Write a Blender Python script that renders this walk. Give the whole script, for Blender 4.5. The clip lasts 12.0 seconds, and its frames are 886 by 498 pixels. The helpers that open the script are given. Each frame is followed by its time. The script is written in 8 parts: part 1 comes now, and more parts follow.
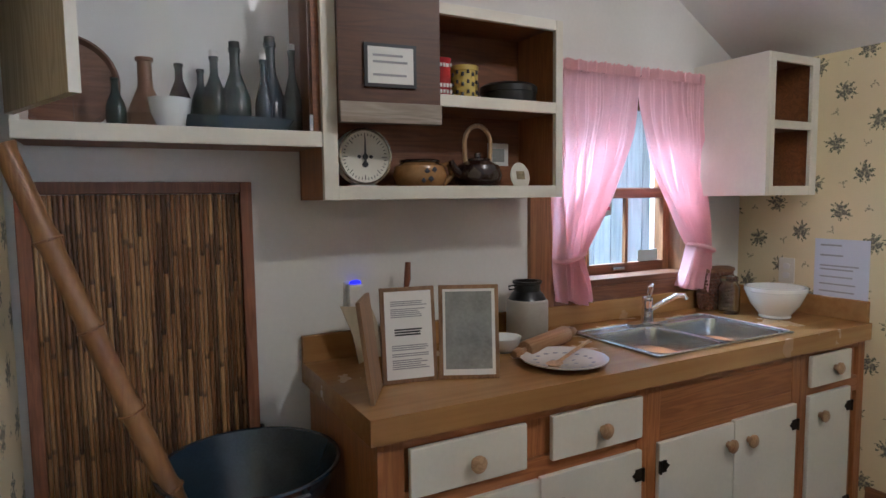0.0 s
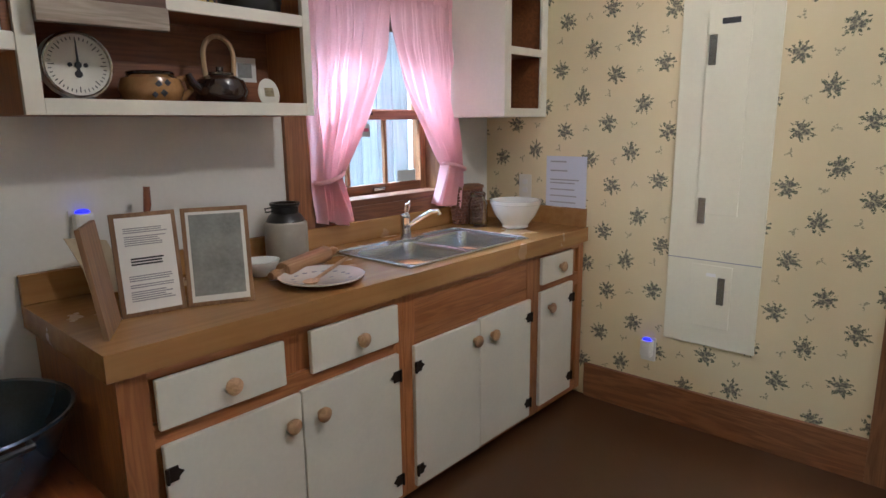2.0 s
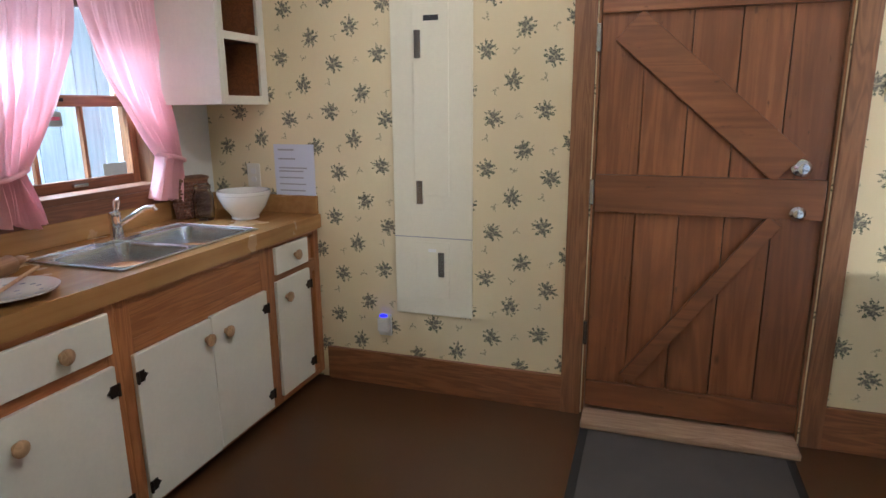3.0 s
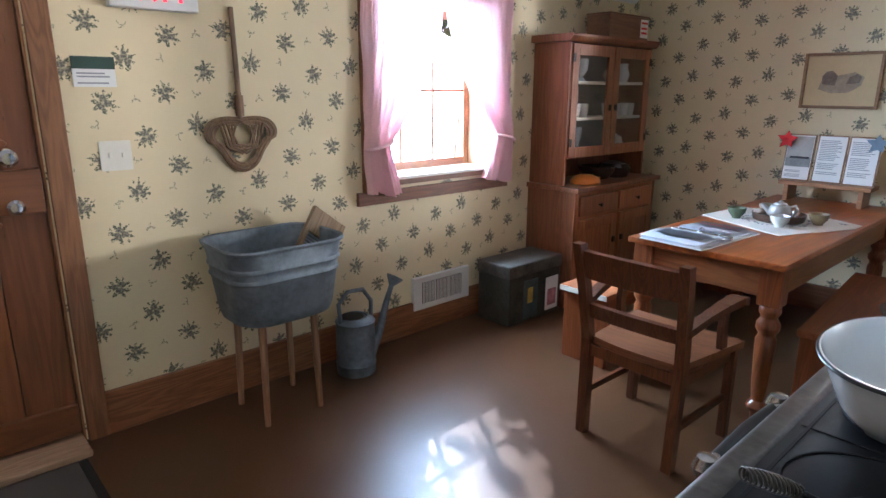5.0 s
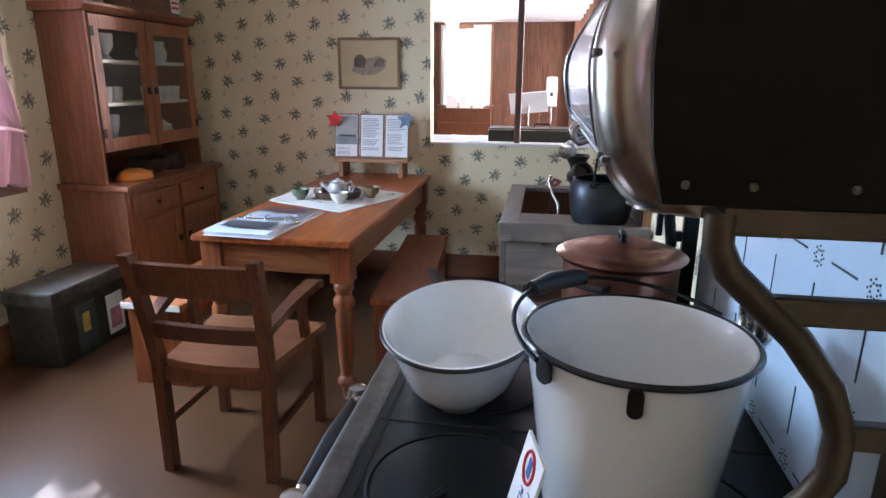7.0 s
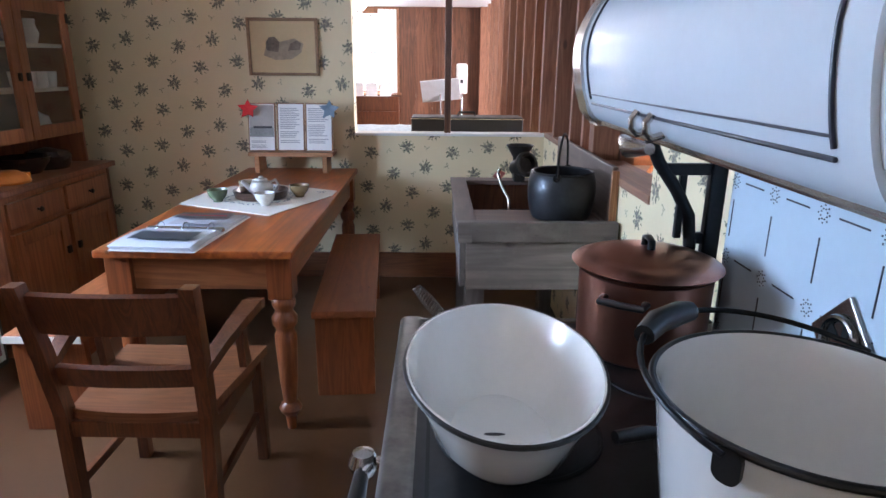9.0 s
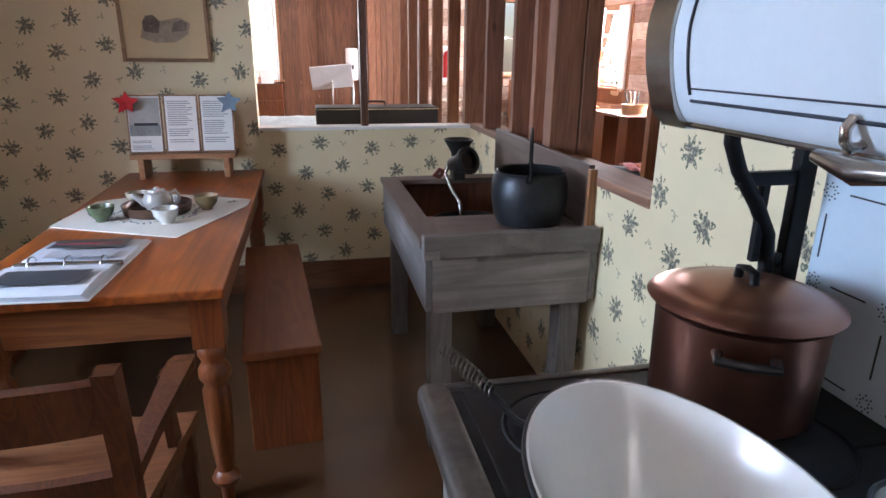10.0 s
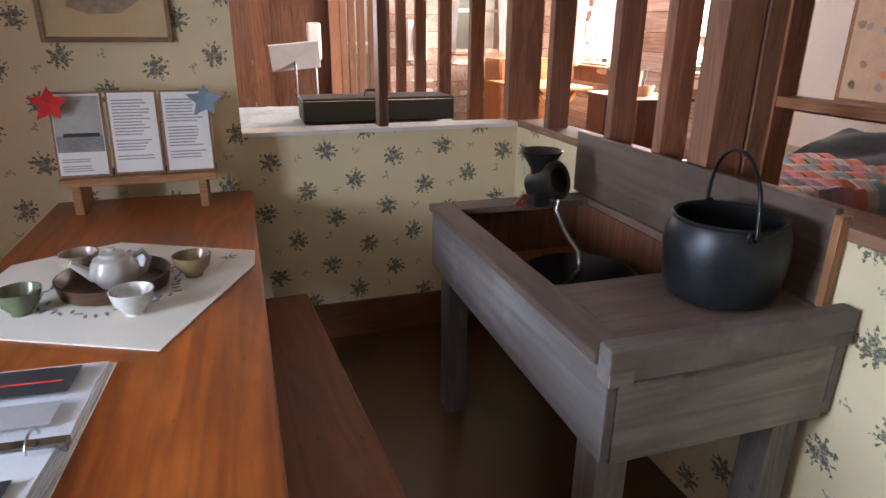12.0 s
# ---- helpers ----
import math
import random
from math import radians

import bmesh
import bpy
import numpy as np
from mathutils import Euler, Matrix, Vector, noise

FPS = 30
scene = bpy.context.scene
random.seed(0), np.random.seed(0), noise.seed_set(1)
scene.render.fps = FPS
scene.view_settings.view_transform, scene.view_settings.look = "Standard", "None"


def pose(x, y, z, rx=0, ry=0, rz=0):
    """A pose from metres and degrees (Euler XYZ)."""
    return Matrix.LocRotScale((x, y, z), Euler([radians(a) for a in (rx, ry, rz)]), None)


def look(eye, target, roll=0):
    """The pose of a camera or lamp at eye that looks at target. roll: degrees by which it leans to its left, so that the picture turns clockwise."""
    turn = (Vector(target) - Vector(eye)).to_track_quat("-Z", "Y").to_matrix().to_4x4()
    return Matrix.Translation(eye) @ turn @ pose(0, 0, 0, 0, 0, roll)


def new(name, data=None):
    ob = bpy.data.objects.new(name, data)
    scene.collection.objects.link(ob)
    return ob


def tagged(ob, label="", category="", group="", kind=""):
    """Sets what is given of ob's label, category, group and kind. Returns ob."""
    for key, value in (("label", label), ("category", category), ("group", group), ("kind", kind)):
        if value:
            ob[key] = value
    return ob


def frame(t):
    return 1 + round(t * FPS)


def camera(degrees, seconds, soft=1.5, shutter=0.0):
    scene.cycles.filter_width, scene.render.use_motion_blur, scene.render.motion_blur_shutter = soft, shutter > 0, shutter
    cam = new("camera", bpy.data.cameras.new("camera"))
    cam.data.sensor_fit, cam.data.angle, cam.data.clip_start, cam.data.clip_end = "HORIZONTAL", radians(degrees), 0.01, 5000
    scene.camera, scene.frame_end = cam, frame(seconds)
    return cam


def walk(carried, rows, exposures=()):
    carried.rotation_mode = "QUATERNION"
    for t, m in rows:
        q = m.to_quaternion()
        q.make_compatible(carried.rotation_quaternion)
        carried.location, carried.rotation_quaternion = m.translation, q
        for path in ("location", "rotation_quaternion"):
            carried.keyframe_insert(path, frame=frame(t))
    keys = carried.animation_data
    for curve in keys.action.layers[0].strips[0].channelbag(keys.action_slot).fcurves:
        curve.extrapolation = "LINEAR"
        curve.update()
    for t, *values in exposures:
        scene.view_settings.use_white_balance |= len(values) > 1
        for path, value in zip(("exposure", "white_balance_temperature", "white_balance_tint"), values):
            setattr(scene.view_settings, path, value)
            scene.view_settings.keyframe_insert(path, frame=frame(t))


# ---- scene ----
cam = camera(71.9, 12.0)
PATH = [
    (0, (0.61, -1.424, 1.436), (1.549, 0.334, 1.266), -0.7),
    (0.5, (0.614, -1.426, 1.418), (1.683, 0.249, 1.195), -0.7),
    (1, (0.622, -1.44, 1.404), (1.778, 0.169, 1.131), -0.7),
    (1.5, (0.637, -1.458, 1.395), (1.907, 0.05, 1.057), -0.6),
    (2, (0.678, -1.497, 1.394), (2.138, -0.19, 0.994), -0.7),
    (2.5, (0.694, -1.54, 1.38), (2.374, -0.539, 0.96), -0.8),
    (2.7, (0.697, -1.572, 1.389), (2.448, -0.709, 0.956), -0.7),
    (4.3, (0.702, -1.732, 1.435), (2.538, -2.361, 0.954), 0.2),
    (4.5, (0.692, -1.773, 1.421), (2.453, -2.592, 0.943), 0.1),
    (5, (0.75, -1.833, 1.402), (2.177, -3.142, 0.901), 0.3),
    (5.5, (0.805, -1.885, 1.401), (1.857, -3.509, 0.896), 0.5),
    (6, (0.8, -1.996, 1.403), (1.605, -3.758, 0.906), 0.4),
    (6.5, (0.781, -2.076, 1.385), (1.375, -3.916, 0.873), 0.4),
    (7, (0.793, -2.097, 1.378), (1.097, -4.0, 0.842), 0.4),
    (7.5, (0.822, -2.108, 1.37), (0.951, -4.025, 0.813), 0.4),
    (7.7, (0.827, -2.105, 1.372), (0.923, -4.023, 0.813), 0.4),
    (9.5, (1.158, -2.525, 1.362), (0.994, -4.432, 0.783), 0.6),
    (10, (1.282, -2.733, 1.362), (0.875, -4.594, 0.753), 0.6),
    (10.5, (1.37, -2.937, 1.353), (0.782, -4.733, 0.697), 0.4),
    (11, (1.396, -3.212, 1.367), (0.788, -4.998, 0.705), 0.3),
    (11.5, (1.45, -3.474, 1.357), (0.85, -5.261, 0.688), 0.3),
    (12, (1.545, -3.692, 1.362), (0.962, -5.481, 0.684), 0.5),
]
# the picture brightens towards the stove and darkens again by the table
EXPOSURES = [(0.0, 0.36, 5750, 11), (2.5, 0.56, 5850, 12), (5.5, 0.3, 5750, 14), (7.5, 0.42, 5750, 17), (9.5, 0.12, 5950, 19), (10.5, -0.05, 6450, 20), (12.0, -0.15, 6900, 22)]
walk(cam, [(t, look(eye, target, roll)) for t, eye, target, roll in PATH], EXPOSURES)
# ---- world, sun and lamps ----
world = bpy.data.worlds.new("sky")
scene.world = world
world.use_nodes = True
wn = world.node_tree
sky = wn.nodes.new("ShaderNodeTexSky")
sky.sky_type = "NISHITA"
sky.sun_disc = False
sky.sun_elevation = radians(44)
sky.sun_rotation = radians(132)
bg = wn.nodes["Background"]
bg.inputs["Strength"].default_value = 0.12
wn.links.new(sky.outputs[0], bg.inputs[0])


def sun(direction, strength):
    data = bpy.data.lights.new("sun", "SUN")
    data.energy, data.angle, data.color = strength, radians(0.4), (1.0, 0.94, 0.84)
    ob = new("sun", data)
    ob.matrix_world = look(Vector(direction) * 30, (0, 0, 0))
    return ob


def window_light(name, at, aim, w, h, watts, color):
    data = bpy.data.lights.new(name, "AREA")
    data.shape, data.size, data.size_y, data.energy, data.color = "RECTANGLE", w, h, watts, color
    ob = new(name, data)
    ob.matrix_world = look(at, aim)
    return ob


# the sun stands in the south-east and falls steeply through the east window
sun((0.70, -0.45, 0.72), 5.0)
window_light("sky_east", (3.66, -4.2, 1.42), (0.5, -4.0, 0.9), 0.85, 0.95, 185, (0.60, 0.80, 1.0))
window_light("sky_north", (2.6, 1.25, 2.5), (2.45, -0.4, 0.9), 1.1, 0.6, 205, (0.60, 0.81, 1.0))
window_light("sky_south", (2.02, -12.3, 1.6), (1.6, -6.0, 0.8), 0.7, 1.0, 120, (0.93, 0.97, 1.0))
window_light("sky_west_near", (-3.2, -9.1, 1.5), (1.0, -7.0, 0.6), 0.9, 1.0, 900, (1.0, 0.96, 0.92))
window_light("sky_west_far", (-3.2, -11.2, 1.5), (1.0, -9.0, 0.6), 0.9, 1.0, 680, (1.0, 0.96, 0.92))


def ceiling_lamp(x, y, z, watts):
    """The light of one globe lamp on the ceiling."""
    data = bpy.data.lights.new("globe_light", "POINT")
    data.energy, data.shadow_soft_size, data.color = watts, 0.07, (1.0, 0.93, 0.85)
    ob = new("globe_light", data)
    ob.location = (x, y, z)
    return ob


LAMPS = [(2.0, -1.25, 2.58)]
for lx, ly, lz in LAMPS:
    ceiling_lamp(lx, ly, lz, 20)
ceiling_lamp(1.9, -9.6, 2.05, 22)

# ---- materials ----
def nodes_of(name):
    m = bpy.data.materials.new(name)
    m.use_nodes = True
    t = m.node_tree
    return m, t, t.nodes["Principled BSDF"]


def ramp(t, fac, stops):
    r = t.nodes.new("ShaderNodeValToRGB")
    while len(r.color_ramp.elements) < len(stops):
        r.color_ramp.elements.new(0.5)
    for e, (p, c) in zip(r.color_ramp.elements, stops):
        e.position, e.color = p, (*c, 1) if len(c) == 3 else c
    t.links.new(fac, r.inputs[0])
    return r.outputs[0]


def noise_node(t, vec, scale, detail=4.0, rough=0.55, dist=0.0):
    n = t.nodes.new("ShaderNodeTexNoise")
    n.inputs["Scale"].default_value, n.inputs["Detail"].default_value = scale, detail
    n.inputs["Roughness"].default_value, n.inputs["Distortion"].default_value = rough, dist
    if vec is not None:
        t.links.new(vec, n.inputs["Vector"])
    return n.outputs["Fac"]


def mth(t, op, a, b=None, c=None):
    n = t.nodes.new("ShaderNodeMath")
    n.operation = op
    for i, v in enumerate((a, b, c)):
        if v is None:
            continue
        if isinstance(v, (int, float)):
            n.inputs[i].default_value = v
        else:
            t.links.new(v, n.inputs[i])
    return n.outputs[0]


def mix(t, fac, a, b, mode="MIX"):
    n = t.nodes.new("ShaderNodeMix")
    n.data_type, n.blend_type = "RGBA", mode
    for key, v in ((0, fac), (6, a), (7, b)):
        if isinstance(v, (int, float)):
            n.inputs[key].default_value = v
        elif isinstance(v, tuple):
            n.inputs[key].default_value = (*v, 1)
        else:
            t.links.new(v, n.inputs[key])
    return n.outputs[2]


def stretched(t, scale):
    c = t.nodes.new("ShaderNodeTexCoord")
    m = t.nodes.new("ShaderNodeMapping")
    m.inputs["Scale"].default_value = scale
    t.links.new(c.outputs["Object"], m.inputs["Vector"])
    return m.outputs[0]


def add_bump(t, bsdf, height, strength, dist=0.004):
    b = t.nodes.new("ShaderNodeBump")
    b.inputs["Strength"].default_value, b.inputs["Distance"].default_value = strength, dist
    t.links.new(height, b.inputs["Height"])
    t.links.new(b.outputs[0], bsdf.inputs["Normal"])


def plain(name, col, rough=0.5, metal=0.0, var=0.18, scale=6.0, bump=0.15, fine=60.0, coat=0.0):
    """Paint, metal, cloth or paper with blotches at two scales."""
    m, t, b = nodes_of(name)
    v = stretched(t, (1, 1, 1))
    big, small = noise_node(t, v, scale, 5), noise_node(t, v, fine, 3)
    f = mth(t, "ADD", mth(t, "MULTIPLY", big, 0.65), mth(t, "MULTIPLY", small, 0.35))
    lo = tuple(c * (1 - var) for c in col)
    hi = tuple(min(1.0, c * (1 + var * 0.7)) for c in col)
    t.links.new(ramp(t, f, [(0.3, lo), (0.7, hi)]), b.inputs["Base Color"])
    t.links.new(mth(t, "MULTIPLY_ADD", f, 0.12, max(0.03, rough - 0.06)), b.inputs["Roughness"])
    b.inputs["Metallic"].default_value = metal
    b.inputs["Coat Weight"].default_value = coat
    if bump:
        add_bump(t, b, f, bump, 0.003)
    return m


def floor_paint(name, col):
    """Brown floor paint, dulled by feet in wide soft patches."""
    m, t, b = nodes_of(name)
    v = stretched(t, (1, 1, 1))
    wide, grit = noise_node(t, v, 0.9, 3, 0.5), noise_node(t, v, 70, 2)
    f = mth(t, "ADD", mth(t, "MULTIPLY", wide, 0.8), mth(t, "MULTIPLY", grit, 0.2))
    t.links.new(ramp(t, f, [(0.3, tuple(c * 0.86 for c in col)), (0.7, tuple(c * 1.14 for c in col))]), b.inputs["Base Color"])
    t.links.new(mth(t, "MULTIPLY_ADD", wide, 0.10, 0.25), b.inputs["Roughness"])
    add_bump(t, b, grit, 0.04, 0.001)
    return m


def wood(name, dark, light, axis=0, rough=0.45, rings=7.0, bump=0.25, knots=False, coat=0.0, wear=0.0, blotch=0.0):
    """Wood with the grain along one axis of the object."""
    m, t, b = nodes_of(name)
    s = [1.0, 1.0, 1.0]
    s[axis] = 0.07
    v = stretched(t, tuple(k * rings for k in s))
    # a different stretch of timber for each piece
    info = t.nodes.new("ShaderNodeObjectInfo")
    off = t.nodes.new("ShaderNodeVectorMath")
    off.operation = "ADD"
    shift = mth(t, "MULTIPLY", info.outputs["Random"], 17.0)
    t.links.new(v, off.inputs[0])
    t.links.new(shift, off.inputs[1])
    v = off.outputs[0]
    wav = noise_node(t, v, 2.2, 3, 0.5, 1.2)
    streak = noise_node(t, v, 14.0, 4, 0.6)
    fine = noise_node(t, v, 60.0, 2)
    band = mth(t, "MULTIPLY_ADD", mth(t, "SINE", mth(t, "MULTIPLY", wav, 42.0)), 0.5, 0.5)
    f = mth(t, "ADD", mth(t, "MULTIPLY", band, 0.28), mth(t, "ADD", mth(t, "MULTIPLY", streak, 0.5), mth(t, "MULTIPLY", fine, 0.22)))
    col = ramp(t, f, [(0.2, dark), (0.5, tuple((a + c) / 2 for a, c in zip(dark, light))), (0.8, light)])
    tone = mth(t, "MULTIPLY_ADD", info.outputs["Random"], 0.35, 0.82)
    n = t.nodes.new("ShaderNodeVectorMath")
    n.operation = "SCALE"
    t.links.new(col, n.inputs[0])
    t.links.new(tone, n.inputs[3])
    col = n.outputs[0]
    if knots:
        vo = t.nodes.new("ShaderNodeTexVoronoi")
        s2 = [5.5, 5.5, 5.5]
        s2[axis] = 2.6
        t.links.new(stretched(t, tuple(s2)), vo.inputs["Vector"])
        vo.inputs["Scale"].default_value = 1.0
        col = mix(t, ramp(t, vo.outputs["Distance"], [(0.04, (0.8, 0.8, 0.8)), (0.085, (0, 0, 0))]), col, tuple(k * 0.35 for k in dark))
    if blotch:
        # stains and handling marks, longer with the grain
        s3 = [4.0, 4.0, 4.0]
        s3[axis] = 1.6
        st = noise_node(t, stretched(t, tuple(s3)), 1.0, 6, 0.62, 0.6)
        col = mix(t, ramp(t, st, [(0.42, (blotch, blotch, blotch)), (0.62, (0, 0, 0))]), col, tuple(k * 0.75 for k in dark))
        nick = noise_node(t, stretched(t, tuple(k * 9 for k in s3)), 1.0, 2)
        col = mix(t, ramp(t, nick, [(0.70, (0, 0, 0)), (0.78, (0.7, 0.7, 0.7))]), col, tuple(k * 0.4 for k in dark))
    if wear:
        w = noise_node(t, stretched(t, (1, 1, 1)), 3.5, 6, 0.65)
        col = mix(t, ramp(t, w, [(0.55, (0, 0, 0)), (0.75, (wear, wear, wear))]), col, tuple(min(1, k * 1.6 + 0.05) for k in light))
    t.links.new(col, b.inputs["Base Color"])
    t.links.new(mth(t, "MULTIPLY_ADD", f, 0.08, rough - 0.04), b.inputs["Roughness"])
    b.inputs["Coat Weight"].default_value = coat
    b.inputs["Coat Roughness"].default_value = 0.25
    add_bump(t, b, f, bump, 0.002)
    return m


def laminate(name, dark, light):
    """Smooth wood-grain laminate with faint long streaks and a few dull marks."""
    m, t, b = nodes_of(name)
    streak = noise_node(t, stretched(t, (1.2, 26, 26)), 1.0, 4, 0.6)
    dull = noise_node(t, stretched(t, (1, 1, 1)), 5.0, 4)
    f = mth(t, "ADD", mth(t, "MULTIPLY", streak, 0.7), mth(t, "MULTIPLY", dull, 0.3))
    t.links.new(ramp(t, f, [(0.35, dark), (0.65, light)]), b.inputs["Base Color"])
    t.links.new(mth(t, "MULTIPLY_ADD", dull, 0.12, 0.2), b.inputs["Roughness"])
    return m


def printed_paper(name, base, leaf, flower):
    """Old wallpaper: four posies and four sprigs repeated on a diagonal lattice."""
    m, t, b = nodes_of(name)
    c = t.nodes.new("ShaderNodeTexCoord")
    sx = t.nodes.new("ShaderNodeSeparateXYZ")
    t.links.new(c.outputs["Object"], sx.inputs[0])
    u = mth(t, "ADD", sx.outputs[0], sx.outputs[1])
    w = sx.outputs[2]
    comb = t.nodes.new("ShaderNodeCombineXYZ")
    t.links.new(u, comb.inputs[0])
    t.links.new(w, comb.inputs[1])
    flat = comb.outputs[0]
    A, B = 0.521, 0.515

    def vec(op, a, b_):
        n = t.nodes.new("ShaderNodeVectorMath")
        n.operation = op
        for k, v in enumerate((a, b_)):
            if v is None:
                continue
            if isinstance(v, tuple):
                n.inputs[k].default_value = v
            else:
                t.links.new(v, n.inputs[k])
        return n.outputs["Value"] if op == "LENGTH" else n.outputs[0]

    def local(pu, pw, turn, flip):
        """Place relative to the nearest repeat of one motif, turned and mirrored."""
        p, q = mth(t, "DIVIDE", mth(t, "SUBTRACT", u, pu), A), mth(t, "DIVIDE", mth(t, "SUBTRACT", w, pw), B)
        d1, d2 = mth(t, "ADD", p, q), mth(t, "SUBTRACT", p, q)
        d1, d2 = mth(t, "SUBTRACT", d1, mth(t, "ROUND", d1)), mth(t, "SUBTRACT", d2, mth(t, "ROUND", d2))
        n = t.nodes.new("ShaderNodeCombineXYZ")
        t.links.new(mth(t, "MULTIPLY", mth(t, "ADD", d1, d2), A / 2), n.inputs[0])
        t.links.new(mth(t, "MULTIPLY", mth(t, "SUBTRACT", d1, d2), B / 2), n.inputs[1])
        mp = t.nodes.new("ShaderNodeMapping")
        mp.inputs["Rotation"].default_value[2] = radians(turn)
        mp.inputs["Scale"].default_value = (flip, 1, 1)
        t.links.new(n.outputs[0], mp.inputs["Vector"])
        return mp.outputs[0]

    def nearest(spots):
        best = local(*spots[0])
        dist = vec("LENGTH", best, None)
        for spot in spots[1:]:
            other = local(*spot)
            d = vec("LENGTH", other, None)
            mx = t.nodes.new("ShaderNodeMix")
            mx.data_type = "VECTOR"
            t.links.new(mth(t, "LESS_THAN", d, dist), mx.inputs[0])
            t.links.new(best, mx.inputs[4])
            t.links.new(other, mx.inputs[5])
            best, dist = mx.outputs[1], mth(t, "MINIMUM", d, dist)
        return best

    def blots(place, ellipses, soft=0.22):
        """Ink where any of the ellipses (x, y, turn, half length, half width) covers."""
        low = None
        for x, y, a, rx, ry in ellipses:
            mp = t.nodes.new("ShaderNodeMapping")
            mp.vector_type = "TEXTURE"
            mp.inputs["Location"].default_value = (x, y, 0)
            mp.inputs["Rotation"].default_value[2] = radians(a)
            mp.inputs["Scale"].default_value = (rx, ry, 1)
            t.links.new(place, mp.inputs["Vector"])
            d = vec("LENGTH", mp.outputs[0], None)
            low = d if low is None else mth(t, "MINIMUM", low, d)
        return ramp(t, low, [(1 - soft, (1, 1, 1)), (1.0, (0, 0, 0))])

    wob = t.nodes.new("ShaderNodeTexNoise")
    wob.inputs["Scale"].default_value = 95
    t.links.new(flat, wob.inputs["Vector"])
    shake = vec("MULTIPLY", vec("SUBTRACT", wob.outputs["Color"], (0.5, 0.5, 0.5)), (0.019, 0.019, 0.0))
    posy = vec("ADD", nearest([(2.493, 1.645, 0, 1), (2.203, 1.609, 35, -1), (2.375, 1.516, -80, 1), (2.322, 1.733, 150, -1)]), shake)
    twig = vec("ADD", nearest([(2.365, 1.64, 0, 1), (2.235, 1.525, 60, 1), (2.455, 1.475, 120, -1), (2.35, 1.365, 200, 1)]), shake)
    roses = [(-0.011, 0.013, 0, 0.017, 0.0155), (0.015, 0.007, 0, 0.0165, 0.015), (-0.002, -0.014, 0, 0.019, 0.016)]
    leaves = [(0.034, 0.010, 15, 0.016, 0.0075), (-0.030, 0.014, 150, 0.013, 0.0075), (-0.027, -0.014, 200, 0.015, 0.0085), (0.018, -0.024, -40, 0.016, 0.0095), (-0.012, -0.032, 75, 0.013, 0.007),
              (0.003, 0.030, 80, 0.013, 0.0085), (0.025, 0.026, 45, 0.011, 0.005), (-0.018, 0.034, 110, 0.009, 0.005), (0.040, -0.008, -20, 0.009, 0.004), (-0.042, 0.002, 170, 0.010, 0.0035), (0.050, 0.016, 20, 0.005, 0.0025), (0.008, 0.046, 95, 0.005, 0.003)]
    grain = noise_node(t, flat, 125, 2, 0.5)
    cutout = ramp(t, grain, [(0.40, (0.04, 0.04, 0.04)), (0.50, (1, 1, 1))])
    rose, leafy = blots(posy, roses, 0.3), blots(posy, leaves)
    spr = blots(twig, [(0.0, 0.0, 20, 0.011, 0.005), (0.013, 0.009, 60, 0.008, 0.004), (-0.013, 0.005, 120, 0.008, 0.004), (0.006, -0.010, -50, 0.007, 0.0035)])
    petals = mth(t, "MAXIMUM", cutout, 0.62)
    ink = mth(t, "MAXIMUM", mth(t, "MULTIPLY", rose, petals), mth(t, "MULTIPLY", leafy, cutout))
    ink2 = mth(t, "MULTIPLY", mth(t, "MULTIPLY", spr, cutout), 0.6)
    inks = mix(t, mth(t, "MULTIPLY", rose, 0.8), leaf, flower)
    inks = mix(t, ramp(t, noise_node(t, flat, 120, 2), [(0.5, (0, 0, 0)), (0.68, (0.6, 0.6, 0.6))]), inks, tuple(k * 2.1 for k in leaf))
    old = noise_node(t, flat, 1.6, 5)
    weave = noise_node(t, flat, 220, 2)
    paper = ramp(t, mth(t, "MULTIPLY_ADD", weave, 0.12, old), [(0.35, tuple(k * 0.9 for k in base)), (0.75, base)])
    col = mix(t, mth(t, "MINIMUM", mth(t, "ADD", ink, ink2), 0.93), paper, inks)
    t.links.new(col, b.inputs["Base Color"])
    b.inputs["Roughness"].default_value = 0.62
    add_bump(t, b, weave, 0.06, 0.001)
    return m


def glass(name, tint=(1, 1, 1), rough=0.0):
    m, t, b = nodes_of(name)
    b.inputs["Base Color"].default_value = (*tint, 1)
    b.inputs["Transmission Weight"].default_value = 1
    b.inputs["Roughness"].default_value = rough
    b.inputs["IOR"].default_value = 1.45
    return m


def glow(name, col, strength):
    m, t, b = nodes_of(name)
    b.inputs["Base Color"].default_value = (*col, 1)
    b.inputs["Emission Color"].default_value = (*col, 1)
    b.inputs["Emission Strength"].default_value = strength
    return m


def sheer(name, col, pass_on=0.38):
    """Thin curtain cloth that lets daylight through."""
    m, t, b = nodes_of(name)
    v = stretched(t, (1, 1, 1))
    f = noise_node(t, v, 120, 2)
    t.links.new(ramp(t, f, [(0.3, tuple(k * 0.9 for k in col)), (0.7, col)]), b.inputs["Base Color"])
    b.inputs["Roughness"].default_value = 0.9
    tr = t.nodes.new("ShaderNodeBsdfTranslucent")
    tr.inputs[0].default_value = (*col, 1)
    ms = t.nodes.new("ShaderNodeMixShader")
    ms.inputs[0].default_value = pass_on
    out = t.nodes["Material Output"]
    t.links.new(b.outputs[0], ms.inputs[1])
    t.links.new(tr.outputs[0], ms.inputs[2])
    t.links.new(ms.outputs[0], out.inputs[0])
    return m


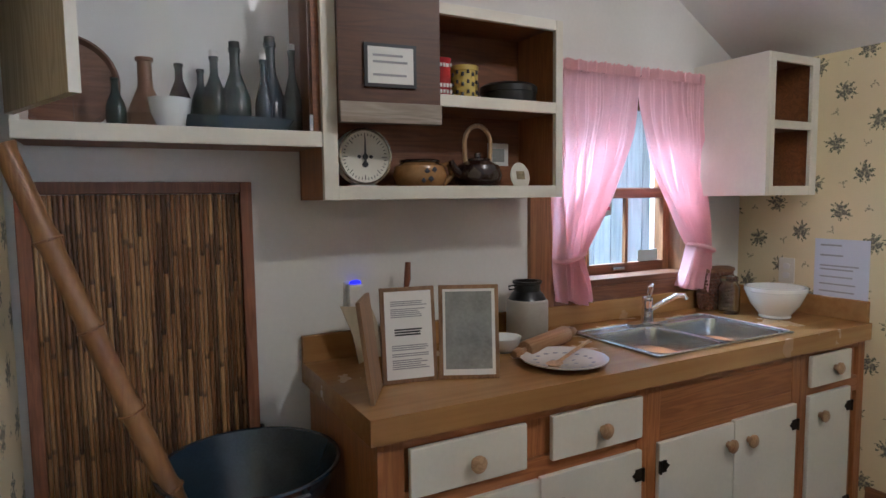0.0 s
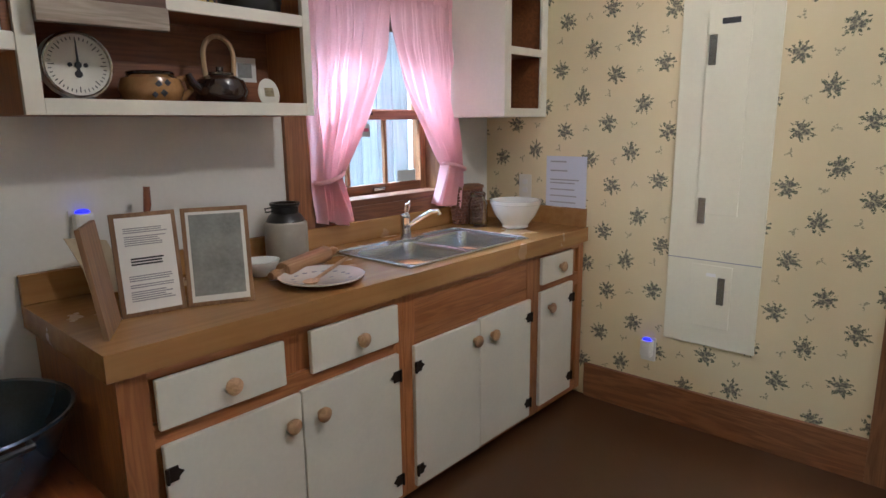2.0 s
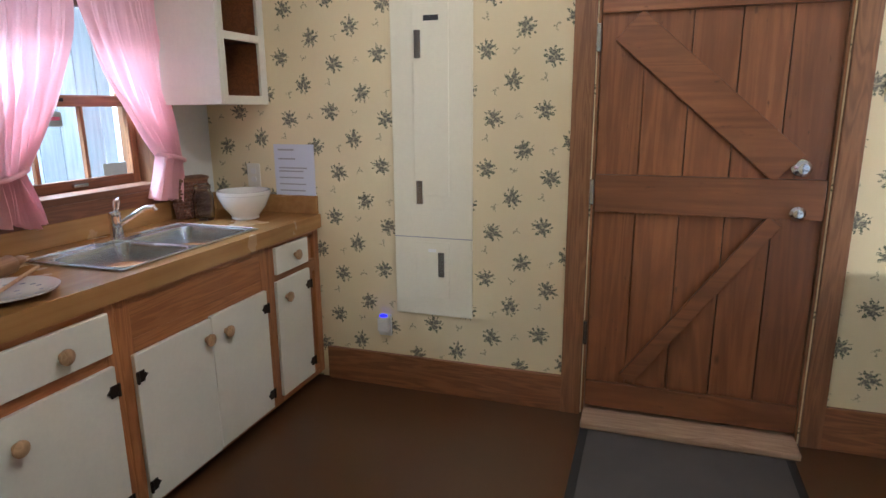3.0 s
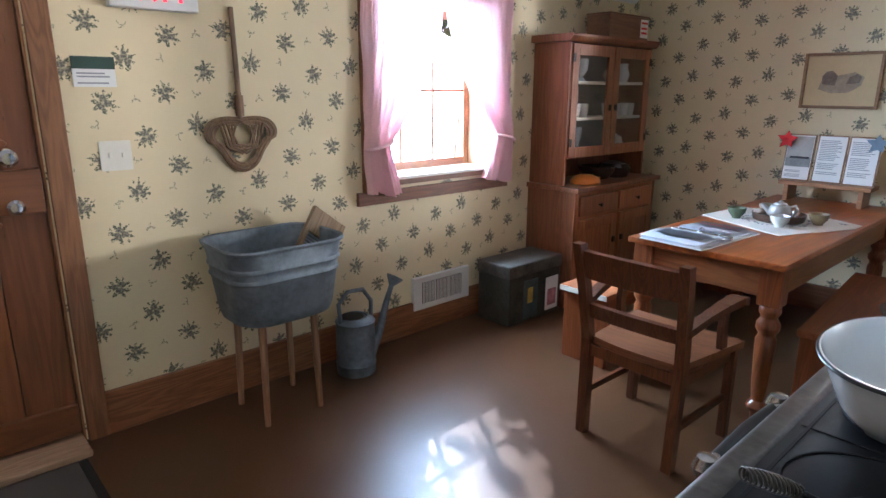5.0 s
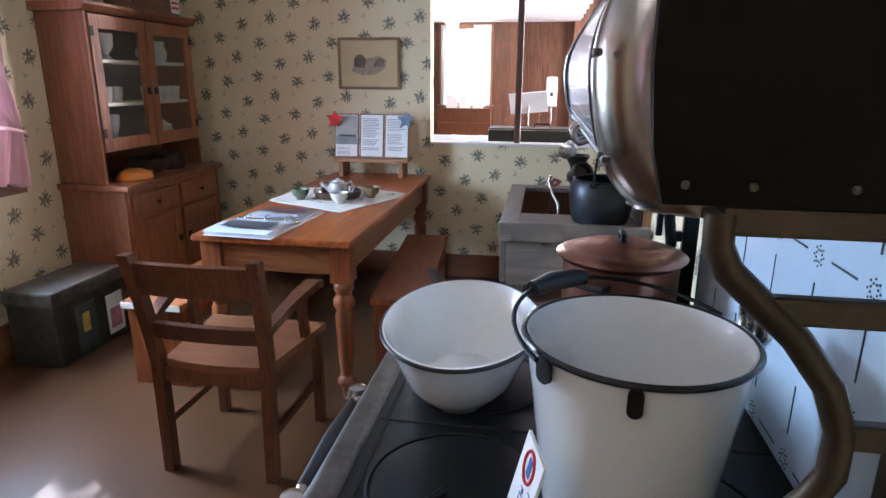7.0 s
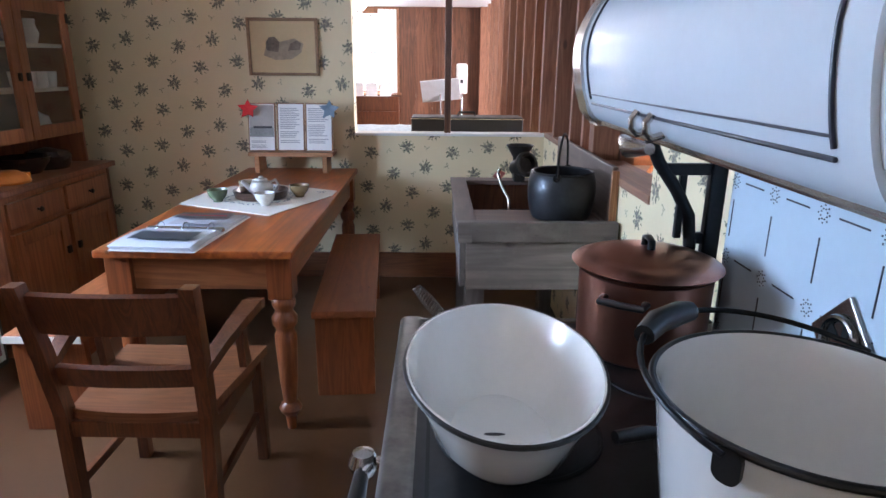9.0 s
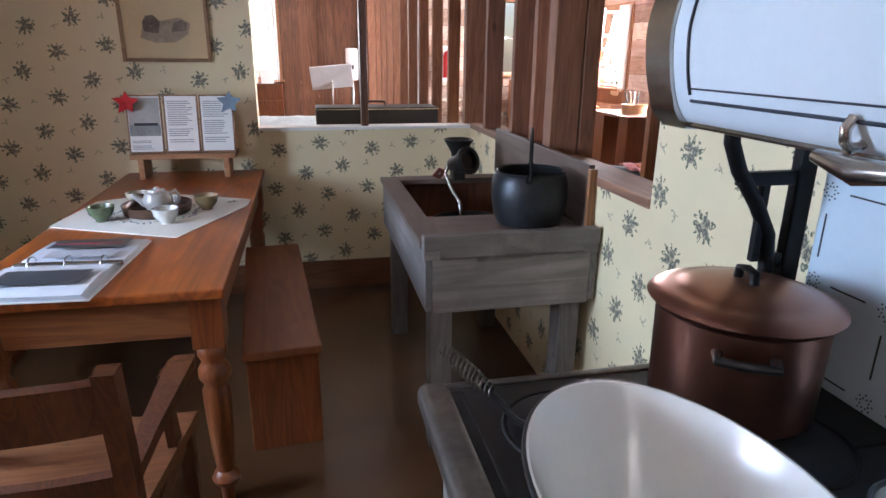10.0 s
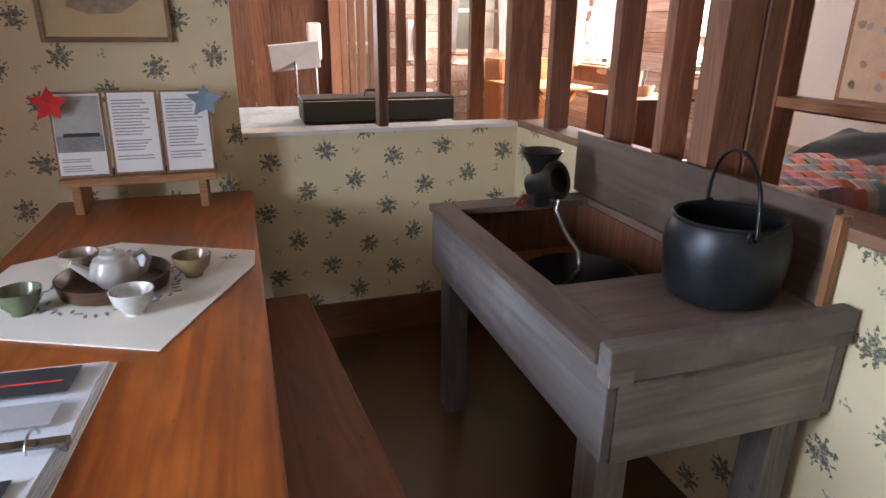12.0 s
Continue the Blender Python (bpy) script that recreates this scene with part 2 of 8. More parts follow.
PAPER = printed_paper("wallpaper", (0.75, 0.635, 0.40), (0.050, 0.066, 0.040), (0.070, 0.062, 0.068))
WHITEWALL = plain("white_wall_paint", (0.74, 0.73, 0.70), 0.7, var=0.06, scale=2.5, bump=0.08)
CEILING = plain("ceiling_paint", (0.78, 0.78, 0.78), 0.8, var=0.05, scale=2, bump=0.05)
FLOOR = floor_paint("painted_floor", (0.074, 0.032, 0.013))
MATGREY = plain("grey_mat", (0.075, 0.066, 0.058), 0.95, var=0.2, scale=4, bump=0.4, fine=260)
RUBBER = plain("black_rubber", (0.015, 0.014, 0.013), 0.8)
FIR = wood("fir_trim", (0.10, 0.033, 0.013), (0.22, 0.085, 0.034), 0, 0.5)
FIR_Y = wood("fir_trim_y", (0.13, 0.045, 0.016), (0.30, 0.125, 0.048), 1, 0.5)
FIR_Z = wood("fir_trim_z", (0.15, 0.058, 0.022), (0.34, 0.155, 0.065), 2, 0.5)
DOORWOOD = wood("door_boards", (0.15, 0.050, 0.018), (0.30, 0.115, 0.043), 2, 0.42, 3.0, 0.15, knots=True, blotch=0.4)
DOORRAIL = wood("door_rail", (0.15, 0.050, 0.018), (0.30, 0.115, 0.043), 0, 0.42, 3.0, 0.15, blotch=0.4)
CABWOOD = wood("cabinet_fir", (0.24, 0.080, 0.024), (0.46, 0.185, 0.062), 2, 0.42)
CABWOOD_X = wood("cabinet_fir_x", (0.24, 0.080, 0.024), (0.46, 0.185, 0.062), 0, 0.42)
COUNTER = laminate("laminate_counter", (0.30, 0.148, 0.048), (0.40, 0.210, 0.076))
CREAM = plain("cream_paint", (0.72, 0.69, 0.60), 0.5, var=0.07, scale=5, bump=0.1)
STUD = wood("stud_timber", (0.14, 0.053, 0.026), (0.28, 0.125, 0.066), 2, 0.7, 6.0, 0.35, knots=True)
STUD_H = wood("plate_timber", (0.17, 0.075, 0.04), (0.33, 0.165, 0.095), 1, 0.7, 6.0, 0.35)
STUD_X = wood("plate_timber_x", (0.17, 0.075, 0.04), (0.33, 0.165, 0.095), 0, 0.7, 6.0, 0.35)
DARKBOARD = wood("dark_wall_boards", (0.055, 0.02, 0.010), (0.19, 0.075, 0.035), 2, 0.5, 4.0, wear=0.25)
TABLEWOOD = wood("waxed_pine", (0.165, 0.034, 0.005), (0.45, 0.120, 0.020), 1, 0.38, 2.2, 0.06, knots=True, coat=0.08, blotch=0.5)
TABLELEG = wood("waxed_pine_leg", (0.13, 0.030, 0.008), (0.27, 0.078, 0.022), 2, 0.32, 6.0, 0.12, coat=0.25)
CHAIRWOOD = wood("dark_oak", (0.048, 0.012, 0.0045), (0.15, 0.046, 0.015), 2, 0.34, 8.0, 0.15, coat=0.2)
CHAIRSEAT = wood("oak_seat", (0.11, 0.036, 0.013), (0.25, 0.10, 0.042), 0, 0.38, 6.0, 0.15, blotch=0.3)
BENCHWOOD = wood("bench_board", (0.19, 0.055, 0.016), (0.34, 0.11, 0.036), 1, 0.5, 3.0, 0.12, wear=0.12, blotch=0.3)
GREYWOOD = wood("weathered_grey_wood", (0.115, 0.100, 0.094), (0.25, 0.225, 0.21), 1, 0.6, 3.0, 0.2, knots=True, wear=0.3, blotch=0.55)
GREYWOOD_X = wood("weathered_grey_wood_x", (0.125, 0.105, 0.094), (0.265, 0.232, 0.212), 0, 0.6, 3.0, 0.2, knots=True, wear=0.3, blotch=0.55)
GREYTOP = wood("worn_brown_grey_wood", (0.085, 0.055, 0.042), (0.18, 0.125, 0.098), 1, 0.55, 3.0, 0.2, wear=0.15, blotch=0.5)
GREYTOP_X = wood("worn_brown_grey_wood_x", (0.085, 0.055, 0.042), (0.18, 0.125, 0.098), 0, 0.55, 3.0, 0.2, wear=0.15, blotch=0.5)
GREYWOOD_Z = wood("weathered_grey_wood_z", (0.11, 0.095, 0.088), (0.22, 0.195, 0.18), 2, 0.65, 4.0, 0.25, blotch=0.4)
PANTRYWOOD = wood("reddish_cupboard", (0.135, 0.043, 0.018), (0.27, 0.10, 0.042), 2, 0.4, 5.0, 0.12, coat=0.15)
IRON = plain("cast_iron", (0.018, 0.018, 0.019), 0.42, 0.7, 0.4, 9, 0.15)
IRONWORN = plain("worn_iron_edge", (0.14, 0.125, 0.11), 0.38, 0.8, 0.5, 14, 0.3)
NICKEL = plain("nickel_plate", (0.52, 0.49, 0.45), 0.22, 1.0, 0.25, 7, 0.05)
CHROME = plain("chrome", (0.75, 0.75, 0.76), 0.12, 1.0, 0.08, 9, 0.0)
STEEL = plain("brushed_steel", (0.50, 0.52, 0.54), 0.25, 1.0, 0.05, 5, 0.0, 60)
ENAMEL = plain("white_enamel", (0.80, 0.80, 0.77), 0.16, 0, 0.04, 4, 0.0, coat=0.6)
ENAMELBLUE = plain("pale_enamel_panel", (0.70, 0.77, 0.82), 0.14, 0, 0.04, 3, 0.02, coat=0.5)
BLACKENAMEL = plain("black_enamel", (0.009, 0.009, 0.009), 0.35, 0, 0.2, 9, 0.0, coat=0.1)
BLUEENAMEL = plain("blue_speckled_enamel", (0.026, 0.050, 0.074), 0.2, 0, 0.35, 8, 0.0, 140, coat=0.6)
COPPER = plain("aged_copper", (0.34, 0.15, 0.10), 0.3, 1.0, 0.07, 3, 0.0)
GALV = plain("galvanised_steel", (0.20, 0.235, 0.265), 0.58, 0.45, 0.45, 9, 0.1, 40)
PAPERWHITE = plain("white_paper", (0.80, 0.79, 0.76), 0.75, var=0.04, bump=0.03)
PAPERGREY = plain("grey_print", (0.27, 0.28, 0.27), 0.75, var=0.35, scale=14, bump=0.0, fine=90)
INK = plain("black_ink", (0.04, 0.04, 0.045), 0.8, var=0.1, bump=0)
GREYINK = plain("grey_ink", (0.33, 0.33, 0.35), 0.8, var=0.1, bump=0)
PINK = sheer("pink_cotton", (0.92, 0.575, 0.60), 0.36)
# same cotton, painted paler for the daylight behind it and passing less on
PINK_BACKLIT = sheer("pink_cotton_backlit", (0.93, 0.64, 0.67), 0.09)
WHITECLOTH = plain("white_linen", (0.76, 0.72, 0.64), 0.85, var=0.06, bump=0.2, fine=300)
LACE = sheer("white_lace", (0.86, 0.86, 0.84), 0.03)
PANE = glass("window_glass")
BLACKPLASTIC = plain("black_plastic", (0.015, 0.015, 0.016), 0.4, var=0.1)
WHITEPLASTIC = plain("white_plastic", (0.72, 0.71, 0.68), 0.4, var=0.04, bump=0)
RED = plain("red_felt", (0.55, 0.02, 0.02), 0.8)
SLATECLOTH = plain("slate_felt", (0.20, 0.27, 0.34), 0.85)

# ---- building helpers ----
def put(bm, name, material, parent=None, label="", smooth=False, bevel=0.0):
    """Link a bmesh as one mesh object."""
    if bevel:
        es = [e for e in bm.edges if len(e.link_faces) == 2 and e.calc_face_angle(0) > 0.6]
        bmesh.ops.bevel(bm, geom=es, offset=bevel, segments=2, affect="EDGES", profile=0.6)
    bmesh.ops.recalc_face_normals(bm, faces=bm.faces)
    me = bpy.data.meshes.new(name)
    if smooth:
        for f in bm.faces:
            f.smooth = True
    bm.to_mesh(me)
    bm.free()
    if smooth:
        me.set_sharp_from_angle(angle=radians(38))
    me.materials.append(material)
    ob = new(name, me)
    if parent is not None:
        ob.parent = parent
    if label:
        ob["label"] = label
    return ob


def part(name, bm, material, parent, label="", smooth=False, bevel=0.0):
    return put(bm, name, material, parent, label, smooth, bevel)


def thing(name, x, y, z, label, category, rz=0.0, group="", kind=""):
    ob = new(name)
    ob.empty_display_size = 0.05
    ob.matrix_world = pose(x, y, z, 0, 0, rz)
    return tagged(ob, label, category, group, kind)


def slab(lo, hi, bm=None, m=None):
    """A box from corner to corner, added to bm, moved by the matrix m."""
    bm = bm or bmesh.new()
    c = [(a + b) / 2 for a, b in zip(lo, hi)]
    s = [max(1e-4, abs(b - a)) for a, b in zip(lo, hi)]
    mat4 = Matrix.Translation(c) @ Matrix.Diagonal((*s, 1))
    bmesh.ops.create_cube(bm, size=1, matrix=(m @ mat4) if m else mat4)
    return bm


def lathe(profile, seg=32, bm=None, at=(0, 0, 0), sx=1.0, sy=1.0):
    """Turn (radius, z) pairs about the z axis."""
    bm = bm or bmesh.new()
    rings = []
    for r, z in profile:
        if r < 1e-5:
            rings.append([bm.verts.new((at[0], at[1], at[2] + z))])
        else:
            rings.append([bm.verts.new((at[0] + sx * r * math.cos(2 * math.pi * i / seg), at[1] + sy * r * math.sin(2 * math.pi * i / seg), at[2] + z)) for i in range(seg)])
    for a, b in zip(rings, rings[1:]):
        for i in range(seg):
            j = (i + 1) % seg
            if len(a) == 1 and len(b) == 1:
                continue
            if len(a) == 1:
                bm.faces.new((a[0], b[i], b[j]))
            elif len(b) == 1:
                bm.faces.new((a[i], a[j], b[0]))
            else:
                bm.faces.new((a[i], a[j], b[j], b[i]))
    return bm


def tube(points, r, seg=10, bm=None, radii=None, closed=False):
    """A round bar along points."""
    bm = bm or bmesh.new()
    pts = [Vector(p) for p in points]
    n = len(pts)
    rings, side = [], None
    for i, p in enumerate(pts):
        a = pts[i - 1] if (i > 0 or closed) else pts[i]
        b = pts[(i + 1) % n] if (i < n - 1 or closed) else pts[i]
        d = (b - a).normalized()
        if side is None:
            side = d.orthogonal().normalized()
        side = (side - d * side.dot(d)).normalized()
        up = d.cross(side)
        rr = radii[i] if radii else r
        rings.append([bm.verts.new(p + rr * (math.cos(2 * math.pi * k / seg) * side + math.sin(2 * math.pi * k / seg) * up)) for k in range(seg)])
    for i in range(n if closed else n - 1):
        a, b = rings[i], rings[(i + 1) % n]
        for k in range(seg):
            bm.faces.new((a[k], a[(k + 1) % seg], b[(k + 1) % seg], b[k]))
    if not closed:
        bm.faces.new(rings[0])
        bm.faces.new(rings[-1][::-1])
    return bm


def prism(outline, depth, bm=None, m=None):
    """An outline in the xy plane pushed up by depth along z, moved by m."""
    bm = bm or bmesh.new()
    m = m or Matrix()
    lo = [bm.verts.new(m @ Vector((x, y, 0))) for x, y in outline]
    hi = [bm.verts.new(m @ Vector((x, y, depth))) for x, y in outline]
    bm.faces.new(lo[::-1])
    bm.faces.new(hi)
    k = len(outline)
    for i in range(k):
        bm.faces.new((lo[i], lo[(i + 1) % k], hi[(i + 1) % k], hi[i]))
    return bm


def sheet(rows, bm=None, thick=0.0):
    """A grid of points as a cloth; thick pushes a back side out."""
    bm = bm or bmesh.new()
    vs = [[bm.verts.new(p) for p in r] for r in rows]
    for a, b in zip(vs, vs[1:]):
        for i in range(len(a) - 1):
            bm.faces.new((a[i], a[i + 1], b[i + 1], b[i]))
    if thick:
        bmesh.ops.recalc_face_normals(bm, faces=bm.faces)
        bmesh.ops.solidify(bm, geom=bm.faces[:], thickness=thick)
    return bm


def arc(c, r, a0, a1, n, plane="xz", y=0.0):
    out = []
    for i in range(n + 1):
        a = radians(a0 + (a1 - a0) * i / n)
        p, q = c[0] + r * math.cos(a), c[1] + r * math.sin(a)
        out.append({"xz": (p, y, q), "yz": (y, p, q), "xy": (p, q, y)}[plane])
    return out


def lines_of_print(parent, x0, x1, z0, z1, n, y, seed=1, h=0.5, mat_=None, cut=0.25):
    """Bars that stand for unreadable lines of type on a sheet facing -y."""
    rnd = random.Random(seed)
    bm = bmesh.new()
    step = (z1 - z0) / n
    for i in range(n):
        if rnd.random() < 0.12:
            continue
        w = (x1 - x0) * (1 - cut * rnd.random())
        slab((x0, y - 0.0006, z1 - (i + 0.5 + h / 2) * step), (x0 + w, y, z1 - (i + 0.5 - h / 2) * step), bm)
    return part("print", bm, mat_ or GREYINK, parent)

# ---- the shell of the place ----
N, EAST, S, W = 0.6, 3.395, -6.285, 0.345
TOP = 2.75
T = 0.14


def wall(name, lo, hi, material, label, holes=()):
    """A wall between two corners; holes are (a0, a1, z0, z1) along its length."""
    along = 0 if hi[0] - lo[0] > hi[1] - lo[1] else 1
    bm = bmesh.new()
    cuts = sorted({lo[along], hi[along], *[v for h in holes for v in h[:2]]})
    for a, b in zip(cuts, cuts[1:]):
        spans = [(lo[2], hi[2])]
        for h in holes:
            if h[0] <= a + 1e-6 and b <= h[1] + 1e-6:
                spans = [s2 for s0, s1 in spans for s2 in ((s0, min(s1, h[2])), (max(s0, h[3]), s1)) if s2[1] - s2[0] > 1e-4]
        for z0, z1 in spans:
            l, h2 = list(lo), list(hi)
            l[along], h2[along], l[2], h2[2] = a, b, z0, z1
            slab(l, h2, bm)
    return tagged(put(bm, name, material), label, "wall", kind="structure")


floor = tagged(put(slab((-3.3, -12.3, -0.12), (4.6, 0.9, 0)), "floor", FLOOR), "brown painted wooden floor, worn to a dull sheen", "floor", kind="structure")
NW = (2.2, 3.03, 1.04, 1.90)
EWIN = (-4.66, -3.78, 0.90, 1.88)
wall("wall_north", (W - T, N, 0), (EAST + 0.3, N + 0.25, TOP), WHITEWALL, "white painted kitchen wall with a small window", [NW])
wall("wall_east", (EAST, S - 0.12, 0), (EAST + 0.3, N, 2.2), PAPER, "cream wallpaper with green posies on the long outer wall", [(-2.27, -1.37, 0.0, 2.02), EWIN])
wall("wall_south", (1.555, S - 0.12, 0), (EAST, S, TOP), PAPER, "cream wallpaper with green posies behind the table", [])
wall("wall_south_low", (W, S - 0.12, 0), (1.555, S, 0.945), PAPER, "papered half wall below the open studs", [])
wall("wall_west", (W - T, -4.263, 0), (W, N, TOP), PAPER, "cream wallpaper with green posies beside the stove", [])
wall("wall_west_low", (W - T, S - 0.12, 0), (W, -4.263, 0.945), PAPER, "papered half wall behind the dry sink", [])
# sloping ceiling over the east side, flat ceiling over the rest
bm = bmesh.new()
sl = [(EAST + 0.3, 1.86), (EAST, 2.04), (2.21, 2.75), (W - T, 2.75), (W - T, 2.87), (2.25, 2.87), (EAST + 0.3, 2.0)]
prism([(x, z) for x, z in sl], 6.95, bm, Matrix.Translation((0, 0.75, 0)) @ Matrix.Rotation(radians(90), 4, "X"))
tagged(put(bm, "ceiling", CEILING), "white painted ceiling that slopes down to the outer wall", "ceiling", kind="structure")
tagged(put(slab((-3.4, -12.4, 2.22), (4.6, S - 0.12, 2.34)), "ceiling_south", CEILING), "white painted ceiling of the far room", "ceiling", kind="structure")
tagged(put(slab((-3.4, S - 0.12, 2.9), (W - T, 1.0, 3.0)), "ceiling_west", CEILING), "white painted ceiling of the side room", "ceiling", kind="structure")
SWIN = (1.70, 2.36, 1.02, 2.12)
wall("wall_far_south", (-3.3, -12.2, 0), (4.6, -12.0, 2.3), DARKBOARD, "dark stained board wall of the far room", [SWIN, (-1.95, -1.3, 1.1, 2.1), (-0.3, 0.29, 0.25, 2.1)])
wall("wall_far_east", (4.4, -12.0, 0), (4.6, S - 0.12, 2.3), DARKBOARD, "dark board wall closing the far room")
wall("wall_far_west", (-3.2, -12.0, 0), (-3.0, 0.9, 3.0), DARKBOARD, "bare board wall with remains of plaster", [(-9.6, -8.7, 0.95, 1.95), (-11.6, -10.7, 0.95, 1.95)])
wall("wall_west_north", (-3.0, 0.4, 0), (W - T, 0.6, 3.0), WHITEWALL, "plain wall closing the side room")

# ---- doors, windows, trim, studs ----
def board(name, lo, hi, material, parent=None, label="", bevel=0.003):
    return put(slab(lo, hi), name, material, parent, label, bevel=bevel)


def baseboard(lo, hi, material, label="brown fir baseboard along the wall"):
    return tagged(put(slab(lo, hi), "baseboard", material, bevel=0.004), label, "baseboard", kind="structure")


baseboard((EAST - 0.022, -1.3, 0), (EAST, -0.05, 0.178), FIR_Y)
baseboard((EAST - 0.022, S, 0), (EAST, -2.35, 0.19), FIR_Y)
baseboard((W, S, 0), (EAST - 0.022, S + 0.022, 0.17), FIR)
baseboard((W, -4.53, 0), (W + 0.02, -3.72, 0.16), FIR_Y)
# the ledge on the half walls
tagged(put(slab((W - 0.01, S - 0.125, 0.945), (1.555, S + 0.012, 0.962)), "trim", WHITEWALL, bevel=0.003), "white painted ledge on the half wall", "ledge", kind="structure")
tagged(put(slab((W - T - 0.005, S + 0.012, 0.945), (W + 0.006, -4.263, 0.975)), "trim", STUD_H, bevel=0.003), "rough timber sill on the half wall", "sill", kind="structure")


def window_with_sashes(name, label, w, h, pieces, depth, x, y, z, rz, mw):
    """A wooden window: frame lining, sill, apron, casing, two sashes with panes. Local x along the wall, y outwards."""
    root = thing(name, x, y, z, label, "window", rz, kind="structure")
    fr = 0.02
    for nm, lo, hi in (("jamb", (-w / 2, 0, 0), (-w / 2 + fr, depth, h)), ("jamb", (w / 2 - fr, 0, 0), (w / 2, depth, h)),
                       ("head", (-w / 2 + fr, 0, h - fr), (w / 2 - fr, depth, h)), ("window_sill", (-w / 2 + fr, -0.02, 0), (w / 2 - fr, depth, 0.03))):
        board(nm, lo, hi, mw if nm == "jamb" else FIR, root)
    for nm, lo, hi in pieces:
        board(nm, lo, hi, FIR_Z if hi[2] - lo[2] > hi[0] - lo[0] else FIR, root)
    mid = h * 0.47
    # one casement of six lights, or two sliding sashes
    if name == "window_2":
        leaves_ = [(0.05, h - fr, depth * 0.62, 3, 2)]
    else:
        leaves_ = [(0.03, mid + 0.02, depth * 0.52, 3, 1), (mid - 0.02, h - fr, depth * 0.52 + 0.035, 2, 1)]
    for z0, z1, yy, cols, rows_ in leaves_:
        sash = board("sash", (-w / 2 + fr, yy, z0), (-w / 2 + fr + 0.04, yy + 0.03, z1), mw, root)
        board("stile", (w / 2 - fr - 0.04, yy, z0), (w / 2 - fr, yy + 0.03, z1), mw, sash)
        for za, zb in ((z0, z0 + 0.045), (z1 - 0.045, z1)):
            board("rail", (-w / 2 + fr + 0.04, yy + 0.001, za), (w / 2 - fr - 0.04, yy + 0.029, zb), FIR, sash)
        iw = w - 2 * fr - 0.08
        for i in range(1, cols):
            cx = -iw / 2 + iw * i / cols
            board("muntin", (cx - 0.009, yy + 0.004, z0 + 0.045), (cx + 0.009, yy + 0.026, z1 - 0.045), mw, sash, bevel=0.002)
        for i in range(1, rows_):
            cz = z0 + (z1 - z0) * i / rows_
            board("muntin", (-iw / 2, yy + 0.005, cz - 0.009), (iw / 2, yy + 0.025, cz + 0.009), FIR, sash, bevel=0.002)
        g = put(slab((-iw / 2, yy + 0.013, z0 + 0.045), (iw / 2, yy + 0.017, z1 - 0.045)), "pane", PANE, sash, "clear window pane")
        g.visible_shadow = False
    if name == "window_2":
        board("sill_board", (-w / 2 + fr, -0.03, 0.0305), (w / 2 - fr, depth * 0.6, 0.048), CREAM, root, "pale painted inner sill")
    return root


def curtain(name, label, x, y, z, rz, w, h, side, tie, material, flare=0.35):
    """One gathered curtain hung from a rod and tied back to one side. Local x along the wall, hangs down from z."""
    root = thing(name, x, y, z, label, "curtain", rz, group="window curtains")
    rows = []
    nz, nx = 40, 110
    for j in range(nz + 1):
        v = j / nz
        # width from full at the top to a waist at the tie, then a small flare
        if v < tie:
            k = 1 - (v / tie) ** 1.9 * 0.74
        else:
            k = 0.26 + (v - tie) / (1 - tie) * flare * 0.45
        amp = 0.010 + 0.012 * v + 0.012 * (1 - k)
        row = []
        for i in range(nx + 1):
            u = i / nx
            xx = side * w * k * u
            fold = amp * (math.sin(u * 7.3 * 2 * math.pi + 1.3 * math.sin(v * 3 + side) + 1.6 * math.sin(u * 5 + x)) + 0.5 * math.sin(u * 13.7 * 2 * math.pi + 2 * v + y)) + 0.004 * math.sin(u * 29 * 2 * math.pi + v * 4)
            zz = -h * v * (1 + 0.035 * (u - 0.5) * side) - 0.012 * math.sin(u * 11 + side) * v + 0.012 * max(0.0, v - 0.97) * math.sin(u * 40)
            row.append((xx + 0.004 * math.sin(v * 20 + u * 9), -0.02 + fold - 0.02 * (1 - k), zz))
        rows.append(row)
    cloth = part("cloth", sheet(rows), material, root, smooth=True)
    head = []
    for j in range(4):
        head.append([(side * w * u / 60, -0.036 + 0.012 * math.sin(u * 1.9) + 0.004 * math.sin(u * 4.7), 0.035 - 0.014 * j + (0.006 * math.sin(u * 2.6) if j == 0 else 0)) for u in range(61)])
    part("heading", sheet(head), material, root, smooth=True)
    zt = -h * tie
    part("tieback", tube([(side * w * 0.26 * (0.5 + 0.56 * math.cos(a)), -0.045 + 0.05 * math.sin(a), zt + 0.02 * math.cos(a)) for a in [k * math.pi / 8 for k in range(16)]], 0.009, 8, closed=True), material, root, smooth=True)
    return root


# north window over the sink
wx0, wx1, wz0, wz1 = NW
wn_w, wn_h = wx1 - wx0, wz1 - wz0
win1 = window_with_sashes("window_1", "reddish fir sash window above the kitchen sink", wn_w, wn_h,
                          [("casing", (-wn_w / 2 - 0.12, -0.022, -0.09), (-wn_w / 2, 0, wn_h + 0.06)), ("casing", (wn_w / 2, -0.022, -0.09), (wn_w / 2 + 0.1, 0, wn_h + 0.06)),
                           ("casing", (-wn_w / 2, -0.02, wn_h), (wn_w / 2, 0, wn_h + 0.06)), ("apron", (-wn_w / 2, -0.02, -0.09), (wn_w / 2, 0, 0.0))],
                          0.2, (wx0 + wx1) / 2, N, wz0, 0, FIR_Z)
win1.name = "window_1"
part("latch", slab((-0.03, 0.095, 0.40), (0.03, 0.115, 0.415)), IRON, win1)
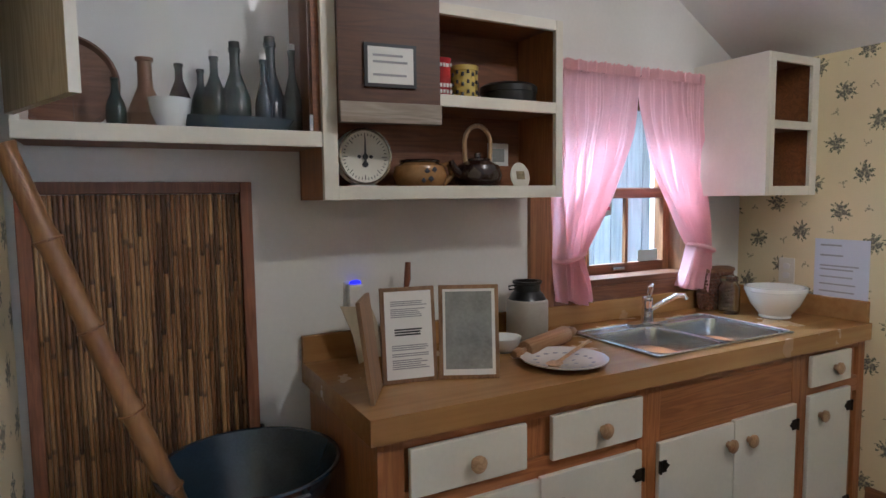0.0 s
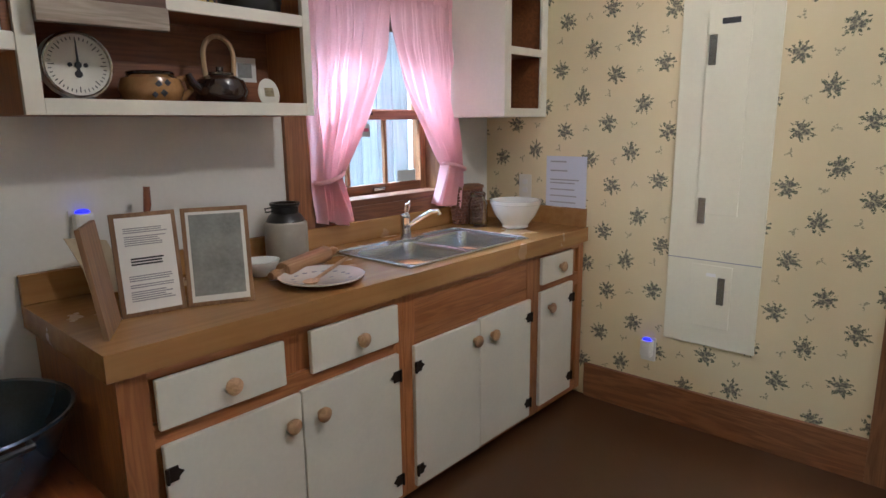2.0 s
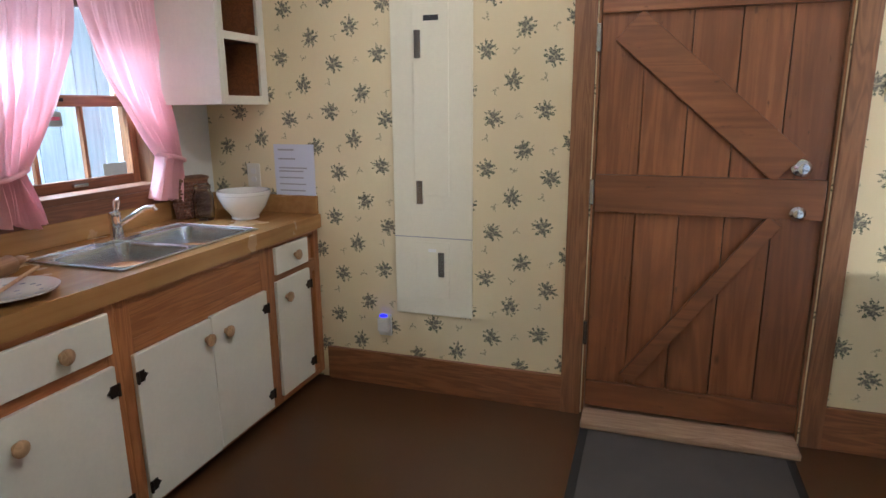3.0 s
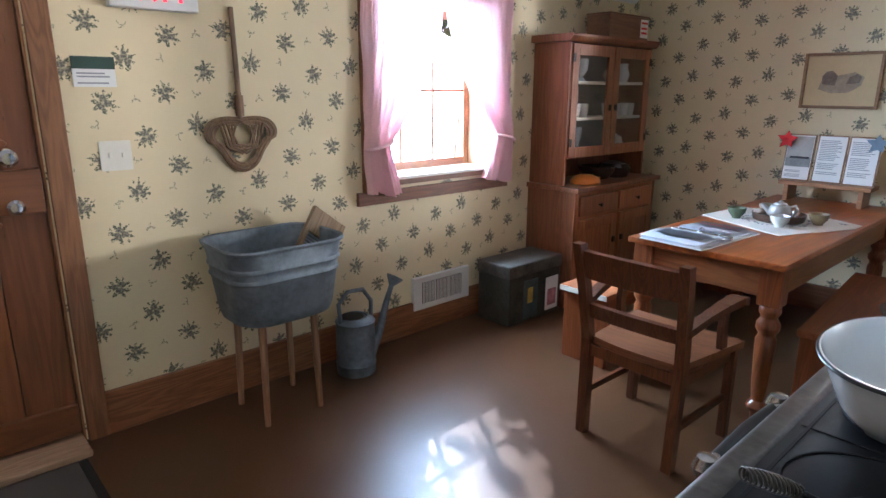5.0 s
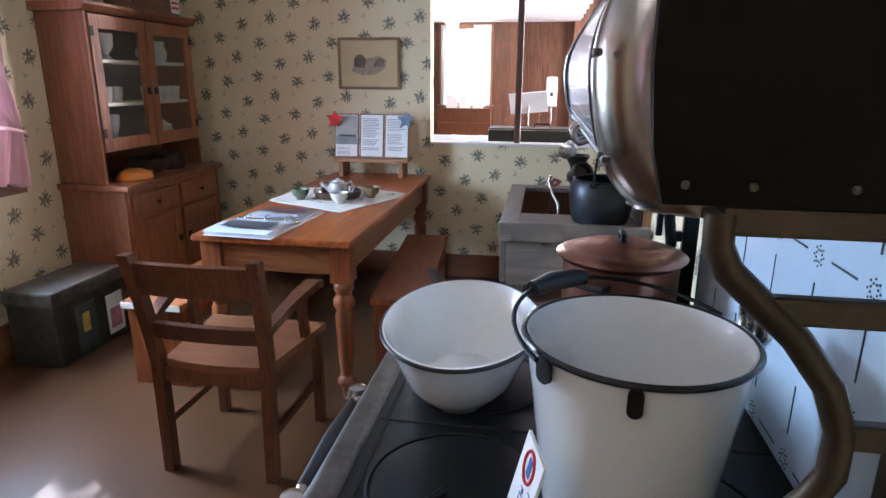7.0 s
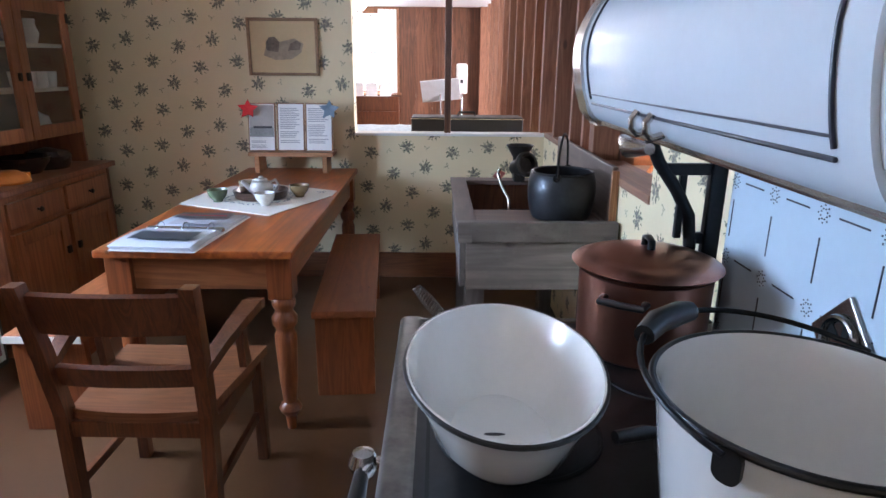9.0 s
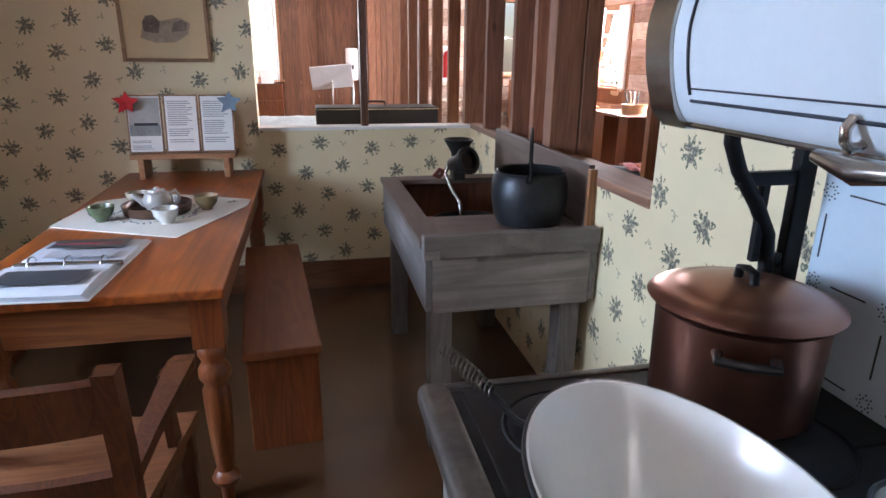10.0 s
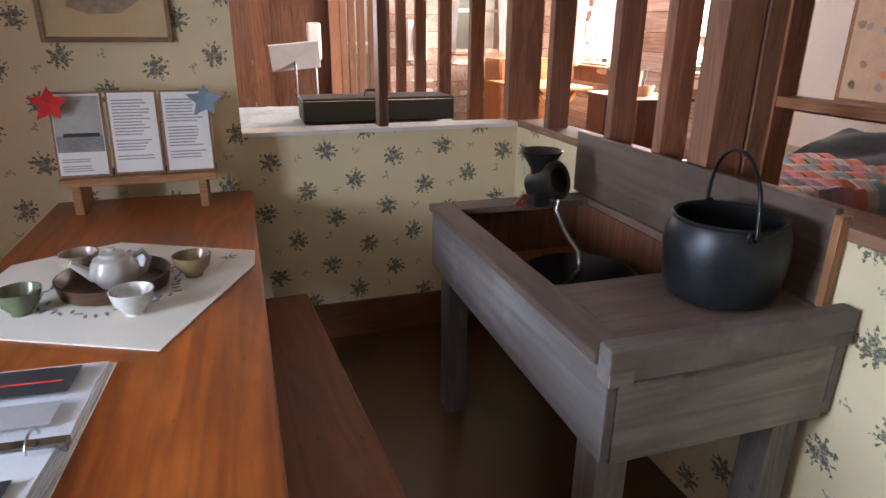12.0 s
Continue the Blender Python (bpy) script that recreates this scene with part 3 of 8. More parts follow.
part("sash_lift", slab((0.02, 0.09, 0.045), (0.09, 0.104, 0.058)), STEEL, win1)
part("sticker", slab((-0.12, 0.117, 0.30), (0.03, 0.1185, 0.36)), PAPERWHITE, win1, "small white and pink notice on the glass")
part("sticker", slab((-0.11, 0.1165, 0.325), (0.02, 0.1172, 0.34)), plain("pink_ink", (0.6, 0.12, 0.2), 0.8), win1)
part("sticker", slab((0.2, 0.117, 0.06), (0.33, 0.1185, 0.13)), PAPERWHITE, win1, "small white notice on the glass")
# east window beside the door
ew_w, ew_h = EWIN[1] - EWIN[0], EWIN[3] - EWIN[2]
win2 = window_with_sashes("window_2", "fir sash window with a deep reveal and sunlit panes", ew_w, ew_h,
                          [("casing", (-ew_w / 2 - 0.1, -0.022, -0.02), (-ew_w / 2, 0, ew_h + 0.1)), ("casing", (ew_w / 2, -0.022, -0.02), (ew_w / 2 + 0.1, 0, ew_h + 0.1)),
                           ("casing", (-ew_w / 2, -0.02, ew_h), (ew_w / 2, 0, ew_h + 0.1)), ("apron", (-ew_w / 2 - 0.14, -0.025, -0.09), (ew_w / 2 + 0.14, 0, -0.02))],
                          0.3, EAST, (EWIN[0] + EWIN[1]) / 2, EWIN[2], -90, FIR_Z)
win2.name = "window_2"

for nm, x, y, z, rz, span, h, tie in (("curtain", (wx0 + wx1) / 2 + 0.02, N - 0.03, 1.945, 0, 0.9, 0.95, 0.80), ("curtain", EAST - 0.03, (EWIN[0] + EWIN[1]) / 2 + 0.0, 1.95, -90, 1.1, 1.08, 0.76)):
    m = pose(x, y, z, 0, 0, rz)
    for side in (1, -1):
        p = m @ Vector((-side * span / 2, 0, 0))
        curtain(nm, "gathered pink gingham cotton curtain tied back at a window", p.x, p.y, p.z, rz, span / 2 - 0.005, h, side, tie, PINK if rz == 0 else PINK_BACKLIT)
    rod = thing("curtain_rod", x, y, z, "slim white curtain rod above a window", "rod", rz)
    part("bar", tube([(-span / 2 - 0.03, -0.012, 0.015), (span / 2 + 0.03, -0.012, 0.015)], 0.006, 10), WHITEPLASTIC, rod, smooth=True)
    for sx in (-1, 1):
        part("bracket", slab((sx * (span / 2 + 0.02) - 0.006, -0.02, 0.0), (sx * (span / 2 + 0.02) + 0.006, 0.028, 0.03)), WHITEPLASTIC, rod)

# the ledged and braced east door
DY0, DY1 = -2.27, -1.37
door = thing("door_1", EAST, (DY0 + DY1) / 2, 0, "closed reddish plank door with ledges and diagonal braces", "door", -90, kind="structure")
dw = DY1 - DY0
for i in range(5):
    a, b = -dw / 2 + 0.012 + i * (dw - 0.024) / 5, -dw / 2 + 0.012 + (i + 1) * (dw - 0.024) / 5
    put(slab((a + 0.002, 0.012, 0.045), (b - 0.002, 0.05, 2.0)), "plank", DOORWOOD, door, bevel=0.0018)
# unseen board added behind the planks so no sun leaks through the gaps
put(slab((-dw / 2 + 0.0105, 0.052, 0.03), (dw / 2 - 0.0105, 0.075, 2.019)), "back_skin", DOORWOOD, door)
for z0, z1 in ((0.05, 0.17), (0.96, 1.12), (1.77, 1.97)):
    put(slab((-dw / 2 + 0.015, -0.014, z0), (dw / 2 - 0.015, 0.012, z1)), "ledge", DOORRAIL, door, bevel=0.004)


def brace(x0, z0, x1, z1, wide, name="brace"):
    d = Vector((x1 - x0, 0, z1 - z0))
    a = math.atan2(d.z, d.x)
    m = Matrix.Translation((x0, -0.013, z0)) @ Matrix.Rotation(-a, 4, "Y")
    return put(slab((0, 0, -wide / 2), (d.length, 0.025, wide / 2), None, m), name, DOORRAIL, door, bevel=0.004)


brace(-0.26, 0.20, 0.27, 0.95, 0.065)
brace(-0.33, 1.72, 0.3, 1.16, 0.15)
for z in (0.35, 0.99, 1.62):
    h0 = put(slab((-dw / 2 - 0.004, -0.02, z), (-dw / 2 + 0.012, 0.0, z + 0.11)), "hinge", STEEL, door, "steel butt hinge", bevel=0.002)
for z, r in ((1.165, 0.033), (0.99, 0.03)):
    k = put(lathe([(0, 0), (r, 0), (r, 0.008), (r * 0.45, 0.012), (r * 0.42, 0.03), (r * 0.85, 0.036), (r * 0.95, 0.052), (r * 0.6, 0.064), (0, 0.066)], 24), "door_handle" if z < 1.1 else "deadbolt", CHROME, door, "shiny steel fitting", smooth=True)
    k.matrix_local = Matrix.Translation((dw / 2 - 0.11, 0.012, z)) @ Matrix.Rotation(radians(90), 4, "X")
for lo, hi, mm in (((-dw / 2 - 0.095, -0.024, 0), (-dw / 2 - 0.005, 0, 2.03), FIR_Z), ((dw / 2 + 0.005, -0.024, 0), (dw / 2 + 0.085, 0, 2.03), FIR_Z), ((-dw / 2 - 0.12, -0.026, 2.03), (dw / 2 + 0.11, 0, 2.038), FIR),
                   ((-dw / 2, 0.0, 0.0), (-dw / 2 + 0.01, 0.3, 2.02), FIR_Z), ((dw / 2 - 0.01, 0.0, 0.0), (dw / 2, 0.3, 2.02), FIR_Z)):
    put(slab(lo, hi), "casing", mm, door, bevel=0.003)
put(slab((-dw / 2 + 0.01, -0.15, 0.0), (dw / 2 - 0.01, 0.06, 0.03)), "threshold", wood("pale_threshold", (0.24, 0.14, 0.08), (0.42, 0.28, 0.18), 0, 0.6), door, "pale worn wooden threshold", bevel=0.008)
mat_ = thing("door_mat", 2.62, -1.81, 0.0, "grey brown ribbed door mat with black rubber edge", "mat")
part("carpet", slab((-0.6, -0.39, 0.004), (0.6, 0.39, 0.012)), MATGREY, mat_, bevel=0.003)
part("rubber_edge", slab((-0.615, -0.425, 0.0), (0.615, 0.425, 0.0045)), RUBBER, mat_)

# bare studs of the two open partitions
def stud(x0, y0, x1, y1, z0, z1, material=None):
    return put(slab((x0, y0, z0), (x1, y1, z1)), "stud", material or STUD, studs, bevel=0.004)


studs = tagged(new("stud_wall"), "bare rough sawn studs of an opened partition", "stud wall", kind="structure")
for y in (-5.255, -5.53, -5.99):
    stud(W - 0.095, y - 0.042, W - 0.002, y, 0.975, 2.75)
stud(W - 0.12, -5.13, W - 0.002, -5.05, 0.975, 2.75)
stud(W - 0.19, -5.135, W - 0.126, -5.045, 0.0, 2.9)
# a second open frame a step behind, with a nailing rail at sill height
stud(-0.51, -5.63, -0.41, -5.585, 0.0, 2.9)
put(slab((-0.51, -5.584, 1.09), (-0.412, -4.2, 1.13)), "rail", STUD_H, studs, bevel=0.004)
for y in (-4.95, -4.2):
    stud(-0.508, y - 0.042, -0.414, y, 0.0, 1.0895)
stud(W - T, S - 0.13, W + 0.02, S - 0.07, 0.962, 2.75)
stud(0.945, S - 0.10, 0.985, S - 0.02, 0.962, 2.75, wood("dark_post", (0.055, 0.022, 0.012), (0.13, 0.055, 0.028), 2, 0.5))
stud(1.555, S - 0.118, 1.567, S - 0.004, 0.962, 2.7, WHITEWALL)
for i in range(9):
    y = -6.95 - i * 0.56
    stud(W - 0.09, y - 0.045, W - 0.01, y, 0.0, 2.22)
stud(W - T, -12.0, W + 0.06, -11.86, 0.0, 2.22)

# ---- kitchen side ----
CT = 0.885


def rounded(w, h, r, n=5):
    pts = []
    for cx, cy, a0 in ((w / 2 - r, h / 2 - r, 0), (-w / 2 + r, h / 2 - r, 90), (-w / 2 + r, -h / 2 + r, 180), (w / 2 - r, -h / 2 + r, 270)):
        for i in range(n + 1):
            a = radians(a0 + 90 * i / n)
            pts.append((cx + r * math.cos(a), cy + r * math.sin(a)))
    return pts


def loft(rings, bm=None, cap=True):
    """Join rings of equal length into a skin."""
    bm = bm or bmesh.new()
    vs = [[bm.verts.new(p) for p in r] for r in rings]
    for a, b in zip(vs, vs[1:]):
        k = len(a)
        for i in range(k):
            bm.faces.new((a[i], a[(i + 1) % k], b[(i + 1) % k], b[i]))
    if cap:
        bm.faces.new(vs[-1])
    return bm


KNOB = wood("turned_knob", (0.30, 0.17, 0.08), (0.52, 0.33, 0.18), 2, 0.4)
HINGE = plain("dark_bronze", (0.045, 0.033, 0.025), 0.45, 0.8)


def knob_on(parent, x, z, r=0.024):
    k = part("knob", lathe([(0, 0.0), (r * 0.5, 0.0), (r * 0.45, 0.012), (r, 0.018), (r * 1.02, 0.026), (r * 0.7, 0.032), (0, 0.034)], 22), KNOB, parent, "round turned wooden knob", smooth=True)
    k.matrix_local = Matrix.Translation((x, -0.034, z)) @ Matrix.Rotation(radians(90), 4, "X")


def hinge_on(parent, x, z, side):
    bm = slab((-0.004, -0.004, -0.02), (0.03, 0.0, 0.02))
    tube([(0.0, -0.006, -0.022), (0.0, -0.006, 0.022)], 0.005, 8, bm)
    prism([(0.03, -0.012), (0.045, 0.0), (0.03, 0.012)], 0.004, bm, Matrix.Rotation(radians(90), 4, "X"))
    h0 = part("hinge", bm, HINGE, parent, "dark bronze hinge")
    h0.matrix_local = Matrix.Translation((x, -0.0345, z)) @ Matrix.Diagonal((side, 1, 1, 1))


def base_unit(x0, x1, fronts, label, false_front=None):
    u = thing("base_cabinet", x0, 0, 0, label, "cabinet", group="kitchen base cabinets")
    w = x1 - x0
    part("body", slab((0.0, 0.002, 0.06), (w, N - 0.004, 0.815)), CABWOOD, u)
    part("toe_kick", slab((0.0, 0.07, 0.0), (w, N - 0.004, 0.06)), DARKBOARD, u)
    f = part("face_frame", slab((0.0, -0.016, 0.035), (0.075 if x0 < 1.3 else 0.06, 0.002, 0.815)), CABWOOD, u, bevel=0.002)
    part("stile", slab((w - 0.05, -0.016, 0.035), (w - 0.0005, 0.002, 0.815)), CABWOOD, u, bevel=0.002)
    for z0, z1 in ((0.035, 0.09), (0.60, 0.665), (0.785, 0.815)):
        part("rail", slab((0.06, -0.0155, z0), (w - 0.05, 0.0015, z1)), CABWOOD_X, u, bevel=0.002)
    if false_front:
        part("false_front", slab((0.06, -0.0145, 0.665), (w - 0.05, 0.001, 0.785)), CABWOOD_X, u, "plain brown board under the sink", bevel=0.002)
    for kind, a, b, z0, z1, kx, kz, hx in fronts:
        p = part(kind, slab((a - x0, -0.034, z0), (b - x0, -0.0165, z1)), CREAM, u, "cream painted flat front", bevel=0.004)
        knob_on(p, kx - x0, kz)
        if hx:
            for z in (z0 + 0.07, z1 - 0.08):
                hinge_on(p, (a if hx < 0 else b) - x0, z, 1 if hx < 0 else -1)
    return u


base_unit(1.165, 2.115, [("drawer", 1.25, 1.62, 0.65, 0.785, 1.444, 0.712, 0), ("drawer", 1.712, 2.077, 0.652, 0.789, 1.904, 0.714, 0),
                         ("door", 1.252, 1.665, 0.06, 0.607, 1.622, 0.523, -1), ("door", 1.670, 2.076, 0.06, 0.611, 1.732, 0.52, 1)], "brown fir base cabinet with cream drawers and doors")
base_unit(2.115, 2.94, [("door", 2.155, 2.531, 0.056, 0.615, 2.498, 0.542, -1), ("door", 2.535, 2.9, 0.06, 0.622, 2.611, 0.538, 1)], "brown fir sink cabinet with two cream doors", True)
base_unit(2.94, 3.392, [("drawer", 2.99, 3.262, 0.667, 0.793, 3.144, 0.731, 0), ("door", 2.982, 3.266, 0.075, 0.635, 3.052, 0.55, 1)], "narrow brown fir base cabinet with cream fronts")

# worktop with a raised back and end board, cut out for the sink
worktop = thing("worktop", 1.14, 0, 0, "wood-grained laminate worktop with raised back board", "worktop")
SX0, SX1, SY0, SY1 = 2.19, 2.94, 0.012, 0.452
bm = bmesh.new()
for lo, hi in (((0, -0.04, 0.8155), (SX0 + 0.02 - 1.14, N - 0.004, CT)), ((SX1 - 0.02 - 1.14, -0.04, 0.8155), (EAST - 0.004 - 1.14, N - 0.004, CT)),
               ((SX0 + 0.02 - 1.14, -0.04, 0.8155), (SX1 - 0.02 - 1.14, SY0 + 0.02, CT)), ((SX0 + 0.02 - 1.14, SY1 - 0.02, 0.8155), (SX1 - 0.02 - 1.14, N - 0.004, CT))):
    slab(lo, hi, bm)
bmesh.ops.remove_doubles(bm, verts=bm.verts, dist=0.0002)
part("top", bm, COUNTER, worktop)
part("back_board", slab((0.0, N - 0.026, CT + 0.0005), (EAST - 0.004 - 1.14, N - 0.003, CT + 0.09)), COUNTER, worktop, bevel=0.003)
part("end_board", slab((EAST - 0.026 - 1.14, -0.03, CT + 0.0005), (EAST - 0.004 - 1.14, N - 0.027, CT + 0.09)), COUNTER, worktop, bevel=0.003)

# double steel sink
sink = thing("kitchen_sink", (SX0 + SX1) / 2, (SY0 + SY1) / 2, CT + 0.001, "double bowl stainless steel sink set into the worktop", "sink")
sw, sd = SX1 - SX0, SY1 - SY0
bm = bmesh.new()
bw, bd = 0.325, 0.345
cells = [(-0.178, -0.028), (0.178, -0.028)]
xs = sorted({-sw / 2, sw / 2, *[c[0] + s * bw / 2 for c in cells for s in (-1, 1)]})
ys = sorted({-sd / 2, sd / 2, *[c[1] + s * bd / 2 for c in cells for s in (-1, 1)]})
for a, b in zip(xs, xs[1:]):
    for c, d in zip(ys, ys[1:]):
        mx, my = (a + b) / 2, (c + d) / 2
        if any(abs(mx - q[0]) < bw / 2 and abs(my - q[1]) < bd / 2 for q in cells):
            continue
        slab((a, c, 0.0), (b, d, 0.005), bm)
bmesh.ops.remove_doubles(bm, verts=bm.verts, dist=0.0002)
part("deck", bm, STEEL, sink)
part("rim", tube([(x, y, 0.005) for x, y in rounded(sw - 0.008, sd - 0.008, 0.03)], 0.005, 8, closed=True), STEEL, sink, smooth=True)
for cx, cy in cells:
    rings = [[(cx + x * k, cy + y * k, z) for x, y in rounded(bw, bd, 0.05)] for k, z in ((1.03, 0.006), (1.0, 0.005), (0.98, -0.006), (0.96, -0.10), (0.93, -0.145), (0.86, -0.155), (0.2, -0.158))]
    bowl_ = part("bowl", loft(rings), STEEL, sink, smooth=True)
    part("drain", lathe([(0, 0.003), (0.03, 0.003), (0.042, 0.006), (0.045, 0.0)], 20, None, (cx, cy, -0.157)), IRON, bowl_, smooth=True)
tap = thing("kitchen_tap", 2.56, 0.41, CT + 0.007, "chrome single lever mixer tap behind the sink", "tap")
part("base_plate", prism(rounded(0.22, 0.055, 0.027), 0.012), CHROME, tap, smooth=True)
part("column", lathe([(0.026, 0.01), (0.024, 0.05), (0.021, 0.09), (0.024, 0.095), (0.022, 0.115), (0.0, 0.122)], 20), CHROME, tap, smooth=True)
part("spout", tube([(0, 0, 0.055), (0.035, -0.04, 0.09), (0.075, -0.085, 0.125), (0.095, -0.108, 0.128), (0.10, -0.114, 0.112)], 0.011, 12), CHROME, tap, smooth=True)
part("lever", tube([(0.0, 0.0, 0.115), (-0.006, -0.012, 0.16), (0.006, -0.02, 0.168), (0.016, -0.012, 0.155), (0.012, 0.0, 0.115)], 0.006, 10), CHROME, tap, smooth=True)

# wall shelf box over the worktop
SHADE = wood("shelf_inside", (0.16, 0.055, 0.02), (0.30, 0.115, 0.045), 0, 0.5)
box = thing("wall_shelf", 1.155, 0.33, 1.43, "open wall shelf with cream face frame and brown inside", "shelf")
L = 2.04 - 1.155
part("back", slab((0.0, 0.245, 0.0), (L, 0.267, 0.62)), SHADE, box)
for a, b in ((0.0, 0.02), (L - 0.02, L)):
    part("side", slab((a, 0.02, 0.0), (b, 0.245, 0.62)), CABWOOD, box)
for z in (0.0, 0.30, 0.60):
    part("board", slab((0.02, 0.02, z), (L - 0.02, 0.245, z + 0.02)), SHADE, box)
for lo, hi in (((0.0, 0.0, 0.0), (0.045, 0.02, 0.62)), ((L - 0.03, 0.0, 0.0), (L, 0.02, 0.62)), ((0.045, 0.001, 0.0), (L - 0.03, 0.02, 0.042)), ((0.37, 0.001, 0.297), (L - 0.03, 0.02, 0.335)), ((0.045, 0.001, 0.585), (L - 0.03, 0.02, 0.62)), ((0.36, 0.0005, 0.30), (0.378, 0.02, 0.585))):
    part("face_frame", slab(lo, hi), CREAM, box, "cream painted frame edge", bevel=0.002)
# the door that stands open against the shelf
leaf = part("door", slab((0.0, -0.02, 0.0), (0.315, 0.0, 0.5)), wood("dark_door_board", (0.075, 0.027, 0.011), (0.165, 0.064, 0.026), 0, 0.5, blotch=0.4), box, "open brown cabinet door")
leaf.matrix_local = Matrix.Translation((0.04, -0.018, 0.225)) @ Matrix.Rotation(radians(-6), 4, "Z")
part("bottom_rail", slab((0.0, -0.034, 0.0), (0.315, -0.0205, 0.06)), wood("worn_grey_rail", (0.22, 0.17, 0.13), (0.42, 0.36, 0.3), 0, 0.6), leaf, "worn grey rail", bevel=0.003)
note = part("framed_note", slab((0.075, -0.030, 0.105), (0.235, -0.0205, 0.23)), BLACKPLASTIC, leaf, "small black framed notice")
part("sheet", slab((0.085, -0.0315, 0.115), (0.225, -0.0302, 0.22)), PAPERWHITE, note)
lines_of_print(note, 0.10, 0.21, 0.13, 0.205, 4, -0.0318, 12, 0.35)

# the cupboard bay beside it, with its doors open and a clear guard in front
bay = thing("bottle_shelf", 0.40, 0.33, 1.59, "cream edged shelf bay with open doors holding old bottles", "shelf")
BL = 1.155 - 0.40 - 0.002
part("board", slab((0.0, 0.02, 0.0), (BL, 0.267, 0.035)), SHADE, bay)
part("front_edge", slab((0.0, 0.0, -0.004), (BL, 0.0195, 0.04)), CREAM, bay, "cream painted edge", bevel=0.002)
part("side", slab((0.0, 0.02, 0.035), (0.02, 0.267, 0.75)), CREAM, bay)
part("side", slab((BL - 0.02, 0.02, 0.035), (BL, 0.267, 0.75)), SHADE, bay)
part("top", slab((0.0, 0.0, 0.75), (BL, 0.267, 0.77)), CREAM, bay)
ld = part("door", slab((0.0, -0.02, 0.0), (0.42, 0.0, 0.68)), wood("door_inside", (0.25, 0.2, 0.14), (0.42, 0.36, 0.27), 2, 0.6), bay, "open cabinet door seen on its pale inside", bevel=0.002)
ld.matrix_local = Matrix.Translation((0.012, 0.0, 0.05)) @ Matrix.Rotation(radians(-69), 4, "Z")
part("edge", slab((0.4205, -0.021, 0.0), (0.424, 0.001, 0.68)), CREAM, ld, "cream door edge")
GUARD = glass("clear_acrylic", (0.97, 0.98, 0.99), 0.02)
gr = []
for i in range(25):
    u = i / 24
    gr.append([(0.13 + (BL - 0.15) * u, 0.05 - 0.055 * math.sin(u * math.pi), 0.04), (0.13 + (BL - 0.15) * u, 0.05 - 0.055 * math.sin(u * math.pi), 0.62)])
gd = part("guard", sheet(gr, None, 0.003), GUARD, bay, "bowed clear plastic guard", smooth=True)
gd.visible_shadow = False
part("bracket", slab((BL - 0.03, 0.02, 0.04), (BL - 0.018, 0.03, 0.09)), STEEL, bay)


def bottle(x, y, h, r, col, label, cap=None, neck=0.42):
    b = thing("bottle", x, y, 1.62, label, "bottle", group="old bottles on the shelf")
    g = part("glass", lathe([(0, 0.002), (r, 0.0), (r, h * (1 - neck) * 0.85), (r * 0.85, h * (1 - neck)), (r * 0.36, h * (1 - neck * 0.55)), (r * 0.33, h * 0.95), (r * 0.42, h * 0.955), (r * 0.42, h), (r * 0.3, h), (0, h - 0.004)], 20), col, b, smooth=True)
    if cap:
        part("stopper", lathe([(0, 0.0), (r * 0.36, 0.0), (r * 0.36, 0.018), (0, 0.02)], 14, None, (0, 0, h)), cap, b, smooth=True)
    return b


BGREEN = plain("dark_green_glass", (0.012, 0.028, 0.022), 0.12, 0, 0.2, bump=0, coat=0.5)
BBROWN = plain("brown_stoneware", (0.20, 0.09, 0.045), 0.3, 0, 0.2, bump=0.05, coat=0.3)
BAMBER = plain("dark_amber_glass", (0.03, 0.012, 0.01), 0.12, 0, 0.2, bump=0, coat=0.5)
BBLUE = plain("dark_blue_glass", (0.012, 0.03, 0.045), 0.12, 0, 0.2, bump=0, coat=0.5)
bottle(0.625, 0.44, 0.14, 0.025, BGREEN, "small dark green glass bottle on the shelf", None, 0.45)
bottle(0.70, 0.47, 0.205, 0.055, BBROWN, "brown stoneware bottle with sloping shoulders", None, 0.7)
bottle(0.785, 0.46, 0.195, 0.03, BAMBER, "dark amber glass bottle on the shelf")
bottle(0.845, 0.49, 0.19, 0.028, BGREEN, "slim green glass bottle on the shelf")
bottle(0.88, 0.47, 0.225, 0.033, BGREEN, "green glass bottle with a cap", WHITEPLASTIC)
bottle(0.935, 0.45, 0.25, 0.042, BGREEN, "dark green bottle with wire stopper", RUBBER, 0.5)
bottle(1.01, 0.43, 0.22, 0.026, BBLUE, "slim blue-green bottle with white cap", WHITEPLASTIC, 0.5)
bottle(1.045, 0.49, 0.285, 0.045, BBLUE, "tall blue-green bottle with wire stopper", RUBBER, 0.55)
bottle(1.10, 0.45, 0.26, 0.028, BGREEN, "tall slim green bottle with white cap", WHITEPLASTIC, 0.5)
cup = thing("white_bowl", 0.755, 0.40, 1.62, "small white glazed bowl among the bottles", "bowl")
part("body", lathe([(0, 0.004), (0.028, 0.0), (0.032, 0.008), (0.05, 0.05), (0.055, 0.088), (0.051, 0.088), (0.046, 0.05), (0.028, 0.012), (0, 0.01)], 26), ENAMEL, cup, smooth=True)
tray = thing("round_tray", 0.505, 0.56, 1.62, "large round dark wooden tray standing upright", "tray")
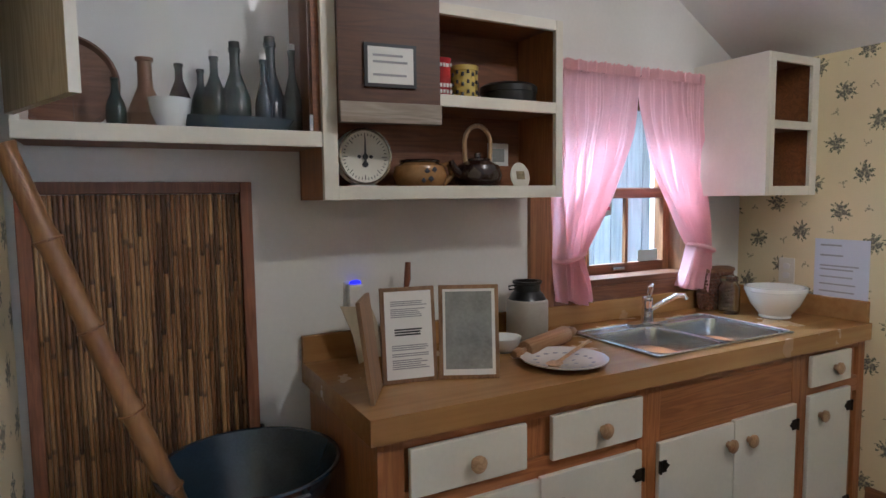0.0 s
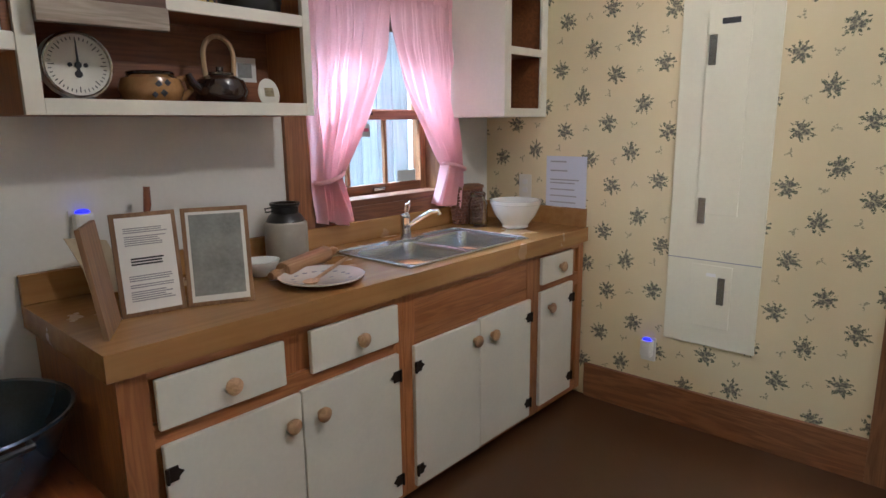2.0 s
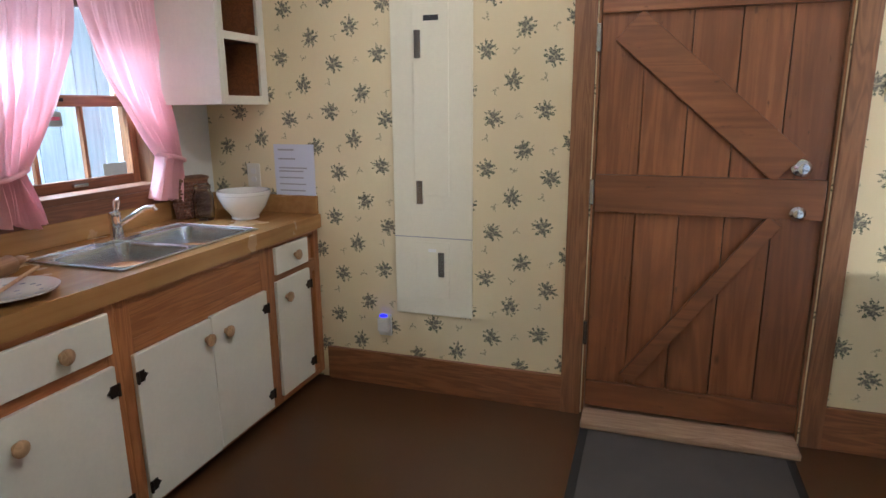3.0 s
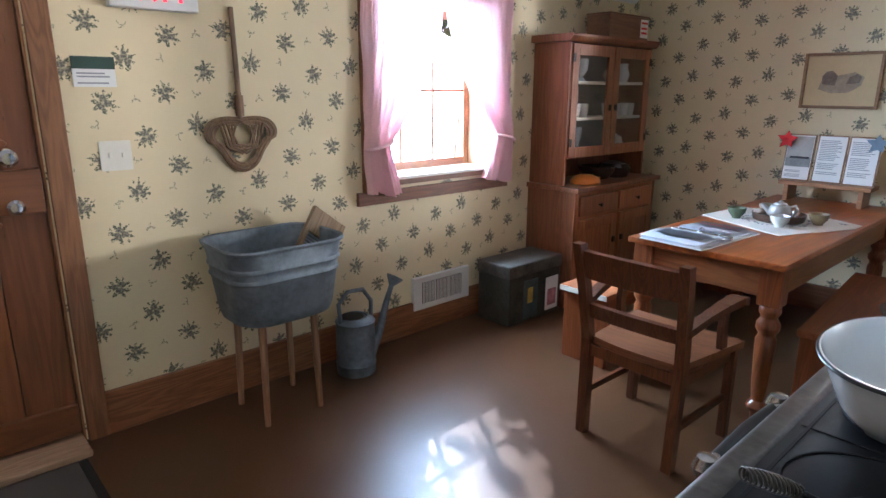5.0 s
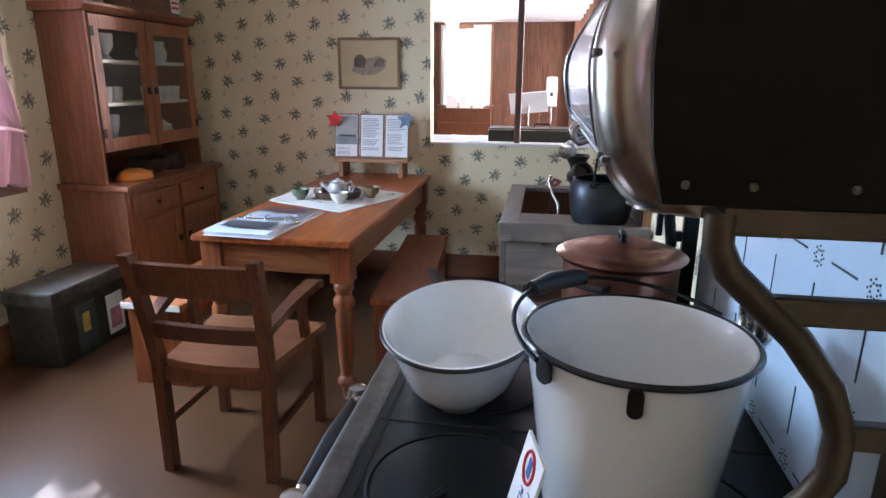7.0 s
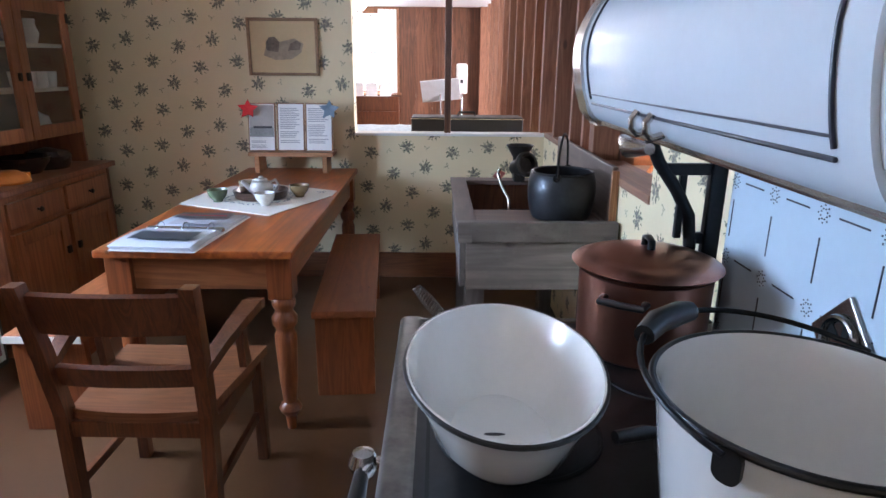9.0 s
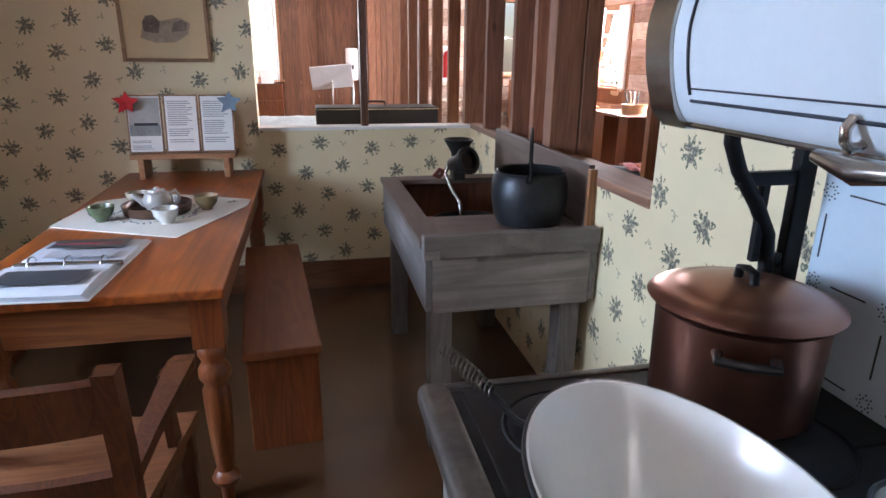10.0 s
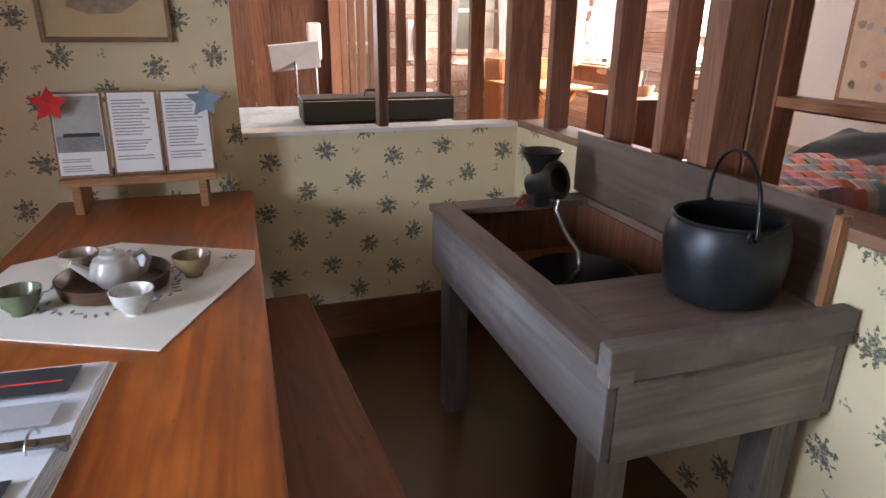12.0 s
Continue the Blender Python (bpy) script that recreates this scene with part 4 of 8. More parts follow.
t0 = part("disc", lathe([(0, 0.0), (0.12, 0.0), (0.132, 0.012), (0.136, 0.022), (0.13, 0.022), (0.12, 0.008), (0, 0.006)], 40), wood("old_tray", (0.08, 0.035, 0.02), (0.2, 0.095, 0.055), 0, 0.5), tray, smooth=True)
t0.matrix_local = Matrix.Translation((0, 0, 0.135)) @ Matrix.Rotation(radians(82), 4, "X")
dish = thing("oval_dish", 0.93, 0.395, 1.621, "dark oval enamel dish in front of the bottles", "dish")
part("body", lathe([(0, 0.003), (0.10, 0.0), (0.13, 0.02), (0.145, 0.045), (0.14, 0.046), (0.125, 0.022), (0.09, 0.006), (0, 0.006)], 36, None, (0, 0, 0), 1.1, 0.32), BLUEENAMEL, dish, smooth=True)

# things on the box shelf
SHELF1, SHELF2 = 1.43 + 0.0205, 1.43 + 0.3205
dial = thing("kitchen_scale", 1.315, 0.44, SHELF1, "white spring scale with a round dial and black pointer", "scale")
part("foot", lathe([(0, 0), (0.075, 0), (0.07, 0.018), (0.04, 0.03), (0, 0.03)], 26, None, (0, 0, 0), 1.0, 0.7), ENAMEL, dial, smooth=True)
drum = part("drum", lathe([(0, 0.0), (0.085, 0.0), (0.09, 0.01), (0.09, 0.045), (0.085, 0.052), (0.078, 0.047), (0, 0.047)], 40), CREAM, dial, "round cream dial with chrome rim", smooth=True)
drum.matrix_local = Matrix.Translation((0, 0.02, 0.115)) @ Matrix.Rotation(radians(90), 4, "X")
part("rim", tube([(0.086 * math.cos(a), 0.086 * math.sin(a), 0.052) for a in [k * math.pi / 16 for k in range(32)]], 0.005, 8, closed=True), NICKEL, drum, smooth=True)
bm = bmesh.new()
for k in range(40):
    a = k * math.pi / 20
    slab((0.066 if k % 5 else 0.058, -0.0012, 0.0475), (0.074, 0.0012, 0.0482), bm, Matrix.Rotation(a, 4, "Z"))
part("marks", bm, INK, drum)
bm = prism([(-0.004, -0.02), (0.004, -0.02), (0.0012, 0.064), (-0.0012, 0.064)], 0.002, None, Matrix.Translation((0, 0, 0.05)))
lathe([(0, 0), (0.009, 0), (0.009, 0.004), (0, 0.004)], 14, bm, (0, 0, 0.049))
for q in (-0.02, 0.02):
    lathe([(0, 0), (0.006, 0), (0.006, 0.003), (0, 0.003)], 10, bm, (q, 0.0, 0.048))
lathe([(0, 0), (0.010, 0), (0.010, 0.003), (0, 0.003)], 12, bm, (0, -0.024, 0.048))
part("pointer", bm, INK, drum)
GLAZE = plain("ochre_glaze", (0.38, 0.20, 0.075), 0.2, 0, 0.3, 12, 0.03, coat=0.6)
DARKGLAZE = plain("dark_brown_glaze", (0.035, 0.018, 0.014), 0.15, 0, 0.3, 10, 0.03, coat=0.7)
tp = thing("ochre_teapot", 1.53, 0.46, SHELF1, "ochre glazed pot with painted leaf and pouring lip", "pot")
part("body", lathe([(0, 0.003), (0.05, 0.0), (0.085, 0.03), (0.095, 0.06), (0.085, 0.09), (0.062, 0.102), (0.062, 0.108), (0.055, 0.108), (0.05, 0.098), (0, 0.095)], 34), GLAZE, tp, smooth=True)
part("rim", tube([(0.064 * math.cos(a), 0.064 * math.sin(a), 0.106) for a in [k * math.pi / 14 for k in range(28)]], 0.006, 8, closed=True), DARKGLAZE, tp, smooth=True)
part("handle", tube([(0.075, 0, 0.09), (0.115, 0, 0.1), (0.125, 0, 0.06), (0.09, 0, 0.03)], 0.011, 10), GLAZE, tp, smooth=True)
for i, (a, q, r) in enumerate(((-100, 0.07, 0.012), (-84, 0.075, 0.011), (-92, 0.045, 0.012), (-108, 0.04, 0.010))):
    aa = radians(a)
    part("painted_leaf", lathe([(0, -r), (r, 0.0), (0, r)], 10, None, (0.0925 * math.cos(aa), 0.0925 * math.sin(aa), q), 1, 0.25), INK, tp)
kt = thing("dark_kettle", 1.755, 0.45, SHELF1, "dark glazed pot with an arched bamboo handle", "kettle")
part("body", lathe([(0, 0.003), (0.045, 0.0), (0.08, 0.03), (0.088, 0.06), (0.075, 0.095), (0.045, 0.112), (0.045, 0.118), (0.03, 0.122), (0.012, 0.126), (0.012, 0.138), (0, 0.14)], 34), DARKGLAZE, kt, smooth=True)
part("spout", tube([(-0.07, -0.01, 0.06), (-0.105, -0.015, 0.085), (-0.118, -0.016, 0.11)], 0.013, 10, radii=[0.018, 0.013, 0.010]), DARKGLAZE, kt, smooth=True)
CANE = wood("cane", (0.30, 0.19, 0.10), (0.50, 0.35, 0.2), 2, 0.45)
part("handle", tube([(-0.05, 0, 0.105), (-0.053, 0, 0.14)] + [(-0.054 * math.cos(q * math.pi / 14), 0, 0.17 + 0.065 * math.sin(q * math.pi / 14)) for q in range(15)] + [(0.053, 0, 0.14), (0.05, 0, 0.105)], 0.008, 10), CANE, kt, smooth=True)
pq = thing("oval_plaque", 1.915, 0.42, SHELF1, "cream oval plaque with a drawn basket", "plaque")
p0 = part("disc", lathe([(0, 0), (0.04, 0), (0.042, 0.004), (0.038, 0.007), (0, 0.006)], 30, None, (0, 0, 0), 1.0, 1.22), CREAM, pq, smooth=True)
p0.matrix_local = Matrix.Translation((0, 0, 0.056)) @ Matrix.Rotation(radians(80), 4, "X")
part("drawing", slab((-0.018, -0.012, 0.007), (0.018, 0.018, 0.0076)), plain("sepia_print", (0.3, 0.24, 0.14), 0.7, var=0.4, scale=60), p0)
cd = thing("small_card", 1.905, 0.545, SHELF1, "small white card with a grey picture", "card")
part("card", slab((-0.045, 0, 0.10), (0.045, 0.006, 0.185)), PAPERWHITE, cd)
part("picture", slab((-0.027, -0.001, 0.115), (0.027, 0, 0.165)), PAPERGREY, cd)
part("block", slab((-0.05, -0.01, 0.0), (0.08, 0.012, 0.10)), SHADE, cd, "dark wooden block")
can = thing("red_can", 1.585, 0.40, SHELF2, "tall red tin of baking powder", "tin")
part("body", lathe([(0, 0), (0.034, 0), (0.034, 0.004), (0.032, 0.006), (0.032, 0.134), (0.034, 0.137), (0.034, 0.14), (0, 0.138)], 28), plain("red_print", (0.45, 0.02, 0.025), 0.3, 0, 0.15, coat=0.3), can, smooth=True)
for i in range(4):
    for z in (0.05, 0.03, 0.115):
        bm = slab((-0.022 + i * 0.012, -0.0345, z - 0.006), (-0.014 + i * 0.012, -0.0322, z + 0.006))
        part("letter_bar", bm, PAPERWHITE, can)
tin = thing("yellow_tin", 1.69, 0.43, SHELF2, "yellow tin with small black figures", "tin")
ty = part("body", lathe([(0, 0), (0.048, 0), (0.048, 0.11), (0.05, 0.112), (0.05, 0.128), (0, 0.13)], 30), plain("mustard_print", (0.50, 0.38, 0.08), 0.35, 0, 0.15), tin, smooth=True)
bm = bmesh.new()
for k in range(22):
    a = radians(190 + (k % 8) * 22)
    z = 0.025 + (k // 8) * 0.033 + 0.008 * (k % 2)
    lathe([(0, 0), (0.007, 0.001), (0, 0.002)], 8, bm, (0.0475 * math.cos(a), 0.0475 * math.sin(a), z), 1, 1)
    slab((0.0475 * math.cos(a) - 0.004, 0.0475 * math.sin(a) - 0.004, z), (0.0475 * math.cos(a) + 0.004, 0.0475 * math.sin(a) + 0.004, z + 0.012), bm)
part("figures", bm, INK, tin)
pan = thing("black_tin", 1.88, 0.44, SHELF2, "low round black lacquered tin with lid", "tin")
part("body", lathe([(0, 0), (0.095, 0), (0.1, 0.008), (0.1, 0.05), (0.104, 0.052), (0.104, 0.072), (0.09, 0.082), (0.03, 0.088), (0.03, 0.094), (0, 0.095)], 36), BLACKENAMEL, pan, smooth=True)

# right wall cabinet, open at the front
rc = thing("wall_cabinet", 3.035, 0.22, 1.425, "small cream wall cabinet with an open divided front", "cabinet")
RW = EAST - 0.004 - 3.035
part("side", slab((0, 0, 0), (0.02, N - 0.224, 0.6)), CREAM, rc, bevel=0.002)
part("side", slab((RW - 0.02, 0, 0), (RW, N - 0.224, 0.6)), CREAM, rc)
part("back", slab((0.02, N - 0.24, 0.0), (RW - 0.02, N - 0.224, 0.6)), SHADE, rc)
for a_ in (0.0202, RW - 0.0222):
    part("lining", slab((a_, 0.0158, 0.02), (a_ + 0.002, N - 0.2405, 0.58)), SHADE, rc, "unpainted brown inside")
for z in (0.0, 0.29, 0.58):
    part("board", slab((0.02, 0.016, z), (RW - 0.02, N - 0.24, z + 0.02)), SHADE if z else CREAM, rc)
for lo, hi in (((0.0205, -0.001, 0.0), (0.05, 0.0155, 0.6)), ((RW - 0.05, -0.001, 0.0), (RW - 0.0205, 0.0155, 0.6)), ((0.05, -0.0005, 0.0), (RW - 0.05, 0.0155, 0.04)), ((0.05, -0.0005, 0.285), (RW - 0.05, 0.0155, 0.32)), ((0.05, -0.0005, 0.565), (RW - 0.05, 0.0155, 0.6))):
    part("face_frame", slab(lo, hi), CREAM, rc, bevel=0.002)

# things on the worktop
stand = thing("folding_display", 1.28, 0.212, CT, "three hinged wooden boards with printed pages", "display")
BACKB = wood("display_board", (0.16, 0.08, 0.035), (0.33, 0.18, 0.09), 2, 0.5)


def page_board(p0, p1, h, paper, label):
    a, b = Vector(p0), Vector(p1)
    d = b - a
    ob = part("board", slab((0, 0, 0), (d.length, 0.012, h)), BACKB, stand, label, bevel=0.002)
    ob.matrix_local = Matrix.Translation((a.x, a.y, 0.0)) @ Matrix.Rotation(math.atan2(d.y, d.x), 4, "Z") @ Matrix.Rotation(radians(-7), 4, "X")
    if paper:
        sh = part("page", slab((0.012, -0.0015, 0.012), (d.length - 0.012, -0.0002, h - 0.012)), PAPERWHITE, ob)
        if paper == "grey":
            part("picture", slab((0.02, -0.0025, 0.03), (d.length - 0.022, -0.0017, h - 0.02)), PAPERGREY, sh, "dark grey copy of a handwritten page")
        else:
            w = d.length
            lines_of_print(sh, 0.03, w - 0.025, h * 0.68, h * 0.86, 9, -0.0018, 3)
            lines_of_print(sh, 0.04, w - 0.025, h * 0.46, h * 0.57, 4, -0.0018, 5, 0.6, INK)
            lines_of_print(sh, 0.03, w - 0.025, h * 0.14, h * 0.4, 12, -0.0018, 7)
    return ob


page_board((0, 0), (0.166, -0.03), 0.285, "text", "wooden board with a printed page")
page_board((0.17, -0.032), (0.335, -0.112), 0.285, "grey", "wooden board with a grey page")
page_board((-0.09, -0.155), (-0.004, -0.004), 0.28, None, "wooden board seen from its edge")
crock = thing("stoneware_crock", 1.985, 0.47, CT, "grey stoneware crock with a black glazed shoulder", "crock")
part("body", lathe([(0, 0.002), (0.075, 0), (0.08, 0.008), (0.08, 0.15), (0.074, 0.158), (0.06, 0.162)], 34), plain("grey_stoneware", (0.36, 0.33, 0.28), 0.4, 0, 0.12), crock, smooth=True)
part("shoulder", lathe([(0.072, 0.159), (0.062, 0.178), (0.05, 0.19), (0.05, 0.215), (0.056, 0.22), (0.056, 0.228), (0.045, 0.228), (0.042, 0.19), (0, 0.18)], 30), BLACKENAMEL, crock, "black glazed neck", smooth=True)
part("wire_handle", tube([(-0.052, 0, 0.215), (-0.085, 0, 0.213), (-0.083, 0.0, 0.2), (-0.052, 0, 0.2)], 0.003, 6), IRON, crock)
plate = thing("ceramic_plate", 1.875, 0.115, CT, "cream plate with floral pattern on the worktop", "plate")
part("disc", lathe([(0, 0.004), (0.07, 0.0), (0.085, 0.004), (0.14, 0.022), (0.142, 0.027), (0.13, 0.026), (0.085, 0.012), (0, 0.01)], 40), ENAMEL, plate, smooth=True)
PLATEINK = plain("blue_grey_print", (0.16, 0.2, 0.26), 0.3, var=0.5, scale=40)
rnd = random.Random(4)
for k in range(16):
    a = k * 0.39 + rnd.random() * 0.2
    part("motif", lathe([(0, 0.0012), (0.007, 0.001), (0.011, 0.0)], 9, None, (0.095 * math.cos(a), 0.095 * math.sin(a), 0.0158), 1.0, 0.7), PLATEINK, plate)
for k in range(6):
    a = k * 1.05
    part("motif", lathe([(0, 0.0012), (0.008, 0.001), (0.012, 0.0)], 9, None, (0.04 * math.cos(a), 0.04 * math.sin(a), 0.0102), 1.0, 0.7), PLATEINK, plate)
spoon = thing("wooden_spoon", 1.875, 0.115, CT + 0.02, "pale wooden spoon lying across the plate", "spoon")
part("handle", tube([(-0.05, -0.03, 0.004), (0.05, 0.02, 0.012), (0.17, 0.075, 0.024)], 0.006, 10), KNOB, spoon, smooth=True)
sb = part("spoon_bowl", lathe([(0, 0.0), (0.018, 0.003), (0.026, 0.012), (0.022, 0.013), (0, 0.005)], 20, None, (0, 0, 0), 1.3, 1.0), KNOB, spoon, smooth=True)
sb.matrix_local = Matrix.Translation((-0.075, -0.045, -0.004)) @ Matrix.Rotation(radians(27), 4, "Z")
pin = thing("rolling_pin", 1.945, 0.30, CT + 0.031, "worn wooden rolling pin on the worktop", "rolling pin", 24)
PINW = wood("rolling_pin_wood", (0.28, 0.14, 0.06), (0.46, 0.26, 0.13), 2, 0.4)
rp = part("barrel", lathe([(0, -0.15), (0.028, -0.15), (0.031, -0.145), (0.031, 0.145), (0.028, 0.15), (0, 0.15)], 26), PINW, pin, smooth=True)
rp.matrix_local = Matrix.Rotation(radians(90), 4, "Y")
for s_ in (-1, 1):
    hd = part("handle", lathe([(0.009, 0.15), (0.009, 0.165), (0.016, 0.185), (0.017, 0.205), (0.012, 0.222), (0, 0.226)], 18), PINW, pin, smooth=True)
    hd.matrix_local = Matrix.Rotation(radians(90 * s_), 4, "Y")
sbowl = thing("small_bowl", 1.80, 0.36, CT, "small white bowl behind the display boards", "bowl")
part("body", lathe([(0, 0.004), (0.03, 0), (0.06, 0.03), (0.066, 0.055), (0.062, 0.055), (0.03, 0.01), (0, 0.008)], 26), ENAMEL, sbowl, smooth=True)
mb = thing("mixing_bowl", 3.175, 0.25, CT, "large white ceramic mixing bowl on the worktop", "bowl")
part("body", lathe([(0, 0.006), (0.06, 0), (0.066, 0.004), (0.064, 0.014), (0.10, 0.06), (0.122, 0.11), (0.122, 0.118), (0.127, 0.12), (0.127, 0.138), (0.118, 0.138), (0.114, 0.11), (0.09, 0.05), (0.05, 0.016), (0, 0.012)], 44), ENAMEL, mb, smooth=True)
jar = thing("glass_jar", 3.09, 0.42, CT, "clear glass jar with a lid beside the bowl", "jar")
jb = part("body", lathe([(0, 0.002), (0.045, 0), (0.048, 0.01), (0.048, 0.12), (0.036, 0.14), (0.036, 0.15), (0.033, 0.15), (0.033, 0.138), (0.044, 0.118), (0.044, 0.012), (0, 0.008)], 26), glass("jar_glass", (0.95, 0.97, 0.95)), jar, smooth=True)
part("lid", lathe([(0, 0.175), (0.034, 0.172), (0.039, 0.165), (0.039, 0.15), (0, 0.15)], 26), glass("lid_glass", (0.9, 0.93, 0.92), 0.15), jar, smooth=True)
bk = thing("wicker_basket", 3.14, 0.525, CT, "reddish brown woven basket behind the jar", "basket")
bm = bmesh.new()
for j in range(11):
    z = 0.012 + j * 0.016
    k = 1 - 0.03 * abs(j - 4)
    pts = []
    for i in range(48):
        a = 2 * math.pi * i / 48
        w_ = 0.004 * (1 if (i + j) % 2 else -1)
        pts.append(((0.115 * k + w_) * math.cos(a), (0.045 * k + w_) * math.sin(a), z))
    tube(pts, 0.0085, 6, bm, closed=True)
part("weave", bm, wood("red_wicker", (0.10, 0.035, 0.02), (0.22, 0.09, 0.05), 0, 0.5), bk, smooth=True)
part("lid", lathe([(0, 0.205), (0.08, 0.202), (0.115, 0.192), (0.118, 0.18), (0, 0.178)], 36, None, (0, 0, 0), 1.0, 0.42), wood("lid_wicker", (0.12, 0.05, 0.025), (0.25, 0.12, 0.06), 0, 0.5), bk, smooth=True)
sp = thing("wooden_masher", 1.47, 0.50, CT, "old kitchen tool with a turned handle in a dark pot", "utensil")
part("pot", lathe([(0, 0.003), (0.06, 0.0), (0.065, 0.13), (0.069, 0.135), (0.062, 0.135), (0.056, 0.01), (0, 0.008)], 24), IRON, sp, smooth=True)
part("handle", tube([(0.0, -0.02, 0.02), (0.015, 0.0, 0.2), (0.03, 0.01, 0.27), (0.034, 0.012, 0.325)], 0.009, 10, radii=[0.006, 0.007, 0.012, 0.010]), TABLELEG, sp, smooth=True)
pb = thing("paper_bag_scoop", 1.30, 0.47, CT, "crumpled brown paper leaflet behind the display", "leaflet")
q0 = part("sheet", sheet([[(0.0, 0.0, 0.0), (0.06, 0.02, 0.01), (0.1, 0.05, 0.0)], [(-0.02, 0.0, 0.1), (0.05, 0.03, 0.11), (0.1, 0.06, 0.1)], [(-0.06, 0.0, 0.2), (0.0, 0.02, 0.19), (0.07, 0.05, 0.17)]], None, 0.002), plain("buff_paper", (0.46, 0.38, 0.26), 0.8), pb, smooth=True)


def night_light(x, y, z, rz, label):
    n0 = thing("night_light", x, y, z, label, "night light", rz, group="plug-in night lights")
    part("plate", prism(rounded(0.07, 0.115, 0.006), 0.006, None, Matrix.Rotation(radians(90), 4, "X")), WHITEPLASTIC, n0, "outlet cover plate")
    part("body", slab((-0.028, -0.045, -0.03), (0.028, -0.0065, 0.05)), WHITEPLASTIC, n0, bevel=0.01)
    part("lens", lathe([(0.022, 0), (0.02, 0.006), (0.012, 0.011), (0, 0.012)], 20, None, (0, -0.026, 0.0505), 1, 0.7), glow("blue_lamp", (0.03, 0.03, 1.0), 0.9), n0, "glowing blue lens", smooth=True)


night_light(1.33, N, 1.09, 0, "white plug-in night light with blue lamp above the worktop")
night_light(EAST, -0.38, 0.33, -90, "white plug-in night light with blue lamp near the floor")
plate2 = thing("outlet_plate", EAST, 0.34, 1.07, "cream outlet cover plate on the wallpaper", "outlet", -90)
part("cover", prism(rounded(0.075, 0.12, 0.006), 0.005, None, Matrix.Rotation(radians(90), 4, "X")), CREAM, plate2, bevel=0.001)
for dz in (-0.022, 0.022):
    part("socket", prism(rounded(0.032, 0.028, 0.01), 0.003, None, Matrix.Translation((0, -0.0052, dz)) @ Matrix.Rotation(radians(90), 4, "X")), WHITEPLASTIC, plate2)
notice = thing("wall_notice", EAST - 0.002, 0.095, 1.10, "laminated white notice with small print on the wallpaper", "notice", -90)
n1 = part("sheet", slab((-0.115, -0.003, -0.135), (0.115, -0.0005, 0.13)), plain("laminated_sheet", (0.62, 0.64, 0.74), 0.25, var=0.03, bump=0), notice)
lines_of_print(n1, -0.09, 0.03, 0.05, 0.11, 4, -0.0032, 2)
lines_of_print(n1, -0.09, 0.09, -0.11, 0.02, 8, -0.0032, 9, 0.4)

# bamboo screen, pole and blue basin in the corner
scr = thing("bamboo_screen", 0.37, N - 0.012, 0.0, "brown split bamboo screen in a red-brown frame", "screen")
FRAMEW = wood("screen_frame", (0.13, 0.045, 0.02), (0.26, 0.10, 0.045), 2, 0.5)
SH = 1.49
for lo, hi in (((0, -0.03, 0.0), (0.035, 0, SH)), ((0.585, -0.03, 0.0), (0.62, 0, SH)), ((0.035, -0.029, SH - 0.035), (0.585, 0, SH)), ((0.035, -0.029, 0.0), (0.585, 0, 0.04))):
    part("frame", slab(lo, hi), FRAMEW, scr, bevel=0.003)


def split_bamboo(name):
    """Split cane in lengths of differing tone, with darker joints."""
    m, t, b = nodes_of(name)
    info = t.nodes.new("ShaderNodeObjectInfo")
    c = t.nodes.new("ShaderNodeTexCoord")
    sp = t.nodes.new("ShaderNodeSeparateXYZ")
    t.links.new(c.outputs["Object"], sp.inputs[0])
    along = mth(t, "MULTIPLY_ADD", sp.outputs[2], 3.1, mth(t, "MULTIPLY", info.outputs["Random"], 23.0))
    cell = t.nodes.new("ShaderNodeTexWhiteNoise")
    cell.noise_dimensions = "2D"
    cv = t.nodes.new("ShaderNodeCombineXYZ")
    t.links.new(mth(t, "FLOOR", along), cv.inputs[0])
    t.links.new(info.outputs["Random"], cv.inputs[1])
    t.links.new(cv.outputs[0], cell.inputs["Vector"])
    streak = noise_node(t, stretched(t, (140, 140, 4)), 1.0, 3)
    mott = noise_node(t, stretched(t, (30, 30, 9)), 1.0, 3)
    f = mth(t, "ADD", mth(t, "MULTIPLY", cell.outputs["Value"], 0.5), mth(t, "ADD", mth(t, "MULTIPLY", streak, 0.25), mth(t, "MULTIPLY", mott, 0.3)))
    col = ramp(t, f, [(0.25, (0.055, 0.021, 0.008)), (0.5, (0.20, 0.092, 0.034)), (0.82, (0.43, 0.25, 0.11))])
    joint = ramp(t, mth(t, "FRACT", along), [(0.03, (0.7, 0.7, 0.7)), (0.06, (0, 0, 0))])
    t.links.new(mix(t, joint, col, (0.025, 0.010, 0.005)), b.inputs["Base Color"])
    b.inputs["Roughness"].default_value = 0.42
    add_bump(t, b, streak, 0.3, 0.002)
    return m


SLIT = split_bamboo("split_bamboo")
rnd = random.Random(8)
slit_mesh = {}
x = 0.036
while x < 0.578:
    w_ = rnd.choice((0.0105, 0.012, 0.0135))
    if w_ not in slit_mesh:
        ob = part("slat", tube([(0, 0, 0.042), (0, 0, SH - 0.037)], w_ / 2, 8), SLIT, scr, smooth=True)
        slit_mesh[w_] = ob.data
    else:
        ob = new("slat", slit_mesh[w_])
        ob.parent = scr
    ob.location = (x + w_ / 2, -0.016 + rnd.uniform(-0.003, 0.003), 0)
    x += w_ + 0.0008
pole = thing("bamboo_pole", 0.40, 0.30, 0.0, "long jointed bamboo pole leaning in the corner", "pole")
pts, rad = [], []
